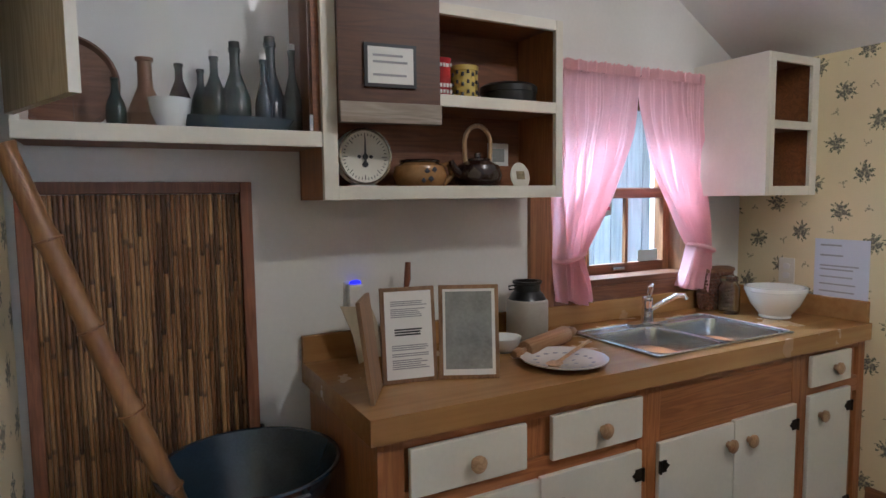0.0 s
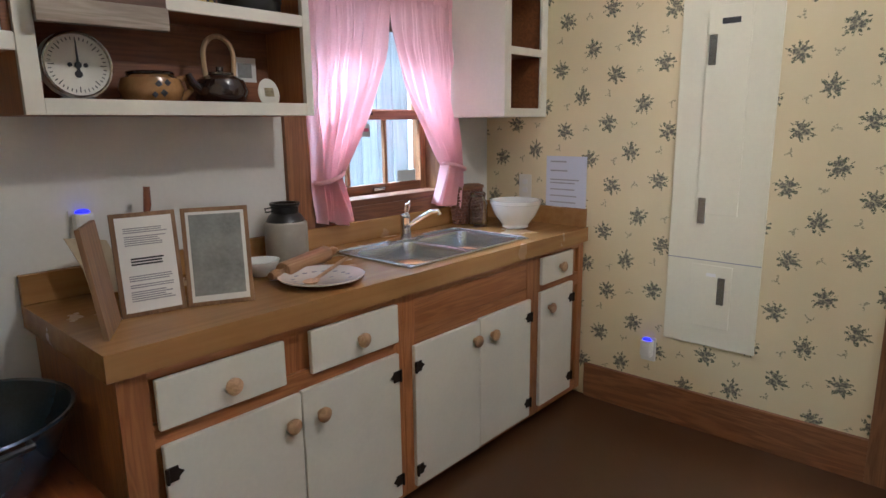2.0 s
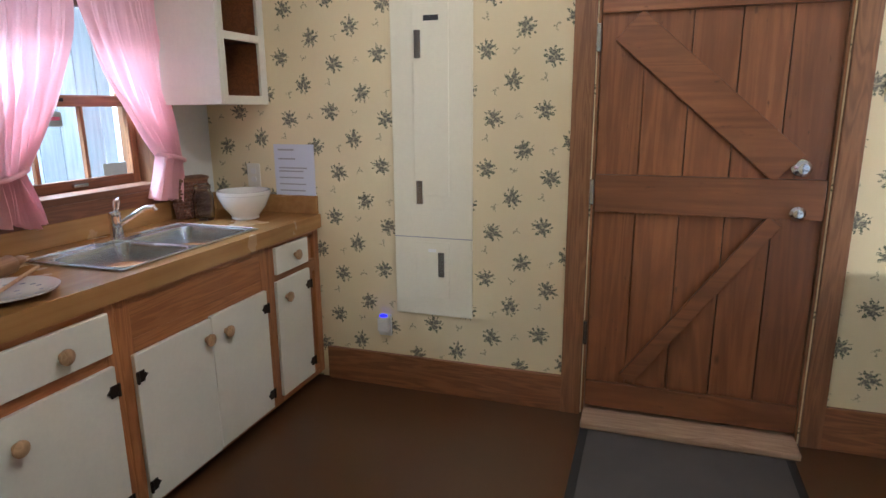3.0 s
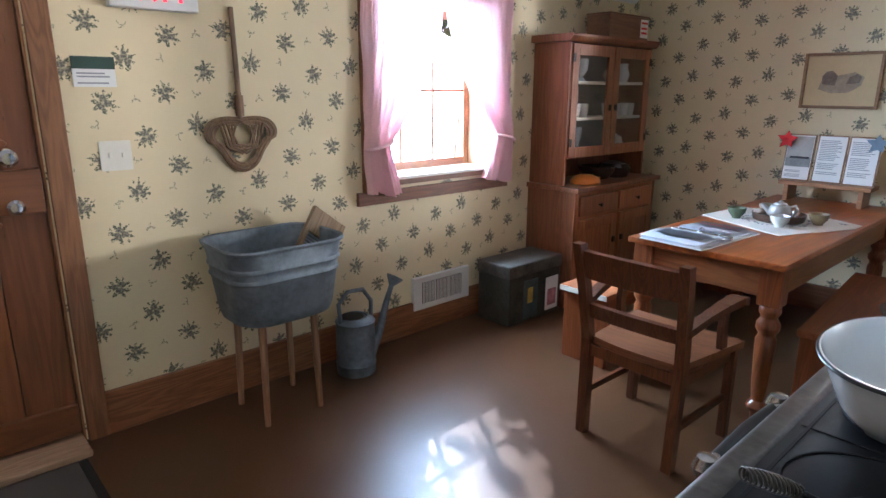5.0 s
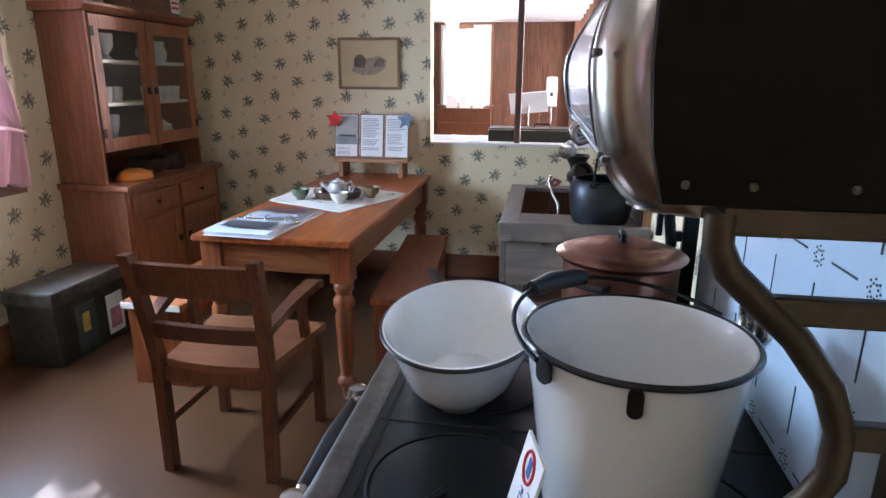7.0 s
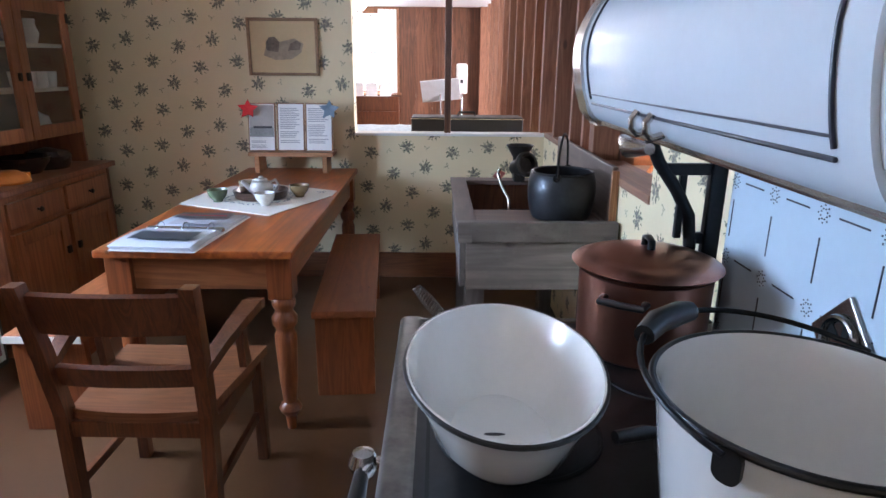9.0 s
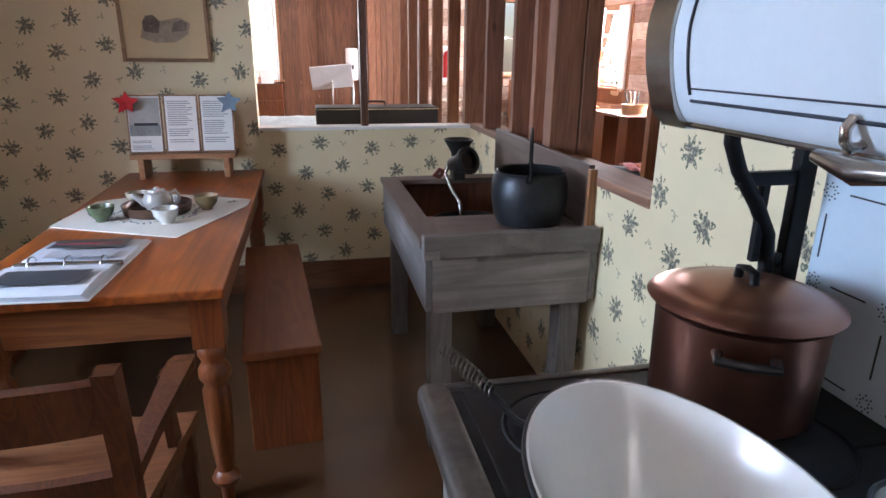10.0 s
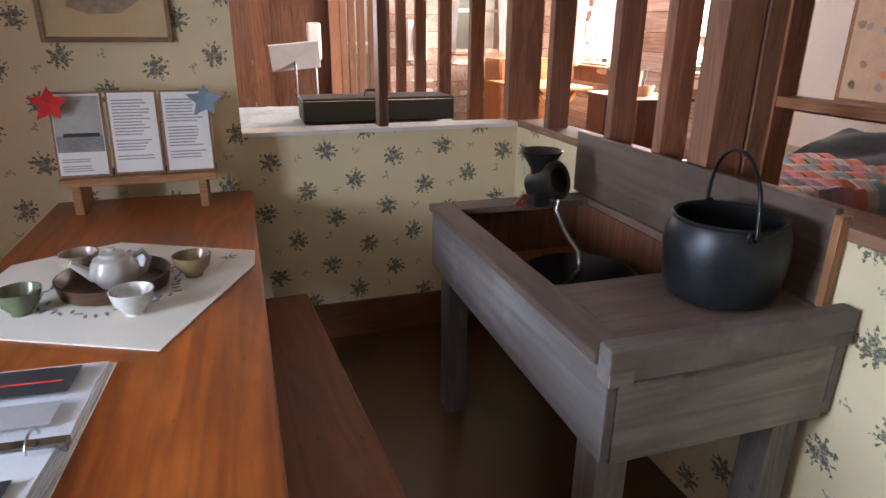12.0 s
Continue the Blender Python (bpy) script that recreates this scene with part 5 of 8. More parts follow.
A, B = Vector((0.52, 0.0, 0.0)), Vector((-0.006, 0.0, 1.57))
for i in range(141):
    u = i / 140
    pts.append(A.lerp(B, u) + Vector((0.006 * math.sin(u * 5), 0, 0)))
    near = abs(u * 7 - round(u * 7))
    rad.append(0.031 - 0.006 * u + (0.005 if near < 0.03 else 0.0025 if near < 0.07 else 0))
part("cane", tube(pts, 0.02, 16, radii=rad), wood("yellow_bamboo", (0.20, 0.085, 0.028), (0.40, 0.20, 0.075), 2, 0.35, 5.0, 0.1, blotch=0.6), pole, smooth=True)
for k in range(1, 7):
    c_ = A.lerp(B, k / 7) + Vector((0.006 * math.sin(k / 7 * 5), 0, 0))
    d_ = (B - A).normalized()
    e_ = d_.orthogonal().normalized()
    f_ = d_.cross(e_)
    r_ = 0.0365 - 0.006 * k / 7
    part("joint", tube([c_ + r_ * (math.cos(q * math.pi / 10) * e_ + math.sin(q * math.pi / 10) * f_) for q in range(20)], 0.0035, 6, closed=True), FIR_Z, pole, "darker ridge at a bamboo joint", smooth=True)
stool = thing("low_stool", 0.93, 0.20, 0.0, "low worn wooden stool under the blue basin", "stool")
part("top", slab((-0.3, -0.22, 0.475), (0.2, 0.3, 0.505)), BENCHWOOD, stool, bevel=0.005)
for lx, ly in ((-0.27, -0.19), (0.15, -0.19), (-0.27, 0.25), (0.15, 0.25)):
    part("leg", slab((lx, ly, 0), (lx + 0.04, ly + 0.04, 0.475)), BENCHWOOD, stool, bevel=0.004)
basin = thing("blue_basin", 0.91, 0.305, 0.505, "large round blue speckled enamel basin", "basin")
part("body", lathe([(0, 0.006), (0.15, 0.0), (0.165, 0.012), (0.20, 0.08), (0.235, 0.165), (0.247, 0.19), (0.252, 0.193), (0.25, 0.2), (0.24, 0.197), (0.225, 0.165), (0.19, 0.08), (0.15, 0.016), (0, 0.012)], 56), BLUEENAMEL, basin, smooth=True)
for sgn in (1, -1):
    part("handle", tube([(0.248 * math.cos(a), 0.248 * math.sin(a) * 1, 0.185) if abs(d_) > 0.9 else (0.285 * math.cos(a), 0.285 * math.sin(a), 0.19) for d_, a in ((1, sgn * 1.2), (0.5, sgn * 1.25), (0.2, sgn * 1.5), (-0.5, sgn * 1.75), (-1, sgn * 1.8))], 0.008, 8), IRON, basin, smooth=True)

# ---- along the east wall ----
panel = thing("breaker_panel", EAST - 0.001, -0.645, 0.0, "tall cream painted electrical panel with two doors", "electrical panel", -90)
PANELP = plain("panel_paint", (0.74, 0.70, 0.55), 0.45, var=0.05, scale=3, bump=0.05)
part("case", slab((-0.195, -0.012, 0.41), (0.195, 0, 2.0)), PANELP, panel, bevel=0.003)
up = part("door", slab((-0.085, -0.02, 1.0), (0.085, -0.0125, 1.85)), PANELP, panel, bevel=0.003)
dn = part("door", slab((-0.085, -0.02, 0.5), (0.085, -0.0125, 0.78)), PANELP, panel, bevel=0.003)
part("seam", slab((-0.195, -0.0135, 0.797), (0.195, -0.0121, 0.801)), GREYINK, panel)
part("latch", slab((-0.075, -0.024, 1.62), (-0.045, -0.0202, 1.74)), STEEL, up, "grey steel latch")
part("latch", slab((-0.075, -0.024, 0.96), (-0.045, -0.0122, 1.07)), STEEL, panel, "grey steel latch")
part("latch", slab((0.03, -0.024, 0.61), (0.06, -0.0202, 0.73)), STEEL, dn, "grey steel latch")
part("nameplate", slab((-0.03, -0.0225, 1.777), (0.04, -0.0202, 1.80)), INK, up, "small black nameplate")
part("sticker", slab((-0.02, -0.0215, 0.73), (0.02, -0.0202, 0.745)), PAPERWHITE, dn)

ex = thing("exit_sign", EAST - 0.001, -2.71, 1.70, "white exit sign with red letters above the wall", "exit sign", -90)
part("case", slab((-0.165, -0.05, 0.0), (0.165, 0, 0.2)), WHITEPLASTIC, ex, bevel=0.006)
bm = bmesh.new()
LW, LH, LT = 0.045, 0.115, 0.014


def stroke(bm, x0, z0, x1, z1, t=LT):
    d = Vector((x1 - x0, 0, z1 - z0))
    m = Matrix.Translation((x0, -0.0515, z0)) @ Matrix.Rotation(-math.atan2(d.z, d.x), 4, "Y")
    slab((0, 0, -t / 2), (d.length, 0.001, t / 2), bm, m)


RLET = glow("red_letter", (1.0, 0.03, 0.06), 1.3)
zb = 0.03
for name_, strokes in (("letter_e", ((-0.125, 0, -0.125, 1), (-0.125, 0.06, -0.075, 0.06), (-0.125, 0.5, -0.08, 0.5), (-0.125, 0.94, -0.075, 0.94))),
                       ("letter_x", ((-0.06, 0, 0.0, 1), (-0.06, 1, 0.0, 0))), ("letter_i", ((0.035, 0, 0.035, 1),)), ("letter_t", ((0.095, 0, 0.095, 1), (0.065, 0.94, 0.125, 0.94)))):
    bm = bmesh.new()
    for x0, z0, x1, z1 in strokes:
        stroke(bm, x0, zb + z0 * LH, x1, zb + z1 * LH)
    part(name_, bm, RLET, ex, "lit red letter")
es = thing("wall_placard", EAST - 0.001, -2.475, 1.41, "small white placard with a dark green heading", "placard", -90)
part("card", slab((-0.073, -0.008, 0), (0.073, 0, 0.065)), PAPERWHITE, es)
part("heading", slab((-0.073, -0.0095, 0.0655), (0.073, 0, 0.11)), plain("dark_green", (0.02, 0.05, 0.035), 0.5), es)
lines_of_print(es, -0.06, 0.06, 0.008, 0.055, 4, -0.0082, 6)
sw_ = thing("switch_plate", EAST - 0.001, -2.515, 1.15, "cream double light switch on the wallpaper", "switch", -90)
part("cover", prism(rounded(0.115, 0.115, 0.006), 0.006, None, Matrix.Rotation(radians(90), 4, "X")), CREAM, sw_, bevel=0.001)
for dx in (-0.024, 0.024):
    part("toggle", slab((dx - 0.005, -0.018, -0.006), (dx + 0.005, -0.0062, 0.012)), CREAM, sw_, bevel=0.002)

# wicker carpet beater hung from a nail
wk = thing("wicker_beater", EAST - 0.016, -3.03, 1.06, "woven wicker carpet beater hanging by its long handle", "carpet beater", -90)
CANEB = wood("brown_cane", (0.10, 0.055, 0.028), (0.26, 0.16, 0.085), 2, 0.5)
part("handle", tube([(0.0, 0, 0.2), (-0.004, -0.004, 0.45), (-0.008, 0, 0.68)], 0.011, 10), CANEB, wk, smooth=True)
part("binding", tube([(0.0, 0, 0.23), (0, 0, 0.32)], 0.019, 12), CANEB, wk, smooth=True)
for k in range(5):
    q = 1 - 0.06 * k
    pts = []
    for i in range(60):
        a = 2 * math.pi * i / 60
        r = 1 + 0.16 * math.cos(3 * a - math.pi / 2)
        pts.append((0.145 * q * r * math.cos(a) * (1.05 if math.sin(a) > 0 else 0.92), -0.004 - 0.003 * (k % 2), 0.125 + 0.115 * q * r * math.sin(a)))
    part("cane_ring", tube(pts, 0.0065, 7, closed=True), CANEB, wk, smooth=True)
for k in range(6):
    s1 = -1 if k % 2 else 1
    o = 0.016 * (k // 2)
    pts = [(s1 * (0.10 - o), -0.012, 0.2), (s1 * (0.075 - o), -0.014, 0.1), (s1 * 0.01, -0.016, 0.07 + o), (-s1 * (0.06 - o), -0.014, 0.11), (-s1 * (0.03 + o), -0.012, 0.19), (s1 * 0.02, -0.01, 0.215)]
    part("cane_loop", tube(pts, 0.006, 7), CANEB, wk, smooth=True)

# galvanised washtub on a wooden stand, with a washboard
tub = thing("washtub", 3.125, -3.02, 0.0, "rectangular galvanised washtub on thin wooden legs", "washtub", -90)
prof = [(0.40, 0.30, 0.452), (0.435, 0.325, 0.462), (0.455, 0.345, 0.50), (0.488, 0.378, 0.645), (0.500, 0.390, 0.652), (0.500, 0.390, 0.660), (0.492, 0.382, 0.668), (0.497, 0.387, 0.692), (0.509, 0.399, 0.699), (0.509, 0.399, 0.707), (0.501, 0.391, 0.714),
        (0.518, 0.408, 0.775), (0.536, 0.426, 0.781), (0.540, 0.430, 0.788), (0.534, 0.424, 0.795), (0.514, 0.404, 0.790), (0.48, 0.37, 0.66), (0.44, 0.33, 0.50), (0.40, 0.30, 0.475)]
rings = [[(x, y, z) for x, y in rounded(w_, d_, 0.11, 7)] for w_, d_, z in prof]
bm = loft(rings)
bm.faces.new(bm.verts[:len(rings[0])])
part("body", bm, GALV, tub, smooth=True)
LEGW = wood("pale_leg", (0.22, 0.11, 0.055), (0.38, 0.22, 0.125), 2, 0.5)
for lx, ly in ((-0.145, -0.13), (0.115, -0.13), (-0.145, 0.13), (0.125, 0.14)):
    part("leg", tube([(lx, ly, 0.0), (lx * 0.95, ly * 0.95, 0.30), (lx * 0.94, ly * 0.94, 0.462)], 0.017, 12, radii=[0.013, 0.016, 0.017]), LEGW, tub, smooth=True)
wb = thing("washboard", 3.13, -3.19, 0.62, "old wooden washboard standing in the tub", "washboard", -90)
WBW = wood("washboard_wood", (0.16, 0.10, 0.05), (0.32, 0.22, 0.12), 2, 0.6)
m = Matrix.Rotation(radians(38), 4, "Y") @ Matrix.Rotation(radians(-12), 4, "X")
for nm, lo, hi, mm in (("stile", (-0.1, 0, -0.08), (-0.078, 0.024, 0.27), WBW), ("stile", (0.078, 0, -0.08), (0.1, 0.024, 0.27), WBW), ("head_board", (-0.078, 0.002, 0.15), (0.078, 0.02, 0.27), WBW), ("rail", (-0.078, 0.003, -0.06), (0.078, 0.02, -0.03), WBW)):
    ob = part(nm, slab(lo, hi), mm, wb, bevel=0.002)
    ob.matrix_local = m
bm = bmesh.new()
for k in range(12):
    tube([(-0.077, 0.012, -0.022 + k * 0.0145), (0.077, 0.012, -0.022 + k * 0.0145)], 0.006, 6, bm)
ob = part("ribbed_plate", bm, GALV, wb)
ob.matrix_local = m

wc = thing("watering_can", 3.19, -3.47, 0.0, "grey galvanised watering can with a rose", "watering can", -90)
part("body", lathe([(0, 0.002), (0.098, 0), (0.1, 0.01), (0.1, 0.05), (0.103, 0.055), (0.1, 0.06), (0.098, 0.27), (0.102, 0.275), (0.098, 0.28), (0.07, 0.3), (0.06, 0.3), (0.06, 0.29), (0, 0.285)], 36), GALV, wc, smooth=True)
# flat dark disc that paints the shade inside the can's opening
part("mouth_shade", lathe([(0, 0.3005), (0.06, 0.3005)], 24, None, (-0.02, 0, 0.001)), IRON, wc)
part("handle", tube([(-0.085, 0.0, 0.27), (-0.095, 0.0, 0.38), (-0.04, 0, 0.435), (0.05, 0, 0.43), (0.1, 0, 0.36), (0.098, 0, 0.27)], 0.011, 10), GALV, wc, smooth=True)
part("spout", tube([(0.09, 0, 0.07), (0.15, 0, 0.18), (0.2, 0, 0.33), (0.235, 0, 0.415)], 0.02, 12, radii=[0.03, 0.022, 0.016, 0.013]), GALV, wc, smooth=True)
ro = part("rose", lathe([(0.013, 0), (0.045, 0.045), (0.045, 0.052), (0, 0.056)], 22), GALV, wc, smooth=True)
ro.matrix_local = Matrix.Translation((0.232, 0, 0.41)) @ Matrix.Rotation(radians(32), 4, "Y")

vent = thing("floor_vent", EAST - 0.023, -4.23, 0.24, "white metal wall register above the baseboard", "vent", -90)
part("frame", slab((-0.225, -0.008, -0.1), (0.225, 0.02, 0.1)), WHITEPLASTIC, vent, bevel=0.003)
for k in range(3):
    x0 = -0.165 + k * 0.112
    part("grille", slab((x0, -0.0095, -0.065), (x0 + 0.104, -0.0082, 0.065)), IRON, vent)
    for j in range(9):
        part("slat", slab((x0 + 0.004 + j * 0.0115, -0.013, -0.064), (x0 + 0.009 + j * 0.0115, -0.0096, 0.064)), WHITEPLASTIC, vent)

chest = thing("metal_chest", 3.185, -4.74, 0.0, "dented dark green metal chest with old labels", "chest", -90)
CHESTP = plain("worn_green_tin", (0.055, 0.054, 0.042), 0.5, 0.3, 0.75, 7, 0.3)
part("body", slab((-0.25, -0.13, 0.0), (0.25, 0.13, 0.32)), CHESTP, chest, bevel=0.012)
part("lid", slab((-0.256, -0.137, 0.305), (0.256, 0.137, 0.385)), plain("worn_grey_lid", (0.10, 0.092, 0.076), 0.55, 0.2, 0.75, 9, 0.35), chest, bevel=0.012)
lb = part("label_sheet", slab((0.10, -0.133, 0.03), (0.225, -0.1305, 0.25)), PAPERWHITE, chest, "printed paper label")
part("picture", slab((0.12, -0.1345, 0.06), (0.205, -0.1332, 0.17)), plain("rose_print", (0.5, 0.2, 0.22), 0.7, var=0.5, scale=20), lb)
lb = part("label_sheet", slab((-0.12, -0.133, 0.02), (0.02, -0.1305, 0.27)), plain("dark_print", (0.06, 0.09, 0.09), 0.6, var=0.4, scale=16), chest, "dark printed label")
part("picture", slab((-0.08, -0.1345, 0.12), (-0.03, -0.1332, 0.22)), plain("ochre_print", (0.45, 0.3, 0.06), 0.7, var=0.4, scale=20), lb)

# glazed hutch in the corner
hutch = thing("kitchen_hutch", 3.395, -5.525, 0.0, "reddish pine hutch with two glazed doors and cupboard below", "hutch", -90)
HL, HD, HU = 0.98, 0.39, 0.285
part("lower_side", slab((-HL / 2, -HD, 0.0), (-HL / 2 + 0.02, -0.003, 0.78)), PANTRYWOOD, hutch, bevel=0.002)
part("lower_side", slab((HL / 2 - 0.02, -HD, 0.0), (HL / 2, -0.003, 0.78)), PANTRYWOOD, hutch)
part("plinth", slab((-HL / 2 + 0.02, -HD + 0.01, 0.0), (HL / 2 - 0.02, -0.01, 0.09)), PANTRYWOOD, hutch)
part("counter", slab((-HL / 2 - 0.02, -HD - 0.035, 0.78), (HL / 2 + 0.02, -0.003, 0.812)), PANTRYWOOD, hutch, bevel=0.006)
HK = plain("dark_iron_pull", (0.03, 0.025, 0.02), 0.4, 0.7)
HW = wood("hutch_front", (0.19, 0.060, 0.021), (0.36, 0.135, 0.050), 2, 0.4, 5.0, 0.12, coat=0.15)
part("face", slab((-HL / 2 + 0.0205, -HD + 0.004, 0.09), (HL / 2 - 0.0205, -HD + 0.022, 0.78)), HW, hutch)
for s_ in (-1, 1):
    xa, xb = (-HL / 2 + 0.05, -0.02) if s_ < 0 else (0.02, HL / 2 - 0.05)
    dr_ = part("drawer", slab((xa, -HD - 0.012, 0.62), (xb, -HD + 0.0035, 0.745)), HW, hutch, bevel=0.004)
    for z_ in (0.68,):
        part("knob", lathe([(0.006, 0), (0.006, 0.012), (0.014, 0.018), (0.010, 0.026), (0, 0.028)], 16), HK, dr_, smooth=True).matrix_local = Matrix.Translation(((xa + xb) / 2, -HD - 0.012, z_)) @ Matrix.Rotation(radians(90), 4, "X")
    d_ = part("door", slab((xa, -HD - 0.006, 0.10), (xb, -HD + 0.0035, 0.595)), HW, hutch, bevel=0.003)
    for lo, hi in (((xa, 0.1), (xa + 0.06, 0.595)), ((xb - 0.06, 0.1), (xb, 0.595)), ((xa + 0.06, 0.10), (xb - 0.06, 0.165)), ((xa + 0.06, 0.53), (xb - 0.06, 0.595))):
        part("door_frame", slab((lo[0], -HD - 0.016, lo[1]), (hi[0], -HD - 0.0062, hi[1])), HW, d_, bevel=0.003)
    kx = xb - 0.03 if s_ < 0 else xa + 0.03
    part("pull", slab((kx - 0.014, -HD - 0.03, 0.40), (kx + 0.014, -HD - 0.0165, 0.44)), HK, d_, "dark iron latch", bevel=0.004)
# upper case
part("upper_side", slab((-HL / 2 + 0.01, -HU, 0.8125), (-HL / 2 + 0.03, -0.003, 1.70)), PANTRYWOOD, hutch, bevel=0.002)
part("upper_side", slab((HL / 2 - 0.03, -HU, 0.8125), (HL / 2 - 0.01, -0.003, 1.70)), PANTRYWOOD, hutch)
# the blue-grey paints the panes' reflection onto the back board
part("back", slab((-HL / 2 + 0.03, -0.014, 1.0), (HL / 2 - 0.03, -0.003, 1.70)), plain("reflection_grey", (0.20, 0.225, 0.23), 0.6, var=0.15), hutch, "grey back toned like the reflection in the panes")
part("lower_back", slab((-HL / 2 + 0.03, -0.014, 0.8125), (HL / 2 - 0.03, -0.003, 0.9995)), PANTRYWOOD, hutch)
part("cornice", prism([(-0.003, 0), (-HU - 0.01, 0), (-HU - 0.025, 0.012), (-HU - 0.04, 0.03), (-HU - 0.04, 0.045), (-0.003, 0.045)], HL + 0.05, None, Matrix.Translation((-HL / 2 - 0.025, 0, 1.70)) @ Matrix.Rotation(radians(90), 4, "Y") @ Matrix.Rotation(radians(90), 4, "Z")), PANTRYWOOD, hutch)
for z_ in (1.0, 1.23, 1.46):
    part("shelf", slab((-HL / 2 + 0.03, -HU + 0.03, z_ - 0.01), (HL / 2 - 0.03, -0.0145, z_ + 0.008)), CREAM, hutch, "cream painted shelf", bevel=0.002)
for s_ in (-1, 1):
    xa, xb = (-HL / 2 + 0.03, -0.003) if s_ < 0 else (0.003, HL / 2 - 0.03)
    d_ = part("glazed_door", slab((xa, -HU - 0.012, 0.985), (xa + 0.065, -HU + 0.008, 1.69)), HW, hutch, bevel=0.003)
    for lo, hi in (((xb - 0.065, 0.985), (xb, 1.69)), ((xa + 0.065, 0.985), (xb - 0.065, 1.055)), ((xa + 0.065, 1.62), (xb - 0.065, 1.69))):
        part("door_frame", slab((lo[0], -HU - 0.0115, lo[1]), (hi[0], -HU + 0.0075, hi[1])), HW, d_, bevel=0.003)
    g = part("pane", slab((xa + 0.064, -HU - 0.003, 1.05), (xb - 0.064, -HU, 1.625)), PANE, d_)
    g.visible_shadow = False
    kx = xb - 0.03 if s_ < 0 else xa + 0.03
    part("latch", slab((kx - 0.01, -HU - 0.026, 1.28), (kx + 0.01, -HU - 0.0122, 1.32)), HK, d_, "dark iron latch", bevel=0.003)
    for z_ in (1.06, 1.58):
        hx = xa + 0.01 if s_ < 0 else xb - 0.01
        part("hinge", slab((hx - 0.012, -HU - 0.016, z_), (hx + 0.012, -HU - 0.0122, z_ + 0.05)), HK, d_, "dark iron hinge")


def on_hutch(name, label, category, lx, ly, z, prof_, material, extra=None):
    p = hutch.matrix_world @ Vector((lx, ly, 0))
    ob = thing(name, 3.395 + ly, -5.525 - lx, z, label, category, -90, group="crockery in the hutch")
    part("body", lathe(prof_, 20), material, ob, smooth=True)
    if extra:
        part("handle", tube(extra, 0.004, 8), material, ob, smooth=True)
    return ob


MUG = [(0, 0.003), (0.03, 0), (0.036, 0.03), (0.04, 0.085), (0.036, 0.085), (0.03, 0.01), (0, 0.008)]
MUGH = [(0.037, 0, 0.07), (0.06, 0, 0.065), (0.06, 0, 0.03), (0.035, 0, 0.025)]
for lx in (-0.36, -0.26, -0.17, 0.12, 0.22, 0.32, 0.40):
    on_hutch("china_cup", "white china cup with a small pattern", "cup", lx, -0.18, 1.239, MUG, ENAMEL, MUGH)
on_hutch("red_jar", "round orange-red glazed jar", "jar", -0.34, -0.16, 1.469, [(0, 0.003), (0.05, 0), (0.075, 0.05), (0.06, 0.10), (0.04, 0.115), (0, 0.12)], plain("orange_glaze", (0.42, 0.07, 0.02), 0.25, coat=0.4))
on_hutch("glass_goblet", "pressed glass goblet with a foot", "goblet", -0.2, -0.17, 1.469, [(0, 0.003), (0.04, 0), (0.015, 0.03), (0.045, 0.07), (0.05, 0.14), (0.046, 0.14), (0.03, 0.07), (0, 0.05)], ENAMELBLUE)
on_hutch("china_sugar_bowl", "white china sugar bowl with a lid", "bowl", 0.15, -0.17, 1.469, [(0, 0.003), (0.03, 0), (0.055, 0.04), (0.045, 0.075), (0.02, 0.09), (0.012, 0.105), (0, 0.108)], ENAMEL)
on_hutch("china_jug", "white china cream jug", "jug", 0.3, -0.17, 1.469, [(0, 0.003), (0.035, 0), (0.05, 0.05), (0.035, 0.1), (0.04, 0.125), (0.036, 0.125), (0.03, 0.09), (0, 0.02)], ENAMEL, MUGH)
on_hutch("china_teapot", "white china teapot with a lid", "teapot", 0.24, -0.17, 1.009, [(0, 0.003), (0.04, 0), (0.07, 0.04), (0.06, 0.08), (0.03, 0.095), (0.012, 0.11), (0, 0.115)], ENAMEL, [(0.06, 0, 0.075), (0.1, 0, 0.07), (0.095, 0, 0.03), (0.06, 0, 0.025)])
for lx in (-0.36, -0.28, -0.2):
    on_hutch("glass_vase", "clear glass vase standing on the shelf", "vase", lx, -0.16, 1.009, [(0, 0.004), (0.03, 0), (0.02, 0.05), (0.035, 0.1), (0.04, 0.16), (0.036, 0.16), (0.03, 0.1), (0, 0.02)], ENAMELBLUE)
oy = on_hutch("orange_fish_dish", "orange ceramic fish-shaped dish on the hutch counter", "dish", -0.26, -0.30, 0.8135, [(0, 0.06), (0.05, 0.055), (0.085, 0.035), (0.10, 0.01), (0.098, 0.0), (0, 0.0)], plain("bright_orange_glaze", (0.60, 0.20, 0.03), 0.35))
part("tail", prism([(0.09, -0.012), (0.13, -0.03), (0.15, -0.015), (0.14, 0.0), (0.15, 0.015), (0.13, 0.03), (0.09, 0.012)], 0.03), plain("orange_tail", (0.60, 0.20, 0.03), 0.35), oy)
on_hutch("dark_casserole", "dark brown lidded pot on the hutch counter", "pot", 0.2, -0.22, 0.8135, [(0, 0.003), (0.1, 0), (0.115, 0.04), (0.12, 0.07), (0.1, 0.095), (0.03, 0.11), (0, 0.115)], DARKGLAZE)
on_hutch("dark_bowl", "dark brown bowl on the hutch counter", "bowl", 0.02, -0.2, 0.8135, [(0, 0.003), (0.08, 0), (0.13, 0.06), (0.135, 0.085), (0.128, 0.085), (0.08, 0.012), (0, 0.01)], DARKGLAZE)
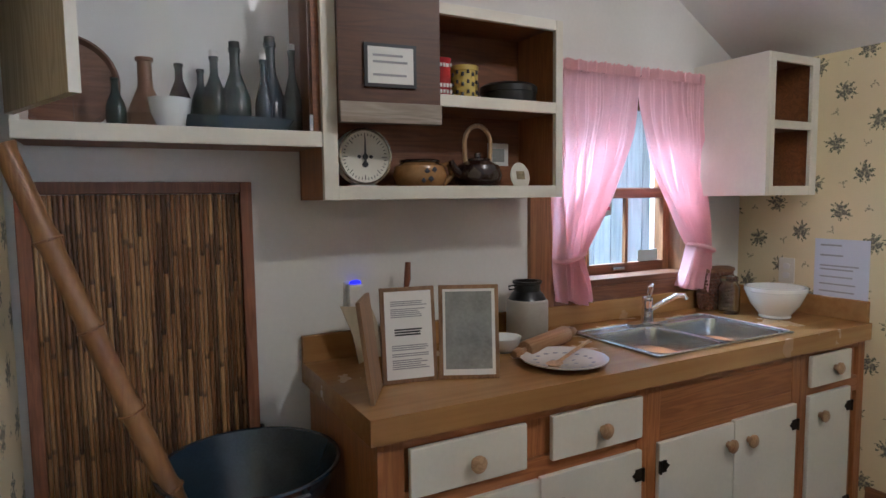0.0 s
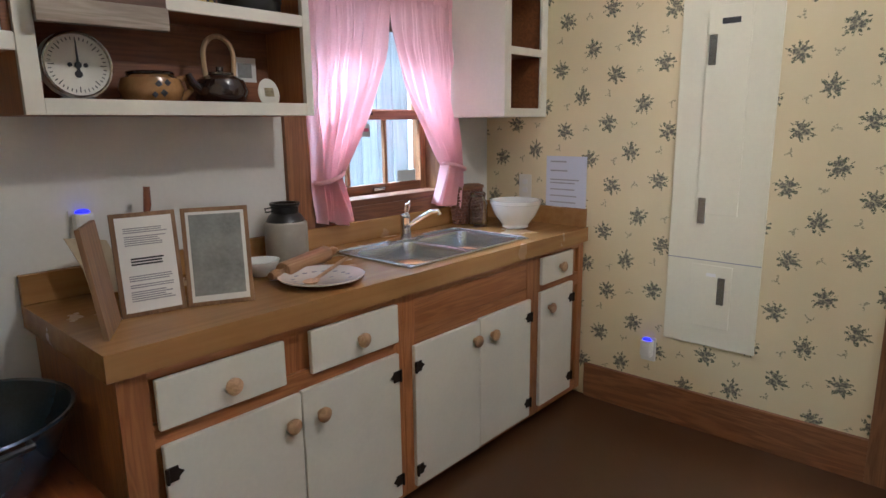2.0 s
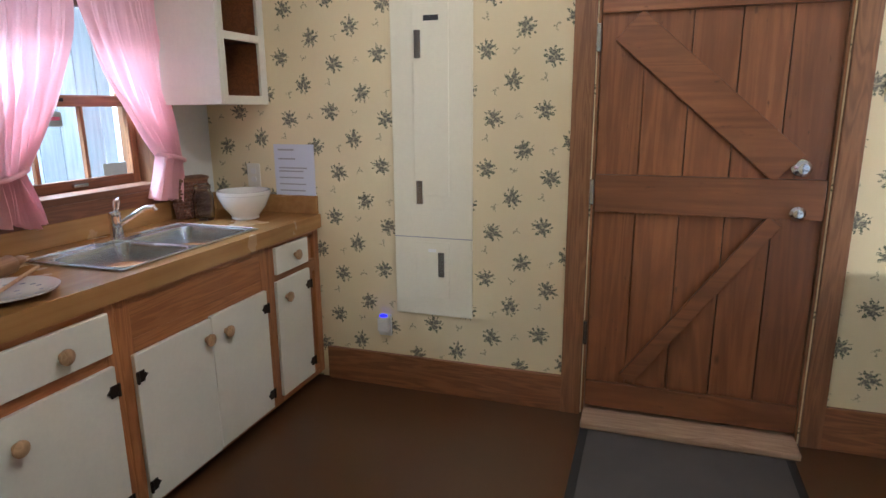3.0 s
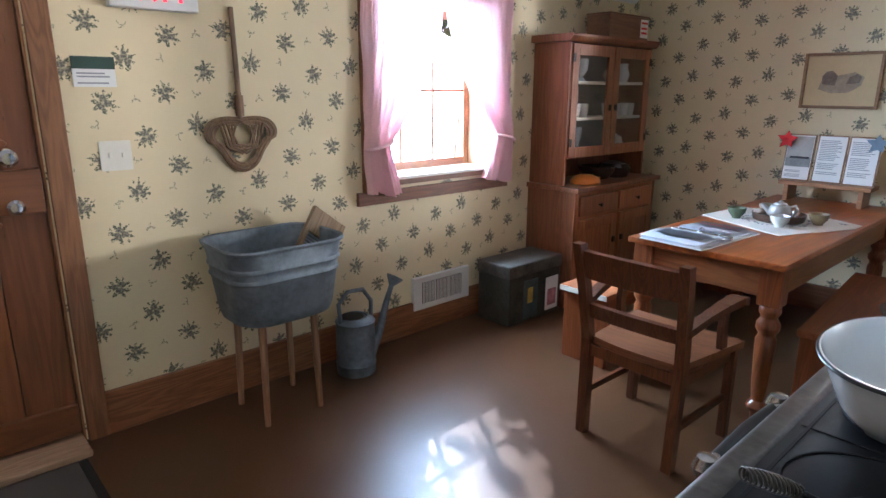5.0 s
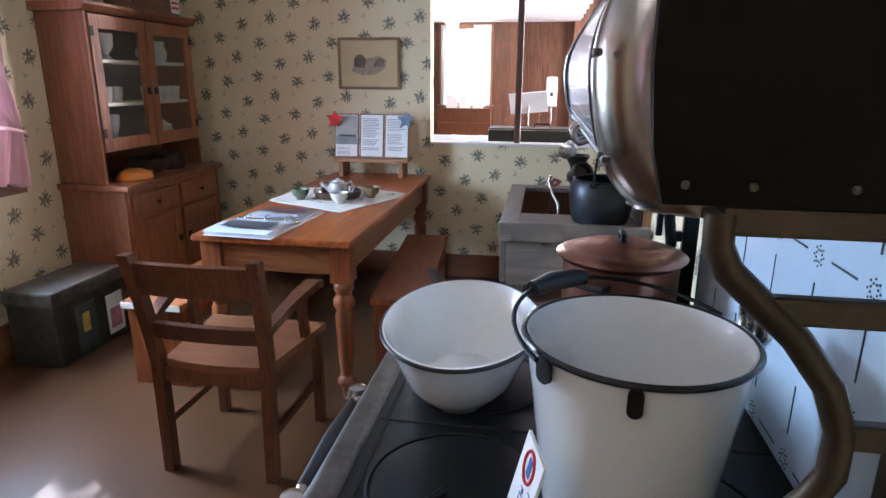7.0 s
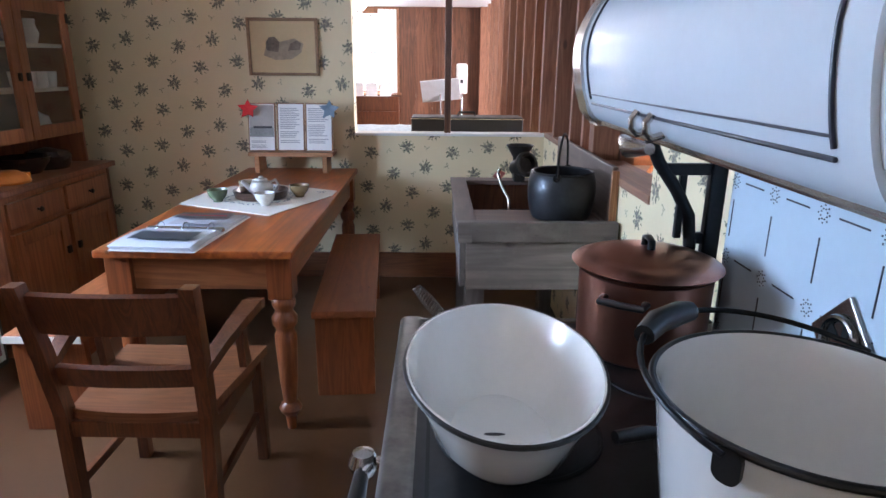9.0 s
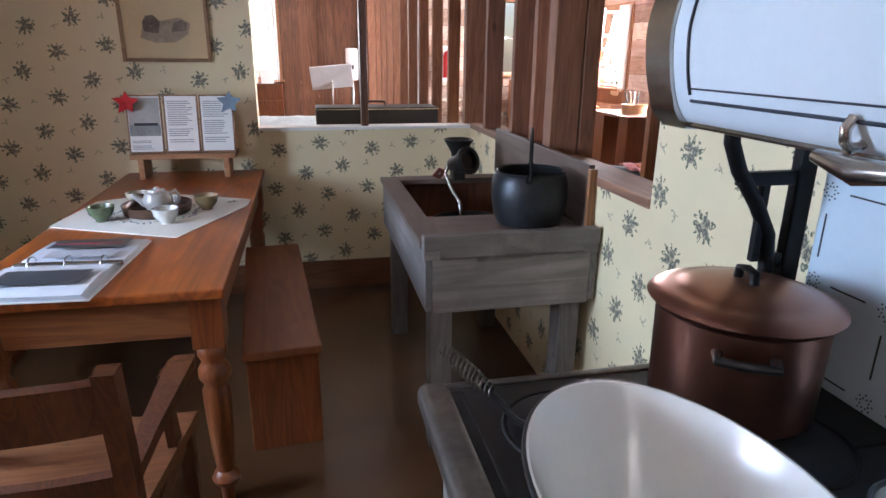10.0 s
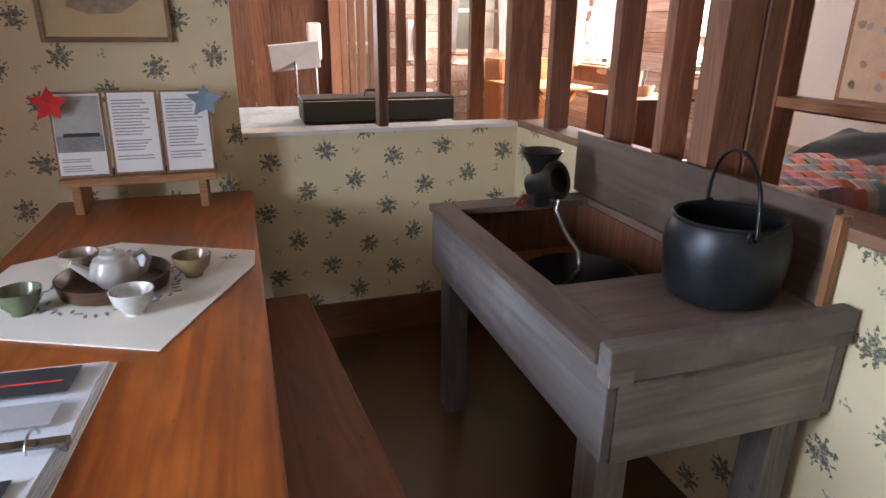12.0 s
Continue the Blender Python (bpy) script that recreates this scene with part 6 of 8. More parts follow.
bx = thing("wooden_box", 3.22, -5.72, 1.746, "brown wooden box with a red and white paper label", "box", -90)
BOXW = wood("box_board", (0.11, 0.048, 0.022), (0.24, 0.12, 0.06), 0, 0.5)
part("body", slab((-0.24, -0.09, 0), (0.24, 0.09, 0.15)), BOXW, bx, bevel=0.003)
part("lid", slab((-0.244, -0.094, 0.1505), (0.244, 0.094, 0.162)), BOXW, bx, bevel=0.002)
lb = part("label_sheet", slab((0.14, -0.0915, 0.02), (0.235, -0.0905, 0.14)), PAPERWHITE, bx, "paper label with red bars")
for z_ in (0.045, 0.075, 0.11):
    part("bar", slab((0.15, -0.0925, z_), (0.225, -0.0916, z_ + 0.014)), RED, lb)

# ---- table, chair, benches ----
table = thing("dining_table", 1.88, -5.29, 0.0, "waxed reddish pine farmhouse table with turned legs", "table")
TL, TW = 0.92, 0.345
part("tabletop", slab((-TW, -TL, 0.718), (TW, TL, 0.746)), TABLEWOOD, table, bevel=0.006)
AP = wood("table_apron", (0.16, 0.052, 0.018), (0.33, 0.13, 0.048), 0, 0.35, 5.0, 0.12, coat=0.2)
APY = wood("table_apron_long", (0.16, 0.052, 0.018), (0.33, 0.13, 0.048), 1, 0.35, 5.0, 0.12, coat=0.2)
for y in (-TL + 0.06, TL - 0.085):
    part("apron", slab((-TW + 0.105, y, 0.585), (TW - 0.105, y + 0.024, 0.7175)), AP, table, bevel=0.003)
for x in (-TW + 0.035, TW - 0.06):
    part("apron", slab((x, -TL + 0.13, 0.585), (x + 0.024, TL - 0.13, 0.7175)), APY, table, bevel=0.003)
LEG = [(0, 0.0), (0.018, 0.0), (0.022, 0.05), (0.024, 0.06), (0.038, 0.075), (0.044, 0.09), (0.036, 0.108), (0.026, 0.118), (0.027, 0.13), (0.034, 0.2), (0.041, 0.36), (0.041, 0.40), (0.034, 0.415), (0.034, 0.425), (0.046, 0.445), (0.047, 0.47), (0.034, 0.492), (0.033, 0.5), (0.043, 0.52), (0.043, 0.54), (0.035, 0.552), (0, 0.553)]
for sx in (-1, 1):
    for sy in (-1, 1):
        lx, ly = sx * (TW - 0.06), sy * (TL - 0.085)
        lg = part("leg", slab((lx - 0.045, ly - 0.045, 0.552), (lx + 0.045, ly + 0.045, 0.7178)), TABLELEG, table, "square topped turned leg", bevel=0.004)
        part("turning", lathe(LEG, 28, None, (lx, ly, 0)), TABLELEG, lg, smooth=True)


def bench(x0, x1, y0, y1, top, label):
    b = thing("bench", (x0 + x1) / 2, (y0 + y1) / 2, 0.0, label, "bench", group="plank benches")
    w, l = (x1 - x0) / 2, (y1 - y0) / 2
    part("seat", slab((-w, -l, top - 0.032), (w, l, top)), BENCHWOOD, b, bevel=0.006)
    for s_ in (-1, 1):
        part("end_board", slab((-w + 0.01, s_ * (l - 0.045) - 0.016, 0.0), (w - 0.01, s_ * (l - 0.045) + 0.016, top - 0.0325)), TABLELEG, b, bevel=0.004)
    part("stretcher", slab((w - 0.04, -l + 0.07, top - 0.11), (w - 0.016, l - 0.07, top - 0.033)), BENCHWOOD, b, bevel=0.003)
    part("stretcher", slab((-w + 0.016, -l + 0.07, top - 0.11), (-w + 0.04, l - 0.07, top - 0.033)), BENCHWOOD, b, bevel=0.003)
    return b


near_bench = bench(1.325, 1.59, -5.90, -4.67, 0.40, "long reddish plank bench along the table")
near_bench.matrix_world = pose(1.458, -5.285, 0.0, 0, 0, 4.3)
far_bench = bench(2.33, 2.62, -6.2, -4.40, 0.41, "plank bench with a worn pale end by the hutch")
part("painted_edge", slab((-0.143, 0.9005, 0.381), (0.143, 0.904, 0.408)), CREAM, far_bench, "worn white painted end edge")

chair = thing("armchair", 1.87, -4.06, 0.0, "dark oak armchair with a pale worn wooden seat", "chair", -1)
# local: the back stands at +y, the seat looks to -y
for sx in (-1, 1):
    pts = [(sx * 0.197, 0.205, 0.0), (sx * 0.2, 0.20, 0.25), (sx * 0.203, 0.195, 0.42), (sx * 0.212, 0.225, 0.62), (sx * 0.222, 0.27, 0.83)]
    bm = bmesh.new()
    rings = [[(p[0] + dx * 0.019, p[1] + dy * 0.022, p[2]) for dx, dy in ((-1, -1), (1, -1), (1, 1), (-1, 1))] for p in pts]
    loft(rings, bm)
    part("back_leg", bm, CHAIRWOOD, chair, bevel=0.004)
    part("front_leg", slab((sx * 0.215 - 0.019, -0.225, 0.0), (sx * 0.215 + 0.019, -0.187, 0.395)), CHAIRWOOD, chair, bevel=0.004)
    part("arm_post", prism([(-0.03, 0), (0.02, 0), (0.035, 0.12), (0.02, 0.225), (-0.02, 0.225), (-0.005, 0.12)], 0.024, None, Matrix.Translation((sx * 0.238 + (0.012 if sx < 0 else -0.012) - (0 if sx > 0 else 0.0), -0.10, 0.40)) @ Matrix.Rotation(radians(90), 4, "Z") @ Matrix.Rotation(radians(90), 4, "X")), CHAIRWOOD, chair, bevel=0.003)
    arm = [(sx * 0.212, 0.225, 0.565), (sx * 0.228, 0.12, 0.60), (sx * 0.245, 0.0, 0.628), (sx * 0.252, -0.10, 0.637), (sx * 0.25, -0.16, 0.622)]
    rings = []
    for i, p in enumerate(arm):
        ww = (0.016, 0.02, 0.026, 0.03, 0.024)[i]
        rings.append([(p[0] + dx * ww, p[1], p[2] + dz * 0.015) for dx, dz in ((-1, -1), (1, -1), (1, 1), (-1, 1))])
    bm = loft(rings)
    bm.faces.new(bm.verts[:4])
    part("arm", bm, CHAIRWOOD, chair, bevel=0.005)
    part("side_stretcher", slab((sx * 0.206 - 0.009, -0.187, 0.165), (sx * 0.206 + 0.009, 0.185, 0.195)), CHAIRWOOD, chair, bevel=0.003)
    part("side_rail", slab((sx * 0.206 - 0.011, -0.187, 0.345), (sx * 0.206 + 0.011, 0.18, 0.398)), CHAIRWOOD, chair, bevel=0.003)
part("front_rail", slab((-0.197, -0.217, 0.345), (0.197, -0.195, 0.398)), CHAIRWOOD, chair, bevel=0.003)
part("back_rail", slab((-0.185, 0.185, 0.35), (0.185, 0.207, 0.40)), CHAIRWOOD, chair, bevel=0.003)
rows = []
for j in range(13):
    v = j / 12
    y = -0.235 + 0.42 * v
    hw = 0.245 - 0.05 * v
    rows.append([(hw * (2 * u / 14 - 1), y + 0.02 * (1 - (2 * u / 14 - 1) ** 2) * (1 if v > 0.9 else 0), 0.428 - 0.012 * math.cos(1.57 * (2 * u / 14 - 1)) * math.sin(3.14 * v) ** 0.7) for u in range(15)])
bm = sheet(rows, None, 0.028)
part("seat", bm, CHAIRSEAT, chair, "pale worn dished seat", smooth=True)


def slat_back(z0, z1, y0, bow, name):
    rows = []
    for z_ in (z0, z1):
        rows.append([(x_ / 10 * 0.2 * (1 + 0.06 * (z_ > 0.7)), y0 + (z_ - z0) * 0.22 + bow * (1 - (x_ / 10) ** 2), z_ + 0.008 * (1 - (x_ / 10) ** 2)) for x_ in range(-10, 11)])
    return part(name, sheet(rows, None, 0.02), CHAIRWOOD, chair, smooth=True)


slat_back(0.685, 0.80, 0.24, 0.035, "crest_rail")
slat_back(0.515, 0.575, 0.205, 0.03, "back_slat")

# on the table
TT = 0.7465
cloth = thing("table_runner", 1.88, -5.22, TT, "white embroidered linen cloth laid cornerwise", "tablecloth")
outl = [(0.345, 0.10), (0.30, -0.30), (0.05, -0.42), (-0.332, -0.235), (-0.328, -0.12), (-0.13, 0.32)]
part("linen", prism(outl, 0.003), WHITECLOTH, cloth)
EMB = plain("grey_embroidery", (0.2, 0.22, 0.24), 0.9)
bm = bmesh.new()
rnd = random.Random(5)
for k in range(46):
    a = k / 46 * 2 * math.pi
    r = 0.155 + rnd.uniform(-0.014, 0.014)
    slab((-0.009, -0.0035, 0.0031), (0.009, 0.0035, 0.0042), bm, Matrix.Translation((r * math.cos(a) + 0.01, r * math.sin(a) - 0.05, 0)) @ Matrix.Rotation(a + rnd.random() * 2, 4, "Z"))
for cx, cy in ((-0.26, -0.2), (-0.04, 0.0), (0.02, -0.32)):
    for k in range(5):
        slab((0.004, -0.002, 0.0031), (0.022, 0.002, 0.0042), bm, Matrix.Translation((cx, cy, 0)) @ Matrix.Rotation(k * 1.1, 4, "Z"))
part("embroidery", bm, EMB, cloth)
tr = thing("lacquer_tray", 1.885, -5.27, TT + 0.0035, "round dark lacquered tray under the teapot", "tray")
part("dish", lathe([(0, 0.004), (0.11, 0), (0.122, 0.006), (0.13, 0.04), (0.125, 0.041), (0.115, 0.012), (0, 0.010)], 40), wood("tray_lacquer", (0.035, 0.017, 0.010), (0.10, 0.05, 0.03), 0, 0.3), tr, smooth=True)
STONE = plain("speckled_grey_glaze", (0.40, 0.38, 0.35), 0.3, 0, 0.2, 12, 0.03, 200, coat=0.3)
po = thing("stoneware_teapot", 1.88, -5.265, TT + 0.014, "round speckled grey teapot on the tray", "teapot", 195)
po.scale = (0.8, 0.8, 0.9)
part("body", lathe([(0, 0.003), (0.045, 0), (0.068, 0.03), (0.07, 0.052), (0.055, 0.078), (0.034, 0.086)], 32), STONE, po, smooth=True)
part("lid", lathe([(0.038, 0.085), (0.036, 0.093), (0.014, 0.098), (0.012, 0.106), (0, 0.109)], 26), STONE, po, smooth=True)
part("spout", tube([(-0.055, 0, 0.035), (-0.09, 0, 0.062), (-0.112, 0, 0.082)], 0.01, 12, radii=[0.02, 0.012, 0.009]), STONE, po, smooth=True)
part("handle", tube([(0.055, 0, 0.072), (0.085, 0, 0.085), (0.1, 0, 0.06), (0.085, 0, 0.03), (0.06, 0, 0.022)], 0.008, 10), STONE, po, smooth=True)
CUP = [(0, 0.004), (0.022, 0.0), (0.022, 0.006), (0.042, 0.03), (0.048, 0.058), (0.045, 0.058), (0.038, 0.03), (0.015, 0.01), (0, 0.009)]
for x, y, col, lab in ((2.06, -5.17, (0.10, 0.13, 0.07), "green glazed tea bowl on the cloth"), (1.82, -5.10, (0.58, 0.57, 0.54), "pale grey glazed tea bowl on the cloth"), (1.705, -5.30, (0.22, 0.155, 0.075), "ochre brown glazed tea bowl on the cloth"), (1.985, -5.40, (0.28, 0.23, 0.17), "brown glazed tea bowl behind the teapot")):
    c_ = thing("tea_bowl", x, y, TT + 0.0035, lab, "tea bowl", group="tea bowls round the teapot")
    part("body", lathe(CUP, 28), plain("glaze_" + lab.split()[0], col, 0.25, 0, 0.25, 30, 0.03, 160, coat=0.4), c_, smooth=True)
bnd = thing("ring_binder", 1.993, -4.63, TT, "open ring binder with photo pages in plastic sleeves", "binder", -4)
bnd.scale = (0.9, 1.06, 1)
SLEEVE = plain("sleeve", (0.70, 0.74, 0.80), 0.12, 0, 0.04, bump=0.02, coat=0.6)
part("cover", slab((-0.17, -0.24, 0.0), (0.17, 0.26, 0.004)), WHITEPLASTIC, bnd, bevel=0.001)
for i, (a, b, n_) in enumerate(((-0.235, 0.0, 3), (0.02, 0.255, 5))):
    for k in range(n_):
        o = 0.004 * k
        rows = [[(-0.165 + o + 0.325 * u / 6, a + (b - a) * v / 6, 0.0045 + 0.003 * k + 0.008 * math.sin(3.14 * (v / 6)) * (0.5 + 0.5 * i)) for u in range(7)] for v in range(7)]
        part("page", sheet(rows, None, 0.0015), SLEEVE, bnd, smooth=True)
PHOTO = plain("dark_photo", (0.05, 0.055, 0.065), 0.35, 0, 0.5, 9, 0.0, 40)
part("photo", slab((-0.12, -0.205, 0.0245), (0.13, -0.12, 0.0252)), PHOTO, bnd, "dark landscape photograph")
part("photo", slab((-0.12, 0.10, 0.0305), (0.13, 0.2, 0.0312)), PHOTO, bnd, "dark landscape photograph")
part("red_line", slab((-0.1, -0.16, 0.0253), (0.12, -0.155, 0.0257)), RED, bnd)
part("caption", slab((-0.12, -0.095, 0.0235), (0.1, -0.03, 0.024)), GREYINK, bnd)
part("spine", slab((-0.165, -0.002, 0.0045), (0.165, 0.022, 0.022)), STEEL, bnd, bevel=0.004)
for x in (-0.11, 0.0, 0.11):
    part("ring", tube([(x, 0.01 + 0.026 * math.cos(a), 0.02 + 0.02 * math.sin(a)) for a in [k * math.pi / 8 for k in range(9)]], 0.0025, 6), STEEL, bnd, smooth=True)
ds = thing("display_stand", 1.905, -6.07, TT, "small wooden stand holding three printed pages", "display stand")
STW = wood("stand_wood", (0.26, 0.11, 0.045), (0.44, 0.22, 0.1), 0, 0.45)
part("shelf", slab((-0.25, -0.10, 0.10), (0.25, 0.08, 0.125)), STW, ds, bevel=0.003)
for x in (-0.215, 0.19):
    part("foot", slab((x, -0.09, 0.0), (x + 0.028, 0.07, 0.0995)), STW, ds, bevel=0.003)
for i in range(3):
    x0 = -0.252 + i * 0.17
    bd_ = part("page_board", slab((0, 0, 0), (0.163, 0.01, 0.285)), BACKB, ds, bevel=0.002)
    bd_.matrix_local = Matrix.Translation((x0, 0.03 + 0.012 * abs(i - 1), 0.126)) @ Matrix.Rotation(radians(9), 4, "X")
    sh = part("page", slab((0.008, 0.0105, 0.008), (0.155, 0.0115, 0.277)), PAPERWHITE, bd_)
    if i == 2:
        part("photo", slab((0.01, 0.0117, 0.085), (0.153, 0.0123, 0.14)), PAPERGREY, sh)
        part("photo", slab((0.01, 0.0117, 0.14), (0.153, 0.0123, 0.27)), plain("pale_photo", (0.42, 0.40, 0.37), 0.6, var=0.2, scale=6), sh)
        part("photo", slab((0.02, 0.0125, 0.135), (0.13, 0.0129, 0.148)), INK, sh)
        rr = (0.02, 0.075, 7)
    else:
        rr = (0.05, 0.26, 20)
    bm = bmesh.new()
    rnd = random.Random(i + 3)
    st = (rr[1] - rr[0]) / rr[2]
    for k in range(rr[2]):
        if rnd.random() < 0.15:
            continue
        slab((0.145 - 0.12 * (1 - 0.3 * rnd.random()), 0.0117, rr[0] + k * st), (0.145, 0.0122, rr[0] + (k + 0.42) * st), bm)
    part("print", bm, GREYINK, sh)
for x, mt, nm, lab in ((0.235, RED, "red_felt_flower", "red felt flower on the corner of a page"), (-0.24, SLATECLOTH, "blue_felt_flower", "slate blue felt flower on the corner of a page")):
    bm = bmesh.new()
    for k in range(5):
        a = k * 1.2566 + 0.3
        prism([(0.0, -0.016), (0.022, -0.02), (0.064 - 0.008 * (k % 2), 0.004), (0.02, 0.02), (0.0, 0.016)], 0.004, bm, Matrix.Translation((x, 0.052 + 0.001 * k, 0.375)) @ Matrix.Rotation(radians(90), 4, "X") @ Matrix.Rotation(a, 4, "Z") @ Matrix.Rotation(radians(14), 4, "Y"))
    part(nm, bm, mt, ds, lab)

pic = thing("framed_picture", 1.975, S + 0.001, 1.475, "sepia sketch of a mill in a thin wooden frame", "picture", 180)
FW, FH = 0.215, 0.168
FRW = wood("picture_frame", (0.16, 0.085, 0.035), (0.30, 0.17, 0.08), 0, 0.4)
for lo, hi in (((-FW, -FH), (-FW + 0.018, FH)), ((FW - 0.018, -FH), (FW, FH)), ((-FW + 0.018, FH - 0.018), (FW - 0.018, FH)), ((-FW + 0.018, -FH), (FW - 0.018, -FH + 0.018))):
    part("frame", slab((lo[0], -0.022, lo[1]), (hi[0], 0, hi[1])), FRW, pic, bevel=0.003)
part("mount", slab((-FW + 0.018, -0.010, -FH + 0.018), (FW - 0.018, -0.001, FH - 0.018)), plain("tan_mount", (0.56, 0.42, 0.23), 0.7, var=0.08), pic)
SEP = plain("sepia_wash", (0.17, 0.125, 0.09), 0.8, var=0.6, scale=18, fine=70)
SEP2 = plain("pale_sepia_wash", (0.33, 0.26, 0.18), 0.8, var=0.4, scale=12, fine=50)
part("sketch", prism([(-0.12, -0.05), (-0.05, -0.075), (0.05, -0.07), (0.11, -0.03), (0.125, 0.02), (0.07, 0.05), (-0.02, 0.03), (-0.1, 0.02)], 0.0008, None, Matrix.Translation((0, -0.0102, 0)) @ Matrix.Rotation(radians(90), 4, "X")), SEP2, pic)
part("sketch", prism([(-0.10, -0.02), (-0.03, -0.03), (-0.02, 0.03), (-0.05, 0.06), (-0.085, 0.055), (-0.105, 0.025)], 0.0008, None, Matrix.Translation((0, -0.0112, 0)) @ Matrix.Rotation(radians(90), 4, "X")), SEP, pic)
part("sketch", prism([(0.03, -0.02), (0.1, -0.015), (0.11, 0.02), (0.085, 0.04), (0.045, 0.02)], 0.0008, None, Matrix.Translation((0, -0.0112, 0)) @ Matrix.Rotation(radians(90), 4, "X")), SEP, pic)

# ---- cook stove ----
X0, X1, Y0, Y1, ST = W + 0.03, 1.115, -3.69, -2.60, 0.79
stove = thing("cook_stove", X0, Y1, 0.0, "black iron and white enamel wood cook stove with warming closet", "stove")
SWD, SLN = X1 - X0, Y1 - Y0


def sb_(name, lo, hi, mt, parent=None, label="", bevel=0.004):
    """A block given by its distances: x from the wall side, y from the north end southwards."""
    return part(name, slab((lo[0], -hi[1], lo[2]), (hi[0], -lo[1], hi[2])), mt, parent or stove, label, bevel=bevel)


sb_("body", (0.0, 0.03, 0.17), (SWD - 0.05, SLN - 0.03, 0.74), ENAMELBLUE, None, "pale enamel body", 0.012)
for a in (0.05, SLN - 0.12):
    for x in (0.03, SWD - 0.14):
        sb_("leg", (x, a, 0.0), (x + 0.06, a + 0.07, 0.17), IRON, None, "", 0.015)
top = sb_("cooktop", (0.0, 0.02, 0.74), (SWD - 0.045, SLN - 0.02, ST), IRON, None, "black cast iron cooktop", 0.006)
part("front_rim", prism(rounded(0.06, 0.05, 0.018), SLN, None, Matrix.Translation((SWD - 0.028, 0, ST - 0.02)) @ Matrix.Rotation(radians(90), 4, "X")), IRONWORN, stove, "worn bright iron edge", smooth=True)
for a in (0.0, SLN - 0.02):
    sb_("end_rim", (0.0, a, ST - 0.045), (SWD - 0.03, a + 0.0195, ST + 0.004), IRONWORN, None, "", 0.006)
GROOVE = plain("iron_groove", (0.006, 0.006, 0.006), 0.8, 0.2)
for x, y, r in ((0.52, 0.28, 0.135), (0.20, 0.28, 0.11), (0.52, 0.62, 0.135), (0.20, 0.55, 0.11), (0.52, 0.92, 0.11), (0.22, 0.82, 0.11)):
    lid = part("stove_lid", lathe([(0, 0.004), (r - 0.012, 0.004), (r - 0.006, 0.002)], 40, None, (x, -y, ST)), IRON, top, smooth=True)
    part("ring_groove", tube([(x + r * math.cos(a), -y + r * math.sin(a), ST + 0.001) for a in [k * math.pi / 20 for k in range(40)]], 0.003, 6, closed=True), GROOVE, lid)
for y in (0.44, 0.78):
    sb_("joint", (0.0, y, ST - 0.001), (SWD - 0.06, y + 0.005, ST + 0.0012), GROOVE, top, "", 0)
sb_("joint", (SWD - 0.075, 0.03, ST - 0.001), (SWD - 0.069, SLN - 0.03, ST + 0.0012), GROOVE, top, "", 0)
# towel rail on the front
part("rail_grip", tube([(SWD + 0.035, -0.30, 0.735), (SWD + 0.0354, -0.45, 0.735), (SWD + 0.035, -0.58, 0.735)], 0.014, 14, radii=[0.012, 0.017, 0.012]), BLACKENAMEL, stove, "black rail grip", smooth=True)
for y in (-0.26, -0.61):
    part("rail_post", tube([(SWD - 0.01, y, 0.735), (SWD + 0.022, y, 0.735), (SWD + 0.035, y + (0.04 if y > -0.4 else -0.04) * -1, 0.735)], 0.012, 12), NICKEL, stove, smooth=True)
    part("rail_ball", lathe([(0, -0.026), (0.018, -0.02), (0.026, 0), (0.018, 0.02), (0, 0.026)], 18, None, (SWD + 0.035, y, 0.735)), NICKEL, stove, smooth=True)
for a, b in ((0.08, 0.5), (0.55, 1.02)):
    dd = sb_("oven_door", (SWD - 0.0495, a, 0.25), (SWD - 0.03, b, 0.66), ENAMEL, None, "white enamel oven door", 0.01)
    sb_("door_handle", (SWD - 0.0295, a + 0.05, 0.60), (SWD + 0.01, a + 0.16, 0.62), NICKEL, dd, "", 0.006)

# enamel splash back, laid out in tile lines; blue skylight painted into its colour
back = sb_("splash_back", (0.0, 0.015, ST), (0.022, SLN - 0.06, 1.30), plain("sky_tinted_enamel", (0.62, 0.75, 0.84), 0.22, var=0.04, scale=3, bump=0.0, coat=0.5), None, "pale enamel splash back with inked tile lines")
NAVY = plain("navy_line", (0.02, 0.024, 0.04), 0.4, bump=0)
for i in range(7):
    y = 0.10 + i * 0.152
    for j in range(3):
        z = ST + 0.02 + j * 0.165
        sb_("tile_line", (0.0222, y - 0.0015, z + 0.045), (0.0232, y + 0.0015, min(z + 0.125, 1.295)), NAVY, back, "", 0)
        if i < 6:
            sb_("tile_line", (0.0222, y + 0.04, z + 0.0835 - 0.0835), (0.0232, y + 0.112, z + 0.003), NAVY, back, "", 0)
        bm = bmesh.new()
        for k in range(16):
            a = k * 0.3927
            r = 0.009 if k % 2 else 0.015
            slab((0.0222, -y + r * math.cos(a) - 0.0013, z + r * math.sin(a) - 0.0013), (0.0232, -y + r * math.cos(a) + 0.0013, z + r * math.sin(a) + 0.0013), bm)
        part("star", bm, NAVY, back)
dm = part("damper", slab((0.023, -0.055, -0.055), (0.03, 0.055, 0.055)), NICKEL, stove, "nickel draught plate turned on its corner", bevel=0.003)
dm.matrix_local = Matrix.Translation((0, -0.60, ST + 0.17)) @ Matrix.Rotation(radians(45), 4, "X")
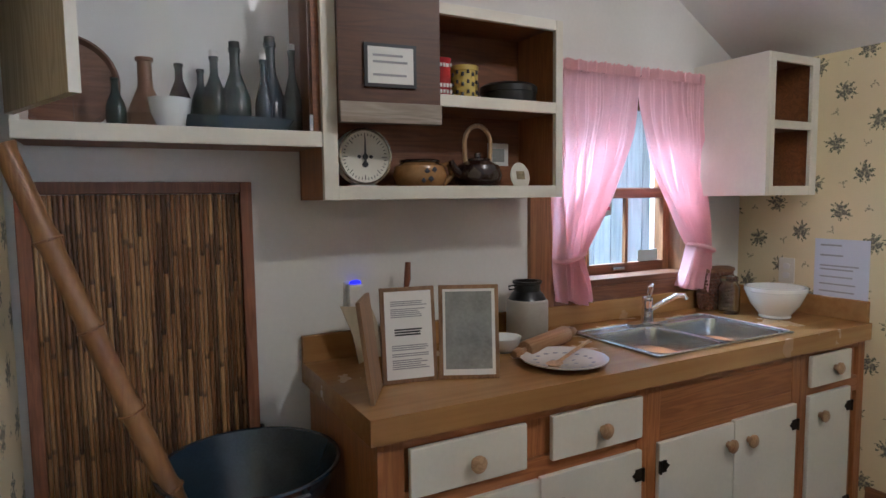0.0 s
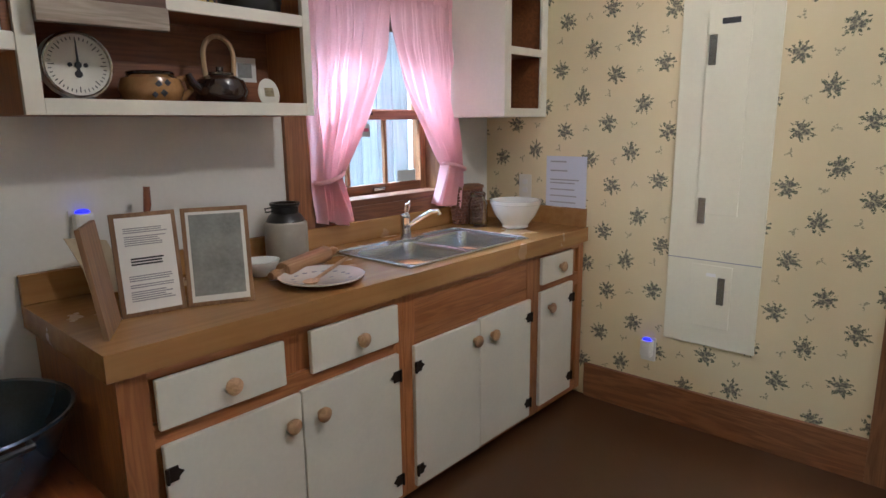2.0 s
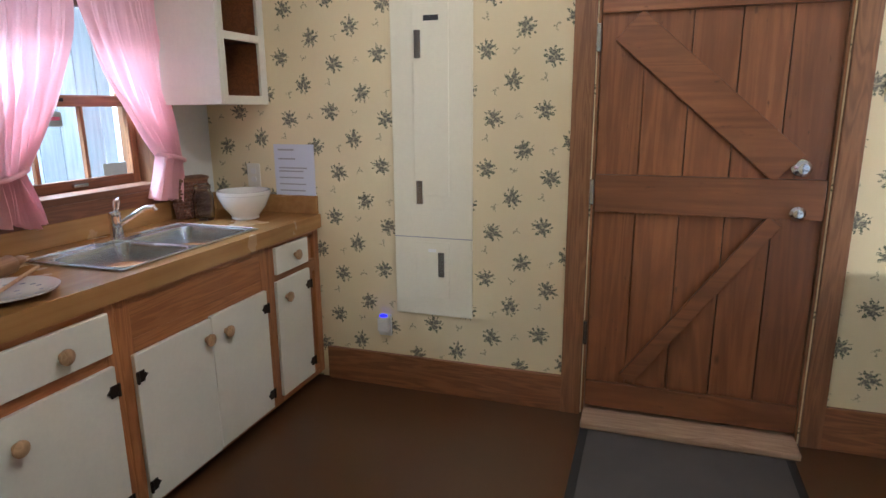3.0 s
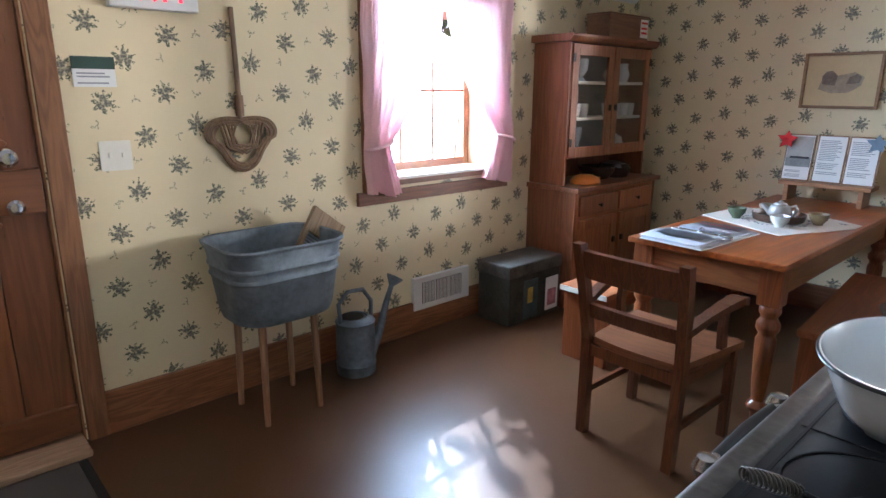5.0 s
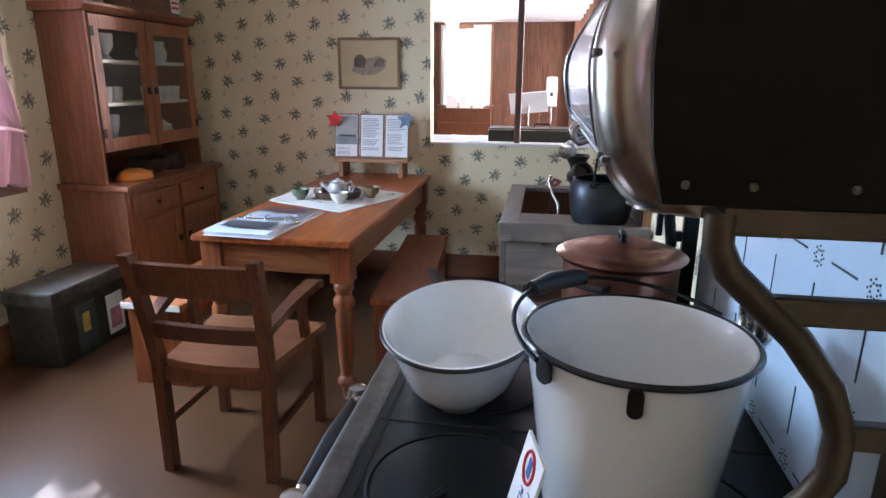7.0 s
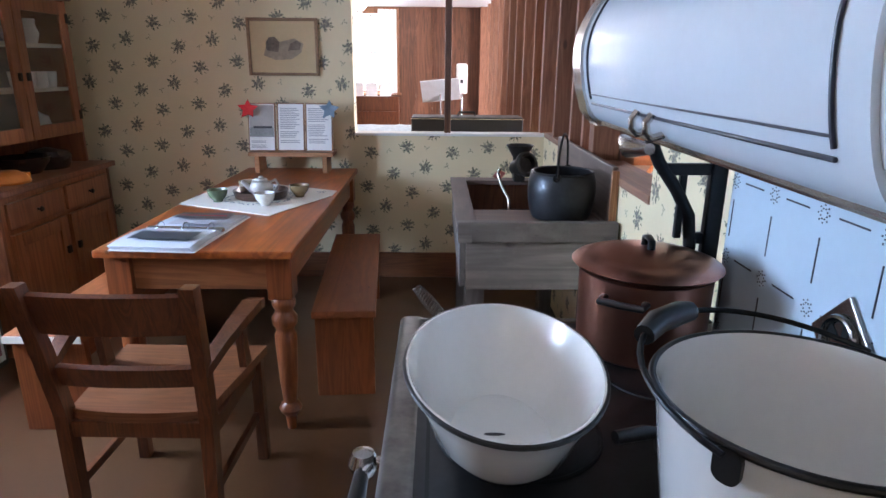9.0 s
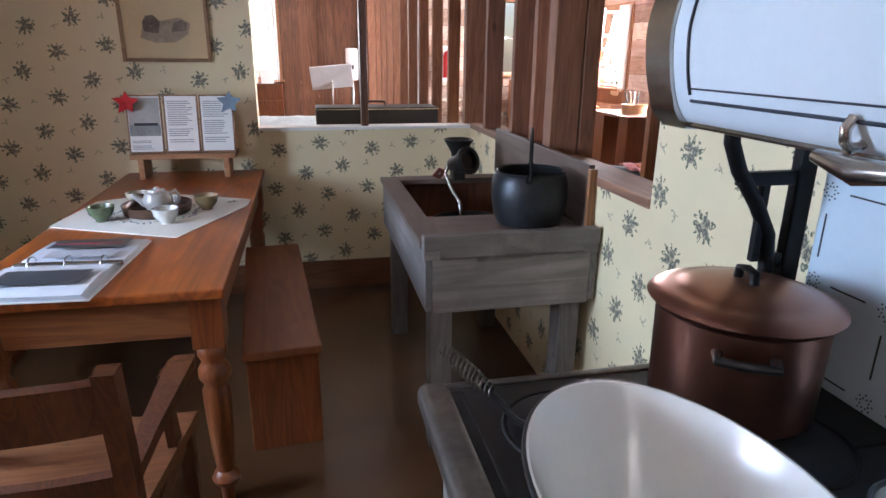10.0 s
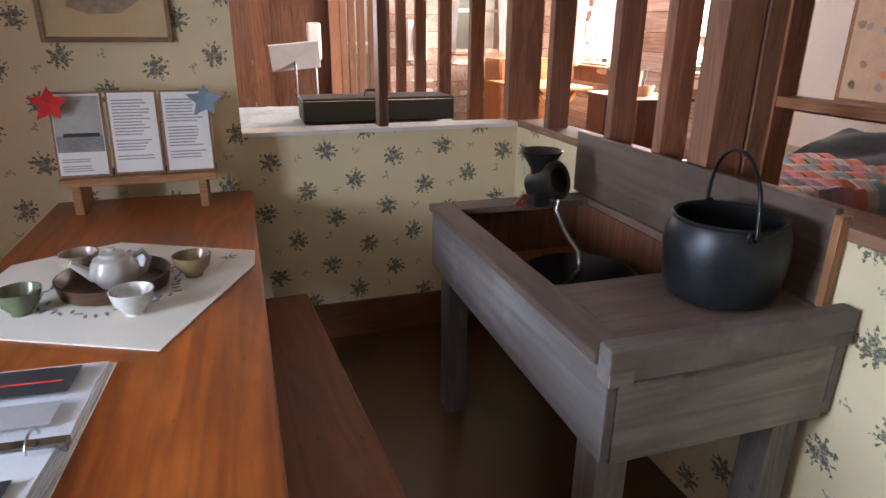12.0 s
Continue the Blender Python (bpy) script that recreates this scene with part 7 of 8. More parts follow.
part("damper_ring", tube([(0.034, 0.04 * math.cos(a), 0.04 * math.sin(a)) for a in [k * math.pi / 12 for k in range(24)]], 0.006, 8, closed=True), NICKEL, dm, smooth=True)
for k in range(4):
    a = k * math.pi / 2 + 0.4
    part("slot", prism([(0.008, -0.004), (0.034, -0.012), (0.034, 0.012), (0.008, 0.004)], 0.001, None, Matrix.Translation((0.0302, 0, 0)) @ Matrix.Rotation(radians(90), 4, "Y") @ Matrix.Rotation(a, 4, "Z")), GROOVE, dm)

# warming closet: dark side plates, curved roll door, nickel bands
CB, CTOP, CF = 1.272, 1.72, 0.325
knots = [(0.02, CB - 0.013), (0.295, CB - 0.013), (0.325, CB - 0.009), (0.345, CB + 0.012), (0.358, CB + 0.045), (0.366, CB + 0.085), (0.369, CB + 0.122), (0.366, CB + 0.15), (0.359, CB + 0.175), (0.341, CB + 0.21), (0.305, CB + 0.26), (0.255, CB + 0.30), (0.18, CB + 0.33), (0.02, CB + 0.34)]
shape = [knots[0]]
for i in range(1, len(knots) - 2):
    p0_, p1_, p2_, p3_ = (Vector(knots[j]) for j in (i - 1, i, i + 1, i + 2))
    for k in range(4):
        u = k / 4
        q = 0.5 * (2 * p1_ + (p2_ - p0_) * u + (2 * p0_ - 5 * p1_ + 4 * p2_ - p3_) * u * u + (3 * p1_ - p0_ - 3 * p2_ + p3_) * u ** 3)
        shape.append((q.x, q.y))
shape += [knots[-2], knots[-1]]
DARKSIDE = plain("dark_side_plate", (0.008, 0.0065, 0.0045), 0.85, 0.0, 0.3, 6, 0.1)
DARKSIDE.node_tree.nodes["Principled BSDF"].inputs["Specular IOR Level"].default_value = 0.15


def closet_slice(name, y0, y1, grow, mt, label="", bev=0.0):
    pts = [(0.02 if x < 0.03 else x + grow * (1 if x > 0.1 else 0), z + (grow if z > CB + 0.24 else -grow if z < CB + 0.02 else 0)) for x, z in shape]
    return part(name, prism(pts, y1 - y0, None, Matrix.Translation((0, -y0, 0)) @ Matrix.Rotation(radians(90), 4, "X")), mt, stove, label, smooth=True, bevel=bev)


part("side_plate", prism([(0.02, CB + 0.002), (0.312, CB + 0.002), (0.324, CB + 0.05), (0.330, CB + 0.12), (0.330, CB + 0.17), (0.318, CB + 0.215), (0.285, CB + 0.26), (0.20, CB + 0.30), (0.02, CB + 0.315)], 0.017, None, Matrix.Translation((0, -0.045, 0)) @ Matrix.Rotation(radians(90), 4, "X")), DARKSIDE, stove, "dark iron side plate", bevel=0.003)
# the end band rolls over in a quarter round
rings = []
for k in range(9):
    a = k / 8 * math.pi / 2
    g_ = 0.006 - 0.055 * (1 - math.sin(a))
    rings.append([(x if x < 0.03 else x + g_ * (1 if x > 0.1 else 0), -0.0625 - 0.055 * (1 - math.cos(a)), z + (g_ if z > CB + 0.24 else 0.0)) for x, z in shape])
rings.append([(x, -0.13, z) for x, y, z in rings[-1]])
bm = loft(rings)
bm.faces.new(bm.verts[:len(shape)])
part("nickel_band", bm, NICKEL, stove, "nickel plated end band", smooth=True)
closet_slice("inner_band", 0.1305, 0.16, -0.006, ENAMELBLUE)
cl = closet_slice("roll_door", 0.1605, SLN - 0.09, 0.0, ENAMELBLUE, "pale enamel roll-up closet door")
closet_slice("nickel_band", SLN - 0.0895, SLN - 0.02, 0.006, NICKEL, "nickel plated end band", 0.016)
closet_slice("side_plate", SLN - 0.019, SLN - 0.005, -0.012, DARKSIDE, "dark iron side plate")
sb_("bottom_band", (0.03, 0.16, CB - 0.016), (0.328, SLN - 0.09, CB + 0.002), NICKEL, None, "nickel plated lower band", 0.004)


def on_door(z, grow=0.002):
    """The door's surface at a height over its lower edge."""
    pts = [q for q in shape if 0.3 < q[0]]
    best = min(pts, key=lambda q: abs(q[1] - CB - z))
    return best[0] + grow, best[1]


for z in (0.03, 0.042, 0.24, 0.228):
    xa, za = on_door(z)
    part("pin_line", tube([(xa, -0.20, za), (xa, -SLN + 0.13, za)], 0.0024 if z in (0.03, 0.24) else 0.0014, 6), NAVY, cl)
for yy in (-0.20, -SLN + 0.13):
    part("pin_line", tube([on_ for on_ in [(q[0] + 0.002, yy, q[1]) for q in shape if 0.3 < q[0] and 0.028 < q[1] - CB < 0.243]], 0.0022, 6), NAVY, cl)
for yy in (-0.605, -0.67):
    xa, za = on_door(0.01, 0.0)
    part("door_pull", tube([(xa - 0.006, yy, za - 0.008), (xa + 0.01, yy, za - 0.013), (xa + 0.018, yy, za - 0.005), (xa + 0.02, yy, za + 0.008), (xa + 0.012, yy, za + 0.02)], 0.006, 10), NICKEL, cl, smooth=True)
xa, za = on_door(0.0, 0.01)
part("door_bar", tube([(xa + 0.02, -0.575, za - 0.012), (xa + 0.028, -0.637, za - 0.018), (xa + 0.02, -0.70, za - 0.012)], 0.013, 12, radii=[0.008, 0.015, 0.008]), NICKEL, cl, smooth=True)
for yy in (-0.075, -0.115):
    for z in (0.04, 0.13, 0.22):
        xa, za = on_door(z, 0.007)
        part("bolt", lathe([(0, -0.004), (0.004, -0.003), (0.005, 0.0), (0.004, 0.003), (0, 0.004)], 12, None, (xa - 0.002, yy, za)), IRONWORN, stove, smooth=True)
for x in (0.08, 0.16, 0.24, 0.295):
    part("bolt", lathe([(0, -0.004), (0.003, -0.003), (0.004, 0.0), (0.003, 0.003), (0, 0.004)], 12, None, (x, -0.043, CB + 0.02)), IRONWORN, stove, smooth=True)
# curved brackets that carry the closet
BRWN = plain("bronzed_iron", (0.085, 0.062, 0.04), 0.4, 0.7, 0.35, 8, 0.1)
for yy, mt in ((-0.055, BRWN), (-SLN + 0.03, IRON)):
    br = part("bracket", slab((0.024, yy - 0.012, ST), (0.086 if mt is BRWN else 0.06, yy + 0.012, CB)), mt, stove, "curved iron bracket under the closet", bevel=0.004)
    sbow = [(0.20, CB - 0.005), (0.198, CB - 0.05), (0.175, CB - 0.10), (0.13, CB - 0.16), (0.095, CB - 0.22), (0.085, CB - 0.29), (0.10, CB - 0.36), (0.115, CB - 0.41), (0.10, ST + 0.02), (0.06, ST + 0.005)]
    if mt is BRWN:
        sbow = [(0.26, CB - 0.005), (0.259, CB - 0.035), (0.248, CB - 0.058), (0.216, CB - 0.088), (0.181, CB - 0.12), (0.147, CB - 0.165), (0.130, CB - 0.21), (0.130, CB - 0.255), (0.145, CB - 0.285), (0.175, CB - 0.325), (0.215, CB - 0.37), (0.24, CB - 0.42), (0.25, ST)]
    part("bow", tube([(x, yy, z) for x, z in sbow], 0.014, 12), mt, br, smooth=True)
    for z in ((CB - 0.012, CB - 0.092, CB - 0.212) if mt is BRWN else (CB - 0.012, CB - 0.115, CB - 0.27)):
        xs_ = min(sbow, key=lambda q: abs(q[1] - z))[0]
        part("cross_bar", slab((0.06, yy - 0.009, z - 0.013), (xs_, yy + 0.009, z + 0.013)), mt, br, bevel=0.004)
    if mt is IRON:
        part("strut", slab((0.11, yy - 0.007, CB - 0.27), (0.125, yy + 0.007, CB - 0.115)), mt, br, bevel=0.002)

# ---- pots on the stove ----
def ring_pts(r, z, n=48):
    return [(r * math.cos(2 * math.pi * k / n), r * math.sin(2 * math.pi * k / n), z) for k in range(n)]


PT = ST + 0.0045
wbowl = thing("enamel_wash_bowl", 0.928, -3.19, PT, "white enamel wash bowl with a black rim", "bowl")
part("body", lathe([(0, 0.004), (0.085, 0.0), (0.10, 0.004), (0.135, 0.045), (0.163, 0.105), (0.175, 0.13), (0.182, 0.140), (0.1815, 0.143), (0.178, 0.1425), (0.171, 0.13), (0.159, 0.105), (0.131, 0.047), (0.098, 0.01), (0, 0.008)], 64, None, (0, 0, 0), 0.82, 1.24), ENAMEL, wbowl, smooth=True)
part("rim", tube([(x * 0.82, y * 1.24, z) for x, y, z in ring_pts(0.183, 0.139, 64)], 0.004, 8, closed=True), BLACKENAMEL, wbowl, "black enamel rim", smooth=True)
part("chip", lathe([(0, 0), (0.012, 0), (0, 0.0012)], 10, None, (0.01, 0.0, 0.0085), 1.6, 0.4), INK, wbowl, "small dark chip in the enamel")
pail = thing("enamel_pail", 0.655, -2.885, PT, "white enamel pail with black rim and bail handle", "pail")
part("body", lathe([(0, 0.006), (0.108, 0.0), (0.115, 0.006), (0.146, 0.245), (0.15, 0.255), (0.146, 0.258), (0.14, 0.245), (0.11, 0.012), (0, 0.01)], 64), ENAMEL, pail, smooth=True)
part("rim", tube(ring_pts(0.150, 0.256, 64), 0.0045, 8, closed=True), BLACKENAMEL, pail, "black enamel rim", smooth=True)
for a in (37, 217):
    er = part("ear", prism(rounded(0.026, 0.036, 0.011), 0.006), BLACKENAMEL, pail, "black handle ear", bevel=0.002)
    er.matrix_local = Matrix.Rotation(radians(a), 4, "Z") @ Matrix.Translation((0.150, 0, 0.24)) @ Matrix.Rotation(radians(90), 4, "Y") @ Matrix.Rotation(radians(90), 4, "Z")
er = part("clip", prism(rounded(0.018, 0.036, 0.0088), 0.005), BLACKENAMEL, pail, "black rim clip", bevel=0.002)
er.matrix_local = Matrix.Rotation(radians(82), 4, "Z") @ Matrix.Translation((0.149, 0, 0.235)) @ Matrix.Rotation(radians(90), 4, "Y") @ Matrix.Rotation(radians(90), 4, "Z")
bail = []
for k in range(25):
    a = radians(37 - 180 * k / 24)
    bail.append((0.165 * math.cos(a), 0.165 * math.sin(a), 0.255 + 0.03 * math.sin(math.pi * k / 24)))
part("bail", tube(bail, 0.0035, 8), IRON, pail, smooth=True)
part("grip", tube([bail[9], bail[11], bail[13], bail[14]], 0.014, 12, radii=[0.012, 0.015, 0.015, 0.012]), BLACKENAMEL, pail, "black turned grip", smooth=True)
cop = thing("copper_boiler", 0.595, -3.545, PT, "large lidded copper stock pot with black handles", "stock pot")
cop.scale = (1, 1, 0.78)
part("body", lathe([(0, 0.002), (0.125, 0.0), (0.132, 0.008), (0.135, 0.22), (0.142, 0.226), (0.146, 0.232), (0.14, 0.236), (0, 0.236)], 56), COPPER, cop, smooth=True)
lid = part("lid", lathe([(0.148, 0.236), (0.152, 0.24), (0.146, 0.246), (0.12, 0.258), (0.112, 0.258), (0.10, 0.264), (0.06, 0.276), (0.0, 0.282)], 56), COPPER, cop, "domed copper lid", smooth=True)
part("knob", tube([(0, -0.02, 0.28), (0, -0.018, 0.302), (0, 0.0, 0.307), (0, 0.018, 0.302), (0, 0.02, 0.28)], 0.008, 10), IRON, lid, smooth=True)
for a in (57, 237):
    hd = part("handle", tube([(0.137, -0.04, 0.185), (0.165, -0.04, 0.185), (0.17, 0.0, 0.186), (0.165, 0.04, 0.185), (0.137, 0.04, 0.185)], 0.009, 10), BLACKENAMEL, cop, "black pot handle", smooth=True)
    hd.matrix_local = Matrix.Rotation(radians(a), 4, "Z")
sm = thing("enamel_saucepan", 0.60, -3.145, PT, "small white enamel saucepan with a black handle", "saucepan")
part("body", lathe([(0, 0.004), (0.075, 0.0), (0.085, 0.01), (0.088, 0.07), (0.084, 0.07), (0.08, 0.012), (0, 0.008)], 40), ENAMEL, sm, smooth=True)
part("rim", tube(ring_pts(0.0875, 0.071, 40), 0.004, 8, closed=True), BLACKENAMEL, sm, smooth=True)
part("handle", tube([(0.08, 0.02, 0.055), (0.13, 0.035, 0.065), (0.175, 0.05, 0.066)], 0.01, 10, radii=[0.006, 0.011, 0.010]), BLACKENAMEL, sm, smooth=True)


def lifter(x, y, rz, label):
    l_ = thing("lid_lifter", x, y, PT, label, "lid lifter", rz, group="stove lid lifters")
    part("shaft", tube([(-0.02, 0, 0.003), (0.05, 0, 0.006), (0.09, 0, 0.03), (0.12, 0, 0.045)], 0.006, 10), IRON, l_, smooth=True)
    pts = []
    for k in range(183):
        u = k / 182
        a = u * 2 * math.pi * 13
        rr = 0.009 + 0.005 * math.sin(math.pi * u)
        pts.append((0.10 + 0.105 * u, rr * math.cos(a), 0.038 + 0.045 * u + rr * math.sin(a)))
    part("coil_grip", tube(pts, 0.0019, 6), IRONWORN, l_, "coiled wire grip", smooth=True)


lifter(0.95, -3.50, -52, "iron stove lid lifter with a coiled wire grip")
lifter(0.92, -2.84, 60, "iron stove lid lifter lying near the stove end")
card = thing("warning_card", 0.825, -2.80, PT, "blue and white please do not touch card", "sign")
bm = slab((0, -0.002, 0), (0.085, 0.002, 0.15))
cc = part("card", bm, PAPERWHITE, card)
MCARD = Matrix.Rotation(radians(103), 4, "Z") @ Matrix.Rotation(radians(-14), 4, "X")
cc.matrix_local = MCARD
BLUEINK = plain("blue_ink", (0.02, 0.10, 0.35), 0.6, bump=0)


def words(text, x, z, size, parent, mt, rot=None):
    cu = bpy.data.curves.new("lettering", "FONT")
    cu.body, cu.size, cu.align_x, cu.extrude = text, size, "CENTER", 0.0003
    ob = new("lettering", cu)
    dg = bpy.context.evaluated_depsgraph_get()
    me = bpy.data.meshes.new_from_object(ob.evaluated_get(dg))
    bpy.data.objects.remove(ob)
    me.materials.clear()
    me.materials.append(mt)
    o2 = new("lettering", me)
    o2.parent = parent
    o2.matrix_local = Matrix.Translation((x, -0.0026, z)) @ Matrix.Rotation(radians(90), 4, "Y") @ Matrix.Rotation(radians(90), 4, "X")
    return o2


words("PLEASE DO", 0.036, 0.052, 0.0165, cc, BLUEINK)
words("NOT TOUCH", 0.062, 0.052, 0.0165, cc, BLUEINK)
part("ring", tube([(0.0425 + 0.02 * math.cos(a), -0.003, 0.122 + 0.02 * math.sin(a)) for a in [k * math.pi / 12 for k in range(24)]], 0.0022, 6, closed=True), RED, cc)
part("hand_mark", slab((0.036, -0.003, 0.11), (0.05, -0.0021, 0.133)), BLUEINK, cc)

pailb = thing("blue_bucket", 0.50, -4.20, 0.0, "blue grey enamel bucket on the floor by the stove", "bucket")
part("body", lathe([(0, 0.005), (0.09, 0), (0.13, 0.27), (0.136, 0.275), (0.13, 0.278), (0.124, 0.27), (0.085, 0.012), (0, 0.01)], 40), plain("blue_grey_enamel", (0.10, 0.16, 0.19), 0.3, 0, 0.3, 9, 0.03, coat=0.4), pailb, smooth=True)

# ---- dry sink ----
dsk = thing("dry_sink", 0.64, -5.06, 0.0, "weathered grey wooden dry sink on square legs", "dry sink")
GX0, GX1, GY0, GY1 = -0.285, 0.305, -0.60, 0.525
part("front_board", slab((GX1 - 0.024, GY0, 0.56), (GX1, GY1, 0.765)), GREYWOOD, dsk, bevel=0.004)
part("back_board", slab((GX0, GY0, 0.56), (GX0 + 0.024, GY1, 0.765)), GREYWOOD, dsk, bevel=0.004)
for y in (GY0, GY1 - 0.024):
    part("end_board", slab((GX0 + 0.0245, y, 0.55), (GX1 - 0.0245, y + 0.024, 0.765)), GREYWOOD_X, dsk, bevel=0.004)
part("bottom", slab((GX0 + 0.024, GY0 + 0.024, 0.57), (GX1 - 0.024, GY1 - 0.024, 0.59)), BENCHWOOD, dsk)
part("front_rim", slab((GX1 - 0.07, GY0, 0.7655), (GX1 + 0.012, GY1 - 0.03, 0.79)), GREYTOP, dsk, bevel=0.004)
part("far_rim", slab((GX0 + 0.03, GY0, 0.7655), (GX1 - 0.0705, GY0 + 0.10, 0.79)), GREYTOP_X, dsk, bevel=0.004)
part("back_rim", slab((GX0, GY0, 0.7655), (GX0 + 0.0295, GY1 - 0.03, 0.79)), GREYTOP, dsk, bevel=0.003)
part("drain_board", slab((GX0 + 0.03, 0.27, 0.768), (GX1 - 0.0705, GY1 - 0.03, 0.787)), GREYTOP_X, dsk, bevel=0.003)
part("drain_board", slab((GX0 + 0.03, 0.165, 0.766), (GX1 - 0.0705, 0.268, 0.783)), GREYTOP_X, dsk, bevel=0.003)
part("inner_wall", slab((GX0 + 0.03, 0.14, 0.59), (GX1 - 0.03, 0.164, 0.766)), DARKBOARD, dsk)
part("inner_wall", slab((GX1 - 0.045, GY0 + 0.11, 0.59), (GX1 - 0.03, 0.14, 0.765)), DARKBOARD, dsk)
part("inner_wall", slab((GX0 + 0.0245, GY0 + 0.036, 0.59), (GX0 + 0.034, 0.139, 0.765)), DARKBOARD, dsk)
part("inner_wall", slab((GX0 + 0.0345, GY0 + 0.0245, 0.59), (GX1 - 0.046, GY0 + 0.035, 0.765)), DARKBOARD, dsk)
part("end_cap", slab((GX0 + 0.0, GY1 - 0.029, 0.74), (GX1 + 0.008, GY1 + 0.012, 0.818)), GREYWOOD_X, dsk, bevel=0.006)
part("splash_board", slab((GX0 - 0.006, GY0 - 0.04, 0.7905), (GX0 + 0.016, GY1 - 0.08, 1.012)), GREYTOP, dsk, bevel=0.005)
for x, y in ((GX1 - 0.10, GY1 - 0.125), (GX1 - 0.10, GY0 + 0.03), (GX0 + 0.03, GY1 - 0.125), (GX0 + 0.03, GY0 + 0.03)):
    part("leg", slab((x, y, 0.0), (x + 0.075, y + 0.085, 0.569)), GREYWOOD_Z, dsk, bevel=0.005)
part("end_strip", slab((GX0 - 0.006, GY1 - 0.0795, 0.7905), (GX0 + 0.02, GY1 - 0.06, 1.0)), FIR_Z, dsk, "reddish edge strip of the splash board", bevel=0.002)
for xa, xb in ((GX1 - 0.045, GX1 + 0.0075), (GX0 + 0.004, GX0 + 0.055)):
    part("cleat", slab((xa, GY1 + 0.0122, 0.741), (xb, GY1 + 0.0165, 0.768)), GREYWOOD_X, dsk, "small nailed cleat", bevel=0.001)
pn = thing("black_pan", 0.64, -5.16, 0.591, "dark iron pan inside the dry sink", "pan")
part("body", lathe([(0, 0.004), (0.13, 0), (0.16, 0.06), (0.165, 0.1), (0.16, 0.1), (0.15, 0.06), (0.12, 0.01), (0, 0.008)], 40), IRON, pn, smooth=True)
dip = thing("pump_handle", 0.712, -5.058, 0.60, "curved bright metal pump handle in the dry sink", "pump handle")
part("rod", tube([(0.05, -0.05, 0.0), (0.02, -0.02, 0.09), (-0.012, -0.005, 0.14), (-0.01, -0.02, 0.19), (0.02, -0.05, 0.24), (0.04, -0.07, 0.30), (0.03, -0.075, 0.325)], 0.008, 10, radii=[0.009, 0.009, 0.008, 0.008, 0.007, 0.007, 0.009]), NICKEL, dip, smooth=True)
cal = thing("iron_cauldron", 0.535, -4.735, 0.7885, "black cast iron cauldron with a wire bail", "cauldron")
part("body", lathe([(0, 0.002), (0.10, 0.0), (0.114, 0.008), (0.124, 0.035), (0.131, 0.075), (0.134, 0.115), (0.132, 0.150), (0.125, 0.176), (0.121, 0.183), (0.123, 0.188), (0.119, 0.192), (0.113, 0.188), (0.115, 0.175), (0.124, 0.145), (0.126, 0.09), (0.115, 0.035), (0.09, 0.014), (0, 0.012)], 56), plain("seasoned_iron", (0.028, 0.031, 0.036), 0.42, 0.6, 0.4, 9, 0.15), cal, smooth=True)
part("bail", tube([(0.125 * math.cos(a) * 0.35, 0.125 * math.cos(a), 0.178 + 0.155 * max(0, math.sin(a)) ** 0.8) for a in [k * math.pi / 20 for k in range(21)]], 0.0045, 8), IRON, cal, smooth=True)
for s_ in (-1, 1):
    part("ear", tube([(0.046 * s_ + 0.012 * math.cos(a), 0.121 * s_, 0.18 + 0.012 * math.sin(a)) for a in [k * math.pi / 6 for k in range(12)]], 0.005, 6, closed=True), IRON, cal)
gri = thing("meat_grinder", 0.60, -5.53, 0.791, "old cast iron meat grinder clamped to the sink", "meat grinder")
GRI = plain("grey_cast_iron", (0.07, 0.068, 0.06), 0.4, 0.8, 0.4, 12, 0.15)
part("hopper", lathe([(0.03, 0.09), (0.036, 0.13), (0.062, 0.175), (0.072, 0.19), (0.067, 0.193), (0.032, 0.14), (0, 0.12)], 28), GRI, gri, smooth=True)
b_ = part("barrel", lathe([(0, -0.06), (0.04, -0.06), (0.048, -0.02), (0.05, 0.03), (0.064, 0.036), (0.066, 0.055), (0.056, 0.062), (0.046, 0.058), (0.04, 0.03), (0, 0.025)], 32), GRI, gri, smooth=True)
b_.matrix_local = Matrix.Translation((-0.01, 0.02, 0.085)) @ Matrix.Rotation(radians(-70), 4, "X") @ Matrix.Rotation(radians(-25), 4, "Y")
part("clamp", slab((-0.03, -0.05, 0.0), (0.03, 0.03, 0.07)), GRI, gri, bevel=0.01)
tag = thing("pink_tag", 0.675, -5.44, 0.815, "pink paper tag tied to the grinder", "tag")
tg = part("card", slab((-0.03, -0.001, -0.025), (0.03, 0.001, 0.025)), plain("pink_card", (0.62, 0.22, 0.2), 0.6), tag, bevel=0.0004)
tg.matrix_local = Matrix.Translation((0.04, 0.02, 0.03)) @ Matrix.Rotation(radians(25), 4, "Z") @ Matrix.Rotation(radians(-30), 4, "X") @ Matrix.Rotation(radians(-25), 4, "Y")
part("mark", lathe([(0, 0.0), (0.008, 0.0), (0, 0.0005)], 14, None, (0, 0, 0)), PAPERWHITE, tg).matrix_local = Matrix.Translation((0, 0.0012, 0)) @ Matrix.Rotation(radians(-90), 4, "X")

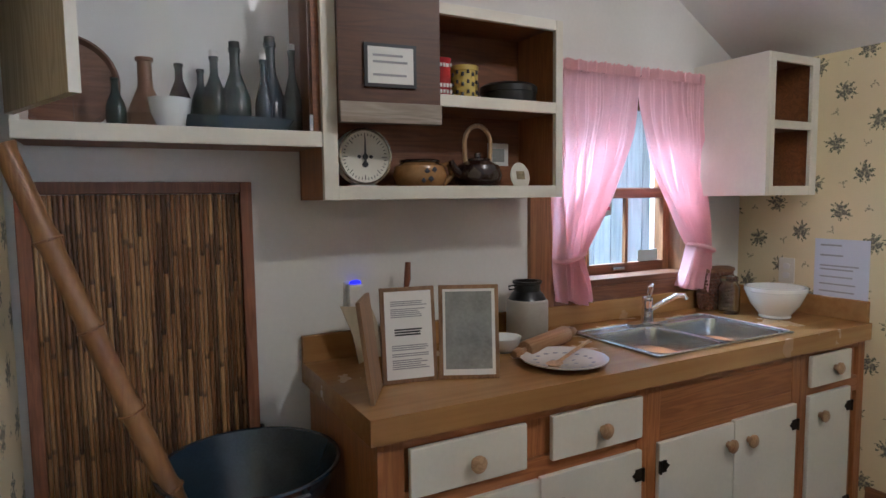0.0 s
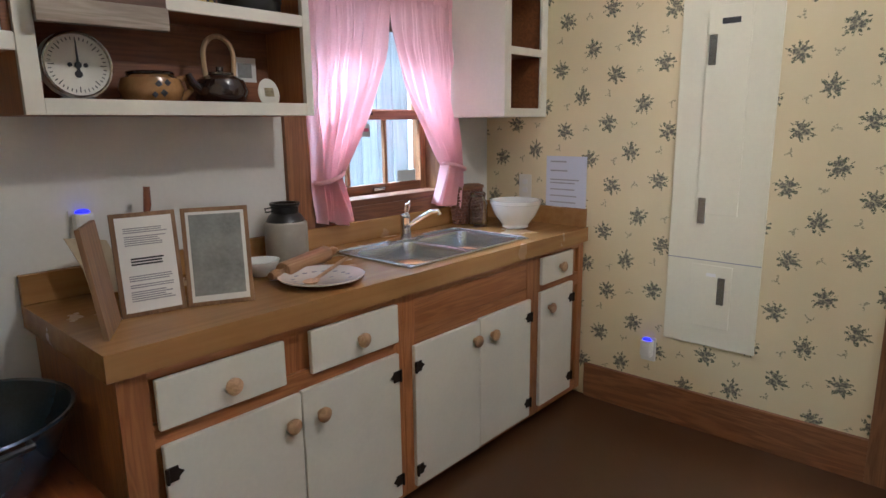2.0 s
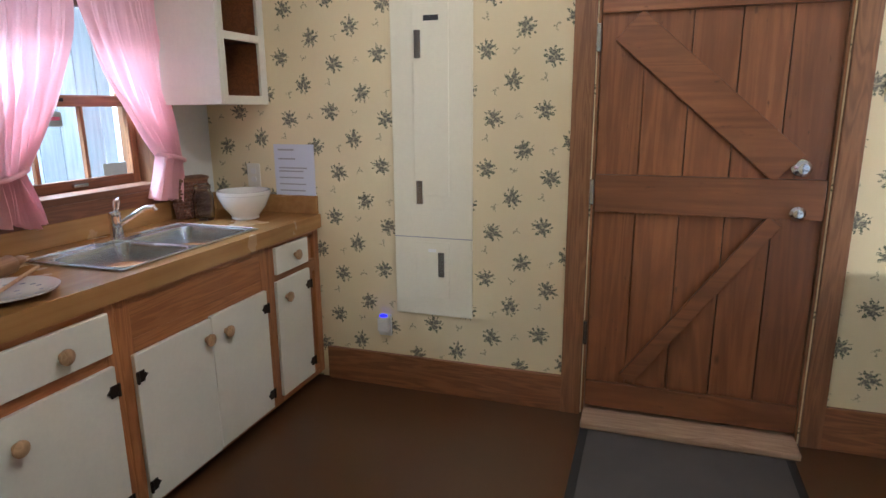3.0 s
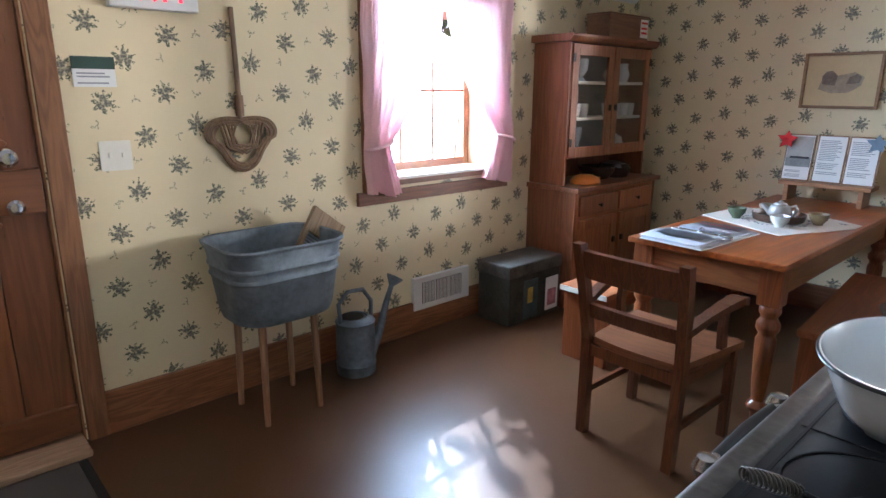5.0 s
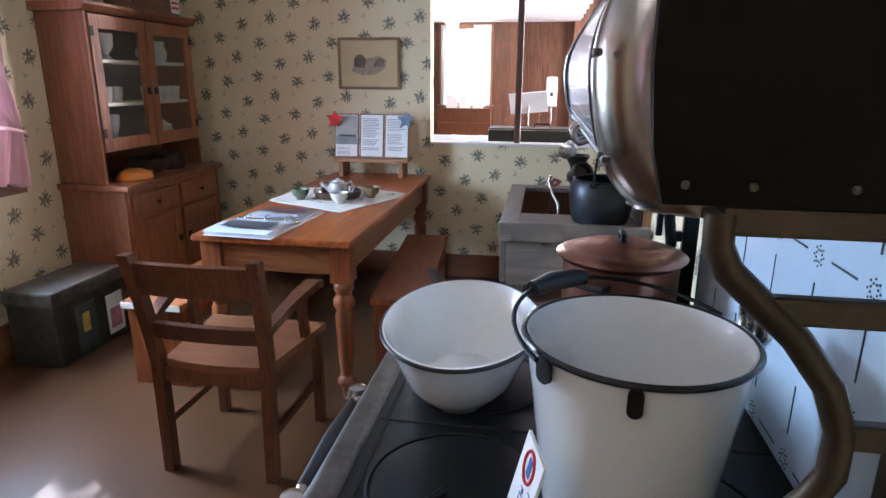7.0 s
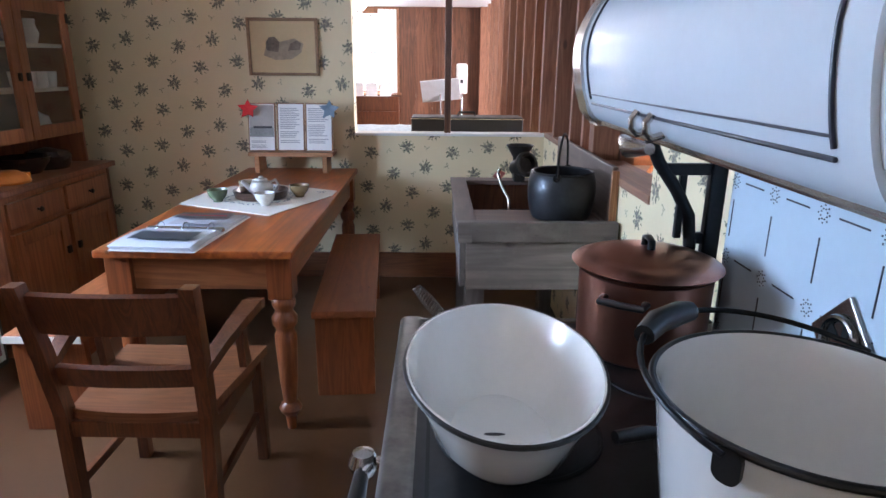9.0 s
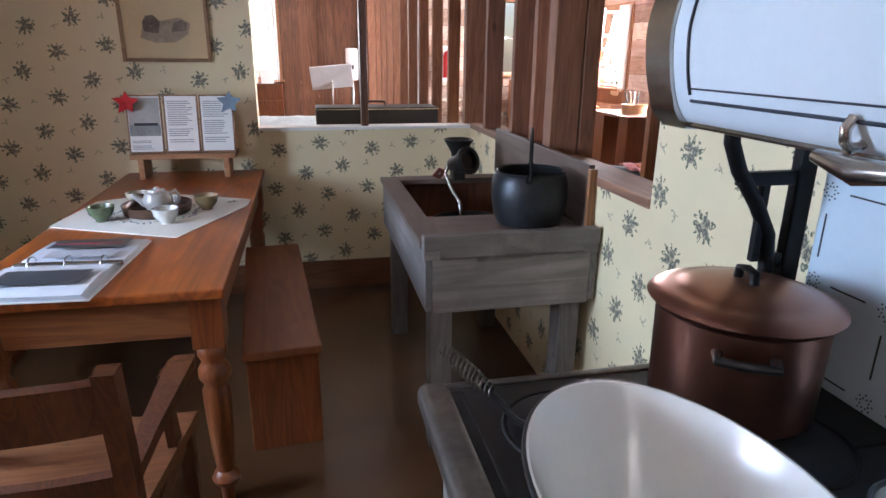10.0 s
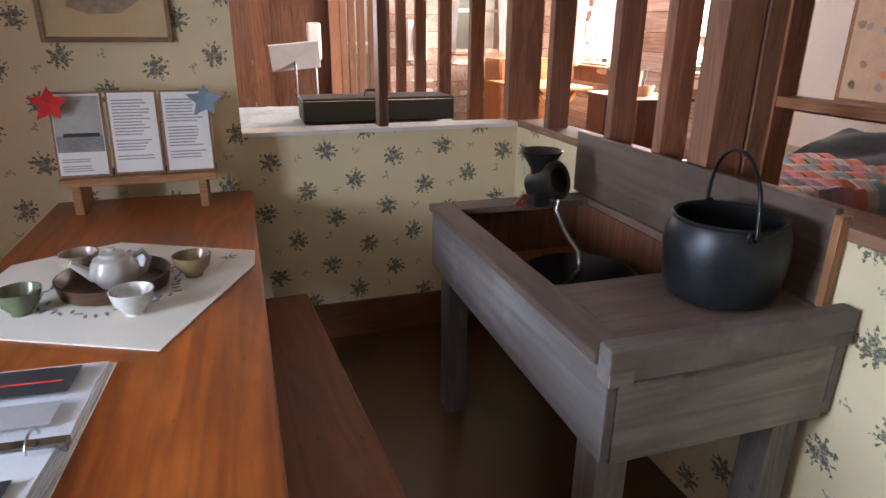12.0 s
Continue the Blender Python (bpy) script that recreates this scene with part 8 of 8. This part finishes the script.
# globe lamps on the ceiling
for lx, ly, lz in LAMPS + [(1.9, -9.6, 2.05)]:
    gl = thing("ceiling_light", lx, ly, lz, "round opal globe light on the ceiling", "ceiling light", group="globe lights")
    ceil_z = 2.75 if ly > S else 2.22
    part("base", lathe([(0, ceil_z - lz - 0.001), (0.06, ceil_z - lz - 0.001), (0.06, ceil_z - lz - 0.02), (0.03, 0.09), (0, 0.09)], 24), WHITEPLASTIC, gl, smooth=True)
    o = part("globe", lathe([(0, -0.09), (0.05, -0.078), (0.085, -0.03), (0.09, 0.0), (0.08, 0.04), (0.04, 0.085), (0.03, 0.09)], 28), glow("opal_globe", (1.0, 0.93, 0.82), 6.0), gl, "glowing opal globe", smooth=True)
    o.visible_shadow = False

# ---- the rooms beyond the studs ----
WX = -3.0
PLASTER = plain("plaster_remains", (0.62, 0.56, 0.46), 0.9, var=0.2, scale=12, bump=0.3)


def patches(x, ys, zs, n, seed, axis, wall_):
    """Flakes of old plaster left on a board wall."""
    rnd = random.Random(seed)
    for i in range(n):
        cy, cz = rnd.uniform(*ys), rnd.uniform(*zs)
        w_, h_ = rnd.uniform(0.04, 0.2), rnd.uniform(0.02, 0.07)
        k = rnd.randint(7, 11)
        pts = [(w_ * math.cos(2 * math.pi * j / k) * rnd.uniform(0.6, 1.1), h_ * math.sin(2 * math.pi * j / k) * rnd.uniform(0.6, 1.1)) for j in range(k)]
        m = Matrix.Translation((x, cy, cz) if axis == "x" else (cy, x, cz))
        m = m @ (Matrix.Rotation(radians(90), 4, "Z") if axis == "x" else Matrix()) @ Matrix.Rotation(radians(90), 4, "X")
        if axis != "x":
            m = m @ Matrix.Rotation(radians(180), 4, "Y")
        put(prism(pts, 0.006, None, m), "plaster_flake", PLASTER, wall_)


fw = bpy.data.objects["wall_far_south"]
fww = bpy.data.objects["wall_far_west"]
patches(-11.999, (0.5, 1.5), (0.25, 0.95), 16, 3, "y", fw)
patches(-2.999, (-11.9, -5.2), (0.8, 1.9), 60, 5, "x", fww)
SIDEBOARD = [wood("whitewashed_board_" + n_, d_, l_, 1, 0.8, 3.0, 0.3, wear=0.5) for n_, d_, l_ in (("a", (0.24, 0.16, 0.12), (0.46, 0.36, 0.30)), ("b", (0.18, 0.10, 0.07), (0.36, 0.25, 0.19)), ("c", (0.32, 0.25, 0.21), (0.55, 0.47, 0.41)))]
for k in range(13):
    z0 = 0.06 + k * 0.215
    for ya, yb in ((-12.0, -11.7), (-10.6, -9.7), (-8.6, -5.0)) if 0.8 < z0 + 0.1 < 2.05 else ((-12.0, -5.0),):
        put(slab((-3.0, ya, z0), (-2.985 + 0.003 * (k % 2), yb, z0 + 0.207)), "plank", SIDEBOARD[(k * 2) % 3], fww, bevel=0.003)
put(slab((-3.0, -8.6, 0.72), (-2.955, -5.0, 0.80)), "rail", STUD_H, fww, bevel=0.004)
# horizontal boards with plaster on the far wall of the side room
for k in range(10):
    z0 = 0.04 + k * 0.215
    for xa, xb in ((-3.0, -2.05), (-1.2, -0.4)) if 1.0 < z0 + 0.1 else ((-3.0, -0.4),):
        put(slab((xa, -12.0, z0), (xb, -11.987 + 0.003 * (k % 2), z0 + 0.207)), "plank", SIDEBOARD[(k + 1) % 2], fw, bevel=0.003)
patches(-11.982, (-2.9, -0.4), (0.2, 0.95), 22, 9, "y", fw)
for k in range(16):
    x = 0.36 + k * 0.25
    if x < 1.45 or x > 2.36:
        put(slab((x, -12.0, 0.0), (x + 0.246, -11.988, 2.22)), "plank", DARKBOARD, fw, bevel=0.003)


def far_window(name, label, x, y, z0, w, h, rz, cur):
    r_ = thing(name, x, y, z0, label, "window", rz, kind="structure")
    for lo, hi in (((-w / 2 - 0.09, -0.03, -0.03), (-w / 2, 0, h + 0.09)), ((w / 2, -0.03, -0.03), (w / 2 + 0.09, 0, h + 0.09)), ((-w / 2, -0.03, h), (w / 2, 0, h + 0.09)), ((-w / 2 - 0.12, -0.06, -0.06), (w / 2 + 0.12, 0, -0.0305))):
        part("casing", slab(lo, hi), FIR_Z, r_, bevel=0.003)
    for lo, hi in (((-w / 2, 0.05, h / 2 - 0.02), (w / 2, 0.08, h / 2 + 0.02)), ((-0.012, 0.05, 0.0), (0.012, 0.08, h / 2 - 0.02)), ((-0.012, 0.05, h / 2 + 0.02), (0.012, 0.08, h))):
        part("muntin", slab(lo, hi), WHITEPLASTIC, r_)
    g = part("pane", slab((-w / 2, 0.06, 0), (w / 2, 0.063, h)), PANE, r_)
    g.visible_shadow = False
    for sd in (1, -1):
        rows = []
        for j in range(21):
            v = j / 20
            k = 1 - 0.55 * math.sin(min(v, 0.85) * 1.5) ** 2
            rows.append([(-sd * (w / 2 + 0.06) + sd * (w / 2 + 0.04) * k * u / 20 * cur, -0.05 + 0.02 * math.sin(u * 1.9), h + 0.06 - (h + 0.12) * v) for u in range(21)])
        c_ = thing("lace_curtain", x, y, z0, "thin pale curtain at a far window", "curtain", rz, group="pale curtains")
        part("cloth", sheet(rows), LACE, c_, smooth=True)


far_window("window_3", "bright far window with thin white curtains", 2.03, -12.0, 1.02, 0.66, 1.10, 180, 0.75)
far_window("window_4", "bright side room window with pale curtains", -3.0, -9.15, 0.95, 0.9, 1.0, 90, 0.6)
far_window("window_6", "bright end window of the side room", -1.625, -12.0, 1.1, 0.65, 1.0, 180, 0.35)
far_window("window_7", "tall bright glazed opening in the far wall", -0.005, -12.0, 0.25, 0.59, 1.85, 180, 0.2)
far_window("window_5", "bright side room window with pale curtains", -3.0, -11.15, 0.95, 0.9, 1.0, 90, 0.6)

tk = thing("instrument_case", 0.80, -7.25, 0.0, "long black case lying on a bed", "case")
part("body", slab((-0.43, -0.14, 0.868), (0.43, 0.14, 1.0)), plain("black_leatherette", (0.012, 0.012, 0.014), 0.5, var=0.3), tk, bevel=0.012)
part("rim", slab((-0.433, -0.143, 0.985), (0.433, 0.143, 0.989)), NICKEL, tk)
part("handle", tube([(-0.07, -0.0, 0.99), (-0.06, 0, 1.03), (0.06, 0, 1.03), (0.07, 0, 0.99)], 0.009, 8), BLACKPLASTIC, tk, smooth=True)
bed = thing("day_bed", 1.15, -7.45, 0.0, "high bed with a pale blue white cover", "bed")
part("frame", slab((-0.78, -0.6, 0.25), (1.2, 0.55, 0.66)), BENCHWOOD, bed, bevel=0.01)
rows = [[(-0.8 + 2.05 * u / 30, -0.62 + 1.2 * v / 18, 0.855 + 0.012 * math.sin(u * 1.7 + v) * math.sin(v * 1.3)) for u in range(31)] for v in range(19)]
part("cover", sheet(rows, None, 0.2), plain("pale_blue_cover", (0.58, 0.66, 0.70), 0.9, var=0.25, scale=22, bump=0.3), bed, smooth=True)
for x, y in ((-0.74, -0.55), (1.12, -0.55), (-0.74, 0.47), (1.12, 0.47)):
    part("leg", slab((x, y, 0), (x + 0.06, y + 0.06, 0.25)), BENCHWOOD, bed)
ms = thing("music_stand", 0.99, -10.2, 0.0, "light grey sheet music stand on a thin pole", "music stand")
part("pole", tube([(0, 0, 0.02), (0, 0, 1.05)], 0.013, 10), STEEL, ms, smooth=True)
d_ = part("desk", slab((-0.24, -0.01, -0.13), (0.24, 0.008, 0.16)), plain("pale_desk", (0.60, 0.63, 0.66), 0.4), ms, bevel=0.004)
d_.matrix_local = Matrix.Translation((0, 0.02, 1.08)) @ Matrix.Rotation(radians(-28), 4, "X") @ Matrix.Rotation(radians(6), 4, "Y")
for a in (0, 120, 240):
    part("foot", tube([(0, 0, 0.12), (0.22 * math.cos(radians(a)), 0.22 * math.sin(radians(a)), 0.01)], 0.009, 8), STEEL, ms, smooth=True)
sa = thing("sanitizer_stand", 0.70, -11.0, 0.0, "white hand sanitiser dispenser on a metal post", "dispenser")
part("post", tube([(0, 0, 0.01), (0, 0, 1.12)], 0.02, 12), STEEL, sa, smooth=True)
part("dispenser", slab((-0.075, -0.05, 1.02), (0.075, 0.06, 1.42)), WHITEPLASTIC, sa, "white plastic dispenser", bevel=0.03)
part("window", slab((-0.02, 0.0605, 1.16), (0.02, 0.063, 1.21)), INK, sa)
part("foot", lathe([(0, 0), (0.17, 0), (0.17, 0.012), (0, 0.02)], 26), STEEL, sa)
so = thing("orange_stool", 0.98, -11.1, 0.0, "low honey coloured wooden stool", "stool")
part("seat", lathe([(0, 0.42), (0.17, 0.42), (0.18, 0.435), (0.17, 0.45), (0, 0.45)], 26), CABWOOD, so, smooth=True)
for a in (45, 135, 225, 315):
    part("leg", tube([(0.11 * math.cos(radians(a)), 0.11 * math.sin(radians(a)), 0.42), (0.16 * math.cos(radians(a)), 0.16 * math.sin(radians(a)), 0.0)], 0.015, 8), CABWOOD, so, smooth=True)
fe = thing("extinguisher_cabinet", -0.74, -11.99, 0.97, "white wall cabinet with a red fire extinguisher", "cabinet", 180)
part("case", slab((-0.13, -0.14, 0), (0.13, 0, 0.5)), WHITEPLASTIC, fe, bevel=0.006)
part("extinguisher", lathe([(0, 0), (0.06, 0), (0.06, 0.3), (0.03, 0.36), (0, 0.38)], 20, None, (0, -0.155, 0.06)), plain("fire_red", (0.5, 0.02, 0.02), 0.3), fe, smooth=True)
# plain cabinets and desks in the side room
def far_box(name, label, cat, x0, x1, y0, y1, h, mt, parts=()):
    o = thing(name, (x0 + x1) / 2, (y0 + y1) / 2, 0, label, cat)
    w_, l_ = (x1 - x0) / 2, (y1 - y0) / 2
    part("top", slab((-w_ - 0.02, -l_ - 0.02, h - 0.03), (w_ + 0.02, l_ + 0.02, h)), mt, o, bevel=0.004)
    return o, w_, l_


dk, w_, l_ = far_box("writing_desk", "dark brown wooden desk under a far window", "desk", -2.6, -2.0, -9.6, -8.7, 0.75, CHAIRWOOD)
part("pedestal", slab((-w_, -l_, 0.0), (w_, -l_ + 0.35, 0.719)), CHAIRWOOD, dk, bevel=0.004)
part("pedestal", slab((-w_, l_ - 0.2, 0.0), (w_, l_, 0.719)), CHAIRWOOD, dk, bevel=0.004)
bkt = thing("pencil_basket", -2.25, -9.05, 0.75, "small woven basket holding pens on the desk", "basket")
part("basket", lathe([(0, 0.003), (0.1, 0), (0.12, 0.1), (0.115, 0.1), (0.095, 0.008), (0, 0.008)], 24, None, (0, 0, 0), 1.3, 0.9), CANE, bkt, smooth=True)
for k in range(4):
    part("pen", tube([(0.02 * k, 0.01, 0.02), (0.06 * k - 0.02, 0.06, 0.24)], 0.008, 6), (INK, PAPERWHITE, CANE, INK)[k], bkt)
wt = thing("trestle_table", -1.9, -10.6, 0.0, "honey coloured wooden trestle table", "table")
part("top", slab((-0.4, -0.6, 0.72), (0.4, 0.6, 0.75)), CABWOOD_X, wt, bevel=0.004)
for y in (-0.5, 0.5):
    for s_ in (-1, 1):
        part("leg", tube([(-0.3 * s_, y, 0.0), (0.25 * s_, y, 0.72)], 0.028, 6), CABWOOD, wt)
cb = thing("chest_of_drawers", -2.1, -11.6, 0.0, "orange brown chest of drawers", "chest of drawers")
part("body", slab((-0.4, -0.25, 0), (0.4, 0.25, 1.0)), CABWOOD, cb, bevel=0.005)
for k in range(3):
    part("drawer", slab((-0.37, 0.2505, 0.08 + k * 0.3), (0.37, 0.262, 0.35 + k * 0.3)), CABWOOD_X, cb, bevel=0.003)
pf = thing("framed_photos", 2.03, -11.9, 0.72, "row of small white framed photographs on a shelf", "photo frames")
part("shelf", slab((-0.42, -0.09, 0.0), (0.42, 0.10, 0.22)), CHAIRWOOD, pf, bevel=0.004)
part("cabinet_base", slab((-0.42, -0.09, -0.72), (0.42, 0.10, -0.001)), CHAIRWOOD, pf, bevel=0.004)
for k in range(3):
    part("photo", slab((-0.3 + k * 0.21, 0.0, 0.221), (-0.13 + k * 0.21, 0.015, 0.42)), PAPERWHITE, pf)

# bed with a striped crocheted blanket
b2 = thing("bed", -1.5, -6.3, 0.0, "narrow bed under a dark grey cover", "bed")
b2.scale = (1, 1, 1.22)
part("frame", slab((-0.95, -0.42, 0.12), (0.85, 0.42, 0.32)), CHAIRWOOD, b2, bevel=0.01)
rows = [[(-0.95 + 1.8 * u / 30, -0.44 + 0.88 * v / 16, 0.50 + 0.02 * math.sin(u * 0.9 + v * 0.7) + 0.13 * math.exp(-((u - 4) / 4.0) ** 2)) for u in range(31)] for v in range(17)]
part("cover", sheet(rows, None, 0.17), plain("charcoal_wool", (0.045, 0.05, 0.06), 0.95, var=0.25, scale=12, bump=0.3), b2, smooth=True)
for x, y in ((-0.9, -0.38), (0.78, -0.38), (-0.9, 0.32), (0.78, 0.32)):
    part("leg", slab((x, y, 0), (x + 0.06, y + 0.06, 0.12)), CHAIRWOOD, b2)
bl = thing("crochet_blanket", -1.3, -6.25, 0.0, "zigzag striped pink, orange and grey crocheted blanket", "blanket")
bl.scale = (1, 1, 1.22)
STRIPE = [plain("wool_" + n_, c_, 0.95, var=0.15, scale=60, bump=0.4, fine=150) for n_, c_ in (("salmon", (0.74, 0.28, 0.20)), ("rose", (0.76, 0.36, 0.40)), ("grey", (0.34, 0.33, 0.36)), ("pale", (0.70, 0.58, 0.55)), ("lilac", (0.58, 0.36, 0.50)), ("teal", (0.34, 0.50, 0.56)))]
order = (0, 3, 1, 2, 0, 5, 3, 0, 1, 4, 2, 3, 0, 1)
NB = len(order)
for k in range(NB):
    rows = []
    for e in range(3):
        row = []
        for u in range(41):
            v = (k + e / 2) / NB
            s_ = u / 40
            zig = 0.018 * abs(((u / 5) % 2) - 1)
            x = -0.55 + 1.05 * v + zig
            yy = -0.30 + 0.98 * s_
            if yy > 0.44:
                zz, yy = 0.535 - (yy - 0.44) * 1.0, 0.45 + 0.01 * math.sin(u)
            else:
                zz = 0.535 + 0.012 * math.sin(u * 0.8 + k)
            row.append((x, yy, zz))
        rows.append(row)
    part("stripe", sheet(rows, None, 0.008), STRIPE[order[k]], bl, smooth=True)
po2 = thing("wall_poster", -2.955, -7.13, 0.94, "framed embroidered sampler with flowers and houses", "poster", 90)
part("white_panel", slab((-0.7, 0.0, -0.5), (0.55, 0.012, 1.4)), WHITEWALL, po2)
part("frame", slab((-0.33, -0.025, -0.1), (0.33, -0.0005, 1.0)), FRW, po2, bevel=0.004)
part("cloth", slab((-0.29, -0.028, -0.06), (0.29, -0.0255, 0.96)), plain("sampler_cloth", (0.56, 0.44, 0.34), 0.85, var=0.15, scale=10), po2)
rnd = random.Random(11)
for k in range(26):
    cx, cz = rnd.uniform(-0.24, 0.24), rnd.uniform(0.0, 0.9)
    mt = rnd.choice((SEP, SEP2, STRIPE[0], STRIPE[2], GREYINK))
    part("stitching", prism([(rnd.uniform(0.5, 1) * 0.045 * math.cos(a), rnd.uniform(0.5, 1) * 0.04 * math.sin(a)) for a in [j * 0.9 for j in range(7)]], 0.001, None, Matrix.Translation((cx, -0.0282, cz)) @ Matrix.Rotation(radians(90), 4, "X")), mt, po2)
hb = thing("rolled_blankets", -2.6, -5.95, 0.0, "blue grey folded bedding heaped by the wall", "bedding")
part("roll", lathe([(0, 0), (0.22, 0.0), (0.27, 0.2), (0.24, 0.5), (0.12, 0.66), (0, 0.68)], 24), plain("blue_wool", (0.10, 0.12, 0.15), 0.95, var=0.3, bump=0.4), hb, smooth=True)

# ---- outside ----
# unseen deck, added to hold the sun off the shed boards
tagged(put(slab((-3.6, -12.7, 3.02), (4.3, 1.0, 3.12)), "roof", DARKBOARD), "unseen flat deck over the house, added to shade the shed", "roof", kind="structure")
# added slab out of view; stops sun slipping past the deck's east end
tagged(put(slab((4.305, 0.7, 3.02), (7.0, 1.85, 3.12)), "porch_roof", DARKBOARD), "unseen flat slab beside the house that blocks sun from the shed", "roof", kind="structure")
GRASS = plain("lawn", (0.07, 0.10, 0.035), 0.95, var=0.35, scale=2, bump=0.4, fine=30)
tagged(put(slab((-60, -60, -0.9), (60, 60, -0.75)), "ground", GRASS), "dry lawn round the house", "ground", kind="structure")
fence = thing("board_wall", 2.4, 2.0, -0.75, "pale weathered vertical boards of a neighbouring shed", "shed wall")
SHED = wood("pale_shed_board", (0.34, 0.37, 0.40), (0.52, 0.55, 0.58), 2, 0.8, 4.0, 0.3)
for k in range(24):
    part("plank", slab((-1.9 + k * 0.16, 0.0, 0.0), (-1.9 + k * 0.16 + 0.152, 0.025 + 0.008 * (k % 2), 4.2)), SHED, fence)
part("backing", slab((-1.9, 0.04, 0.0), (1.94, 0.06, 4.2)), SHED, fence)
pk = thing("picket_fence", 12.0, -4.5, -0.75, "low white picket fence across the lawn", "fence")
for k in range(40):
    part("picket", prism([(-0.035, 0), (0.035, 0), (0.035, 0.95), (0, 1.02), (-0.035, 0.95)], 0.02, None, Matrix.Translation((0, -4 + k * 0.2, 0)) @ Matrix.Rotation(radians(90), 4, "Z") @ Matrix.Rotation(radians(90), 4, "X")), WHITEPLASTIC, pk)
for z in (0.3, 0.75):
    part("rail", slab((0.005, -4.1, z), (0.03, 4.0, z + 0.06)), WHITEPLASTIC, pk)

# a leafy tree that dapples the sun through the east window
tree = thing("garden_tree", 7.2, -6.6, -0.75, "broad leafed tree standing outside the east window", "tree")
BARK = wood("bark", (0.06, 0.045, 0.032), (0.15, 0.115, 0.085), 2, 0.9, 4.0, 0.8)
part("trunk", tube([(0, 0, 0), (0.05, 0.05, 1.5), (-0.05, 0.1, 3.0), (0.0, 0.0, 4.4)], 0.15, 12, radii=[0.2, 0.15, 0.12, 0.07]), BARK, tree, smooth=True)
rnd = random.Random(21)
tips = []
for k in range(9):
    a = k * 0.7 + rnd.random() * 0.4
    z0 = 2.0 + 0.25 * k
    L_ = rnd.uniform(1.0, 1.9)
    end = (L_ * math.cos(a), L_ * math.sin(a), z0 + rnd.uniform(0.4, 1.2))
    part("limb", tube([(0, 0.05, z0), (end[0] * 0.5, end[1] * 0.5, z0 + 0.35), end], 0.04, 8, radii=[0.06, 0.035, 0.015]), BARK, tree, smooth=True)
    tips.append(end)
LEAF = sheer("leaf", (0.09, 0.15, 0.04))
verts, faces = [], []
for k in range(3700):
    if k % 3:
        c = tips[k % len(tips)]
        p = Vector((c[0] + rnd.gauss(0, 0.55), c[1] + rnd.gauss(0, 0.55), c[2] + rnd.gauss(0, 0.5)))
    else:
        p = Vector((rnd.gauss(0, 1.1), rnd.gauss(0, 1.1), 3.6 + rnd.gauss(0, 0.8)))
    q = Euler((rnd.uniform(0, 6), rnd.uniform(0, 6), rnd.uniform(0, 6))).to_matrix()
    s_ = rnd.uniform(0.06, 0.11)
    b0 = len(verts)
    for x, y, z in ((-1, 0, 0), (-0.3, 0.5, 0.1), (0.5, 0.45, 0.1), (1.2, 0, 0), (0.5, -0.45, 0.1), (-0.3, -0.5, 0.1)):
        verts.append(p + q @ Vector((x * s_, y * s_, z * s_)))
    faces.append(tuple(range(b0, b0 + 6)))
me = bpy.data.meshes.new("crown")
me.from_pydata([tuple(v) for v in verts], [], faces)
me.materials.append(LEAF)
cr = new("crown", me)
cr.parent = tree
tagged(cr, "loose crown of small green leaves", kind="stuff")
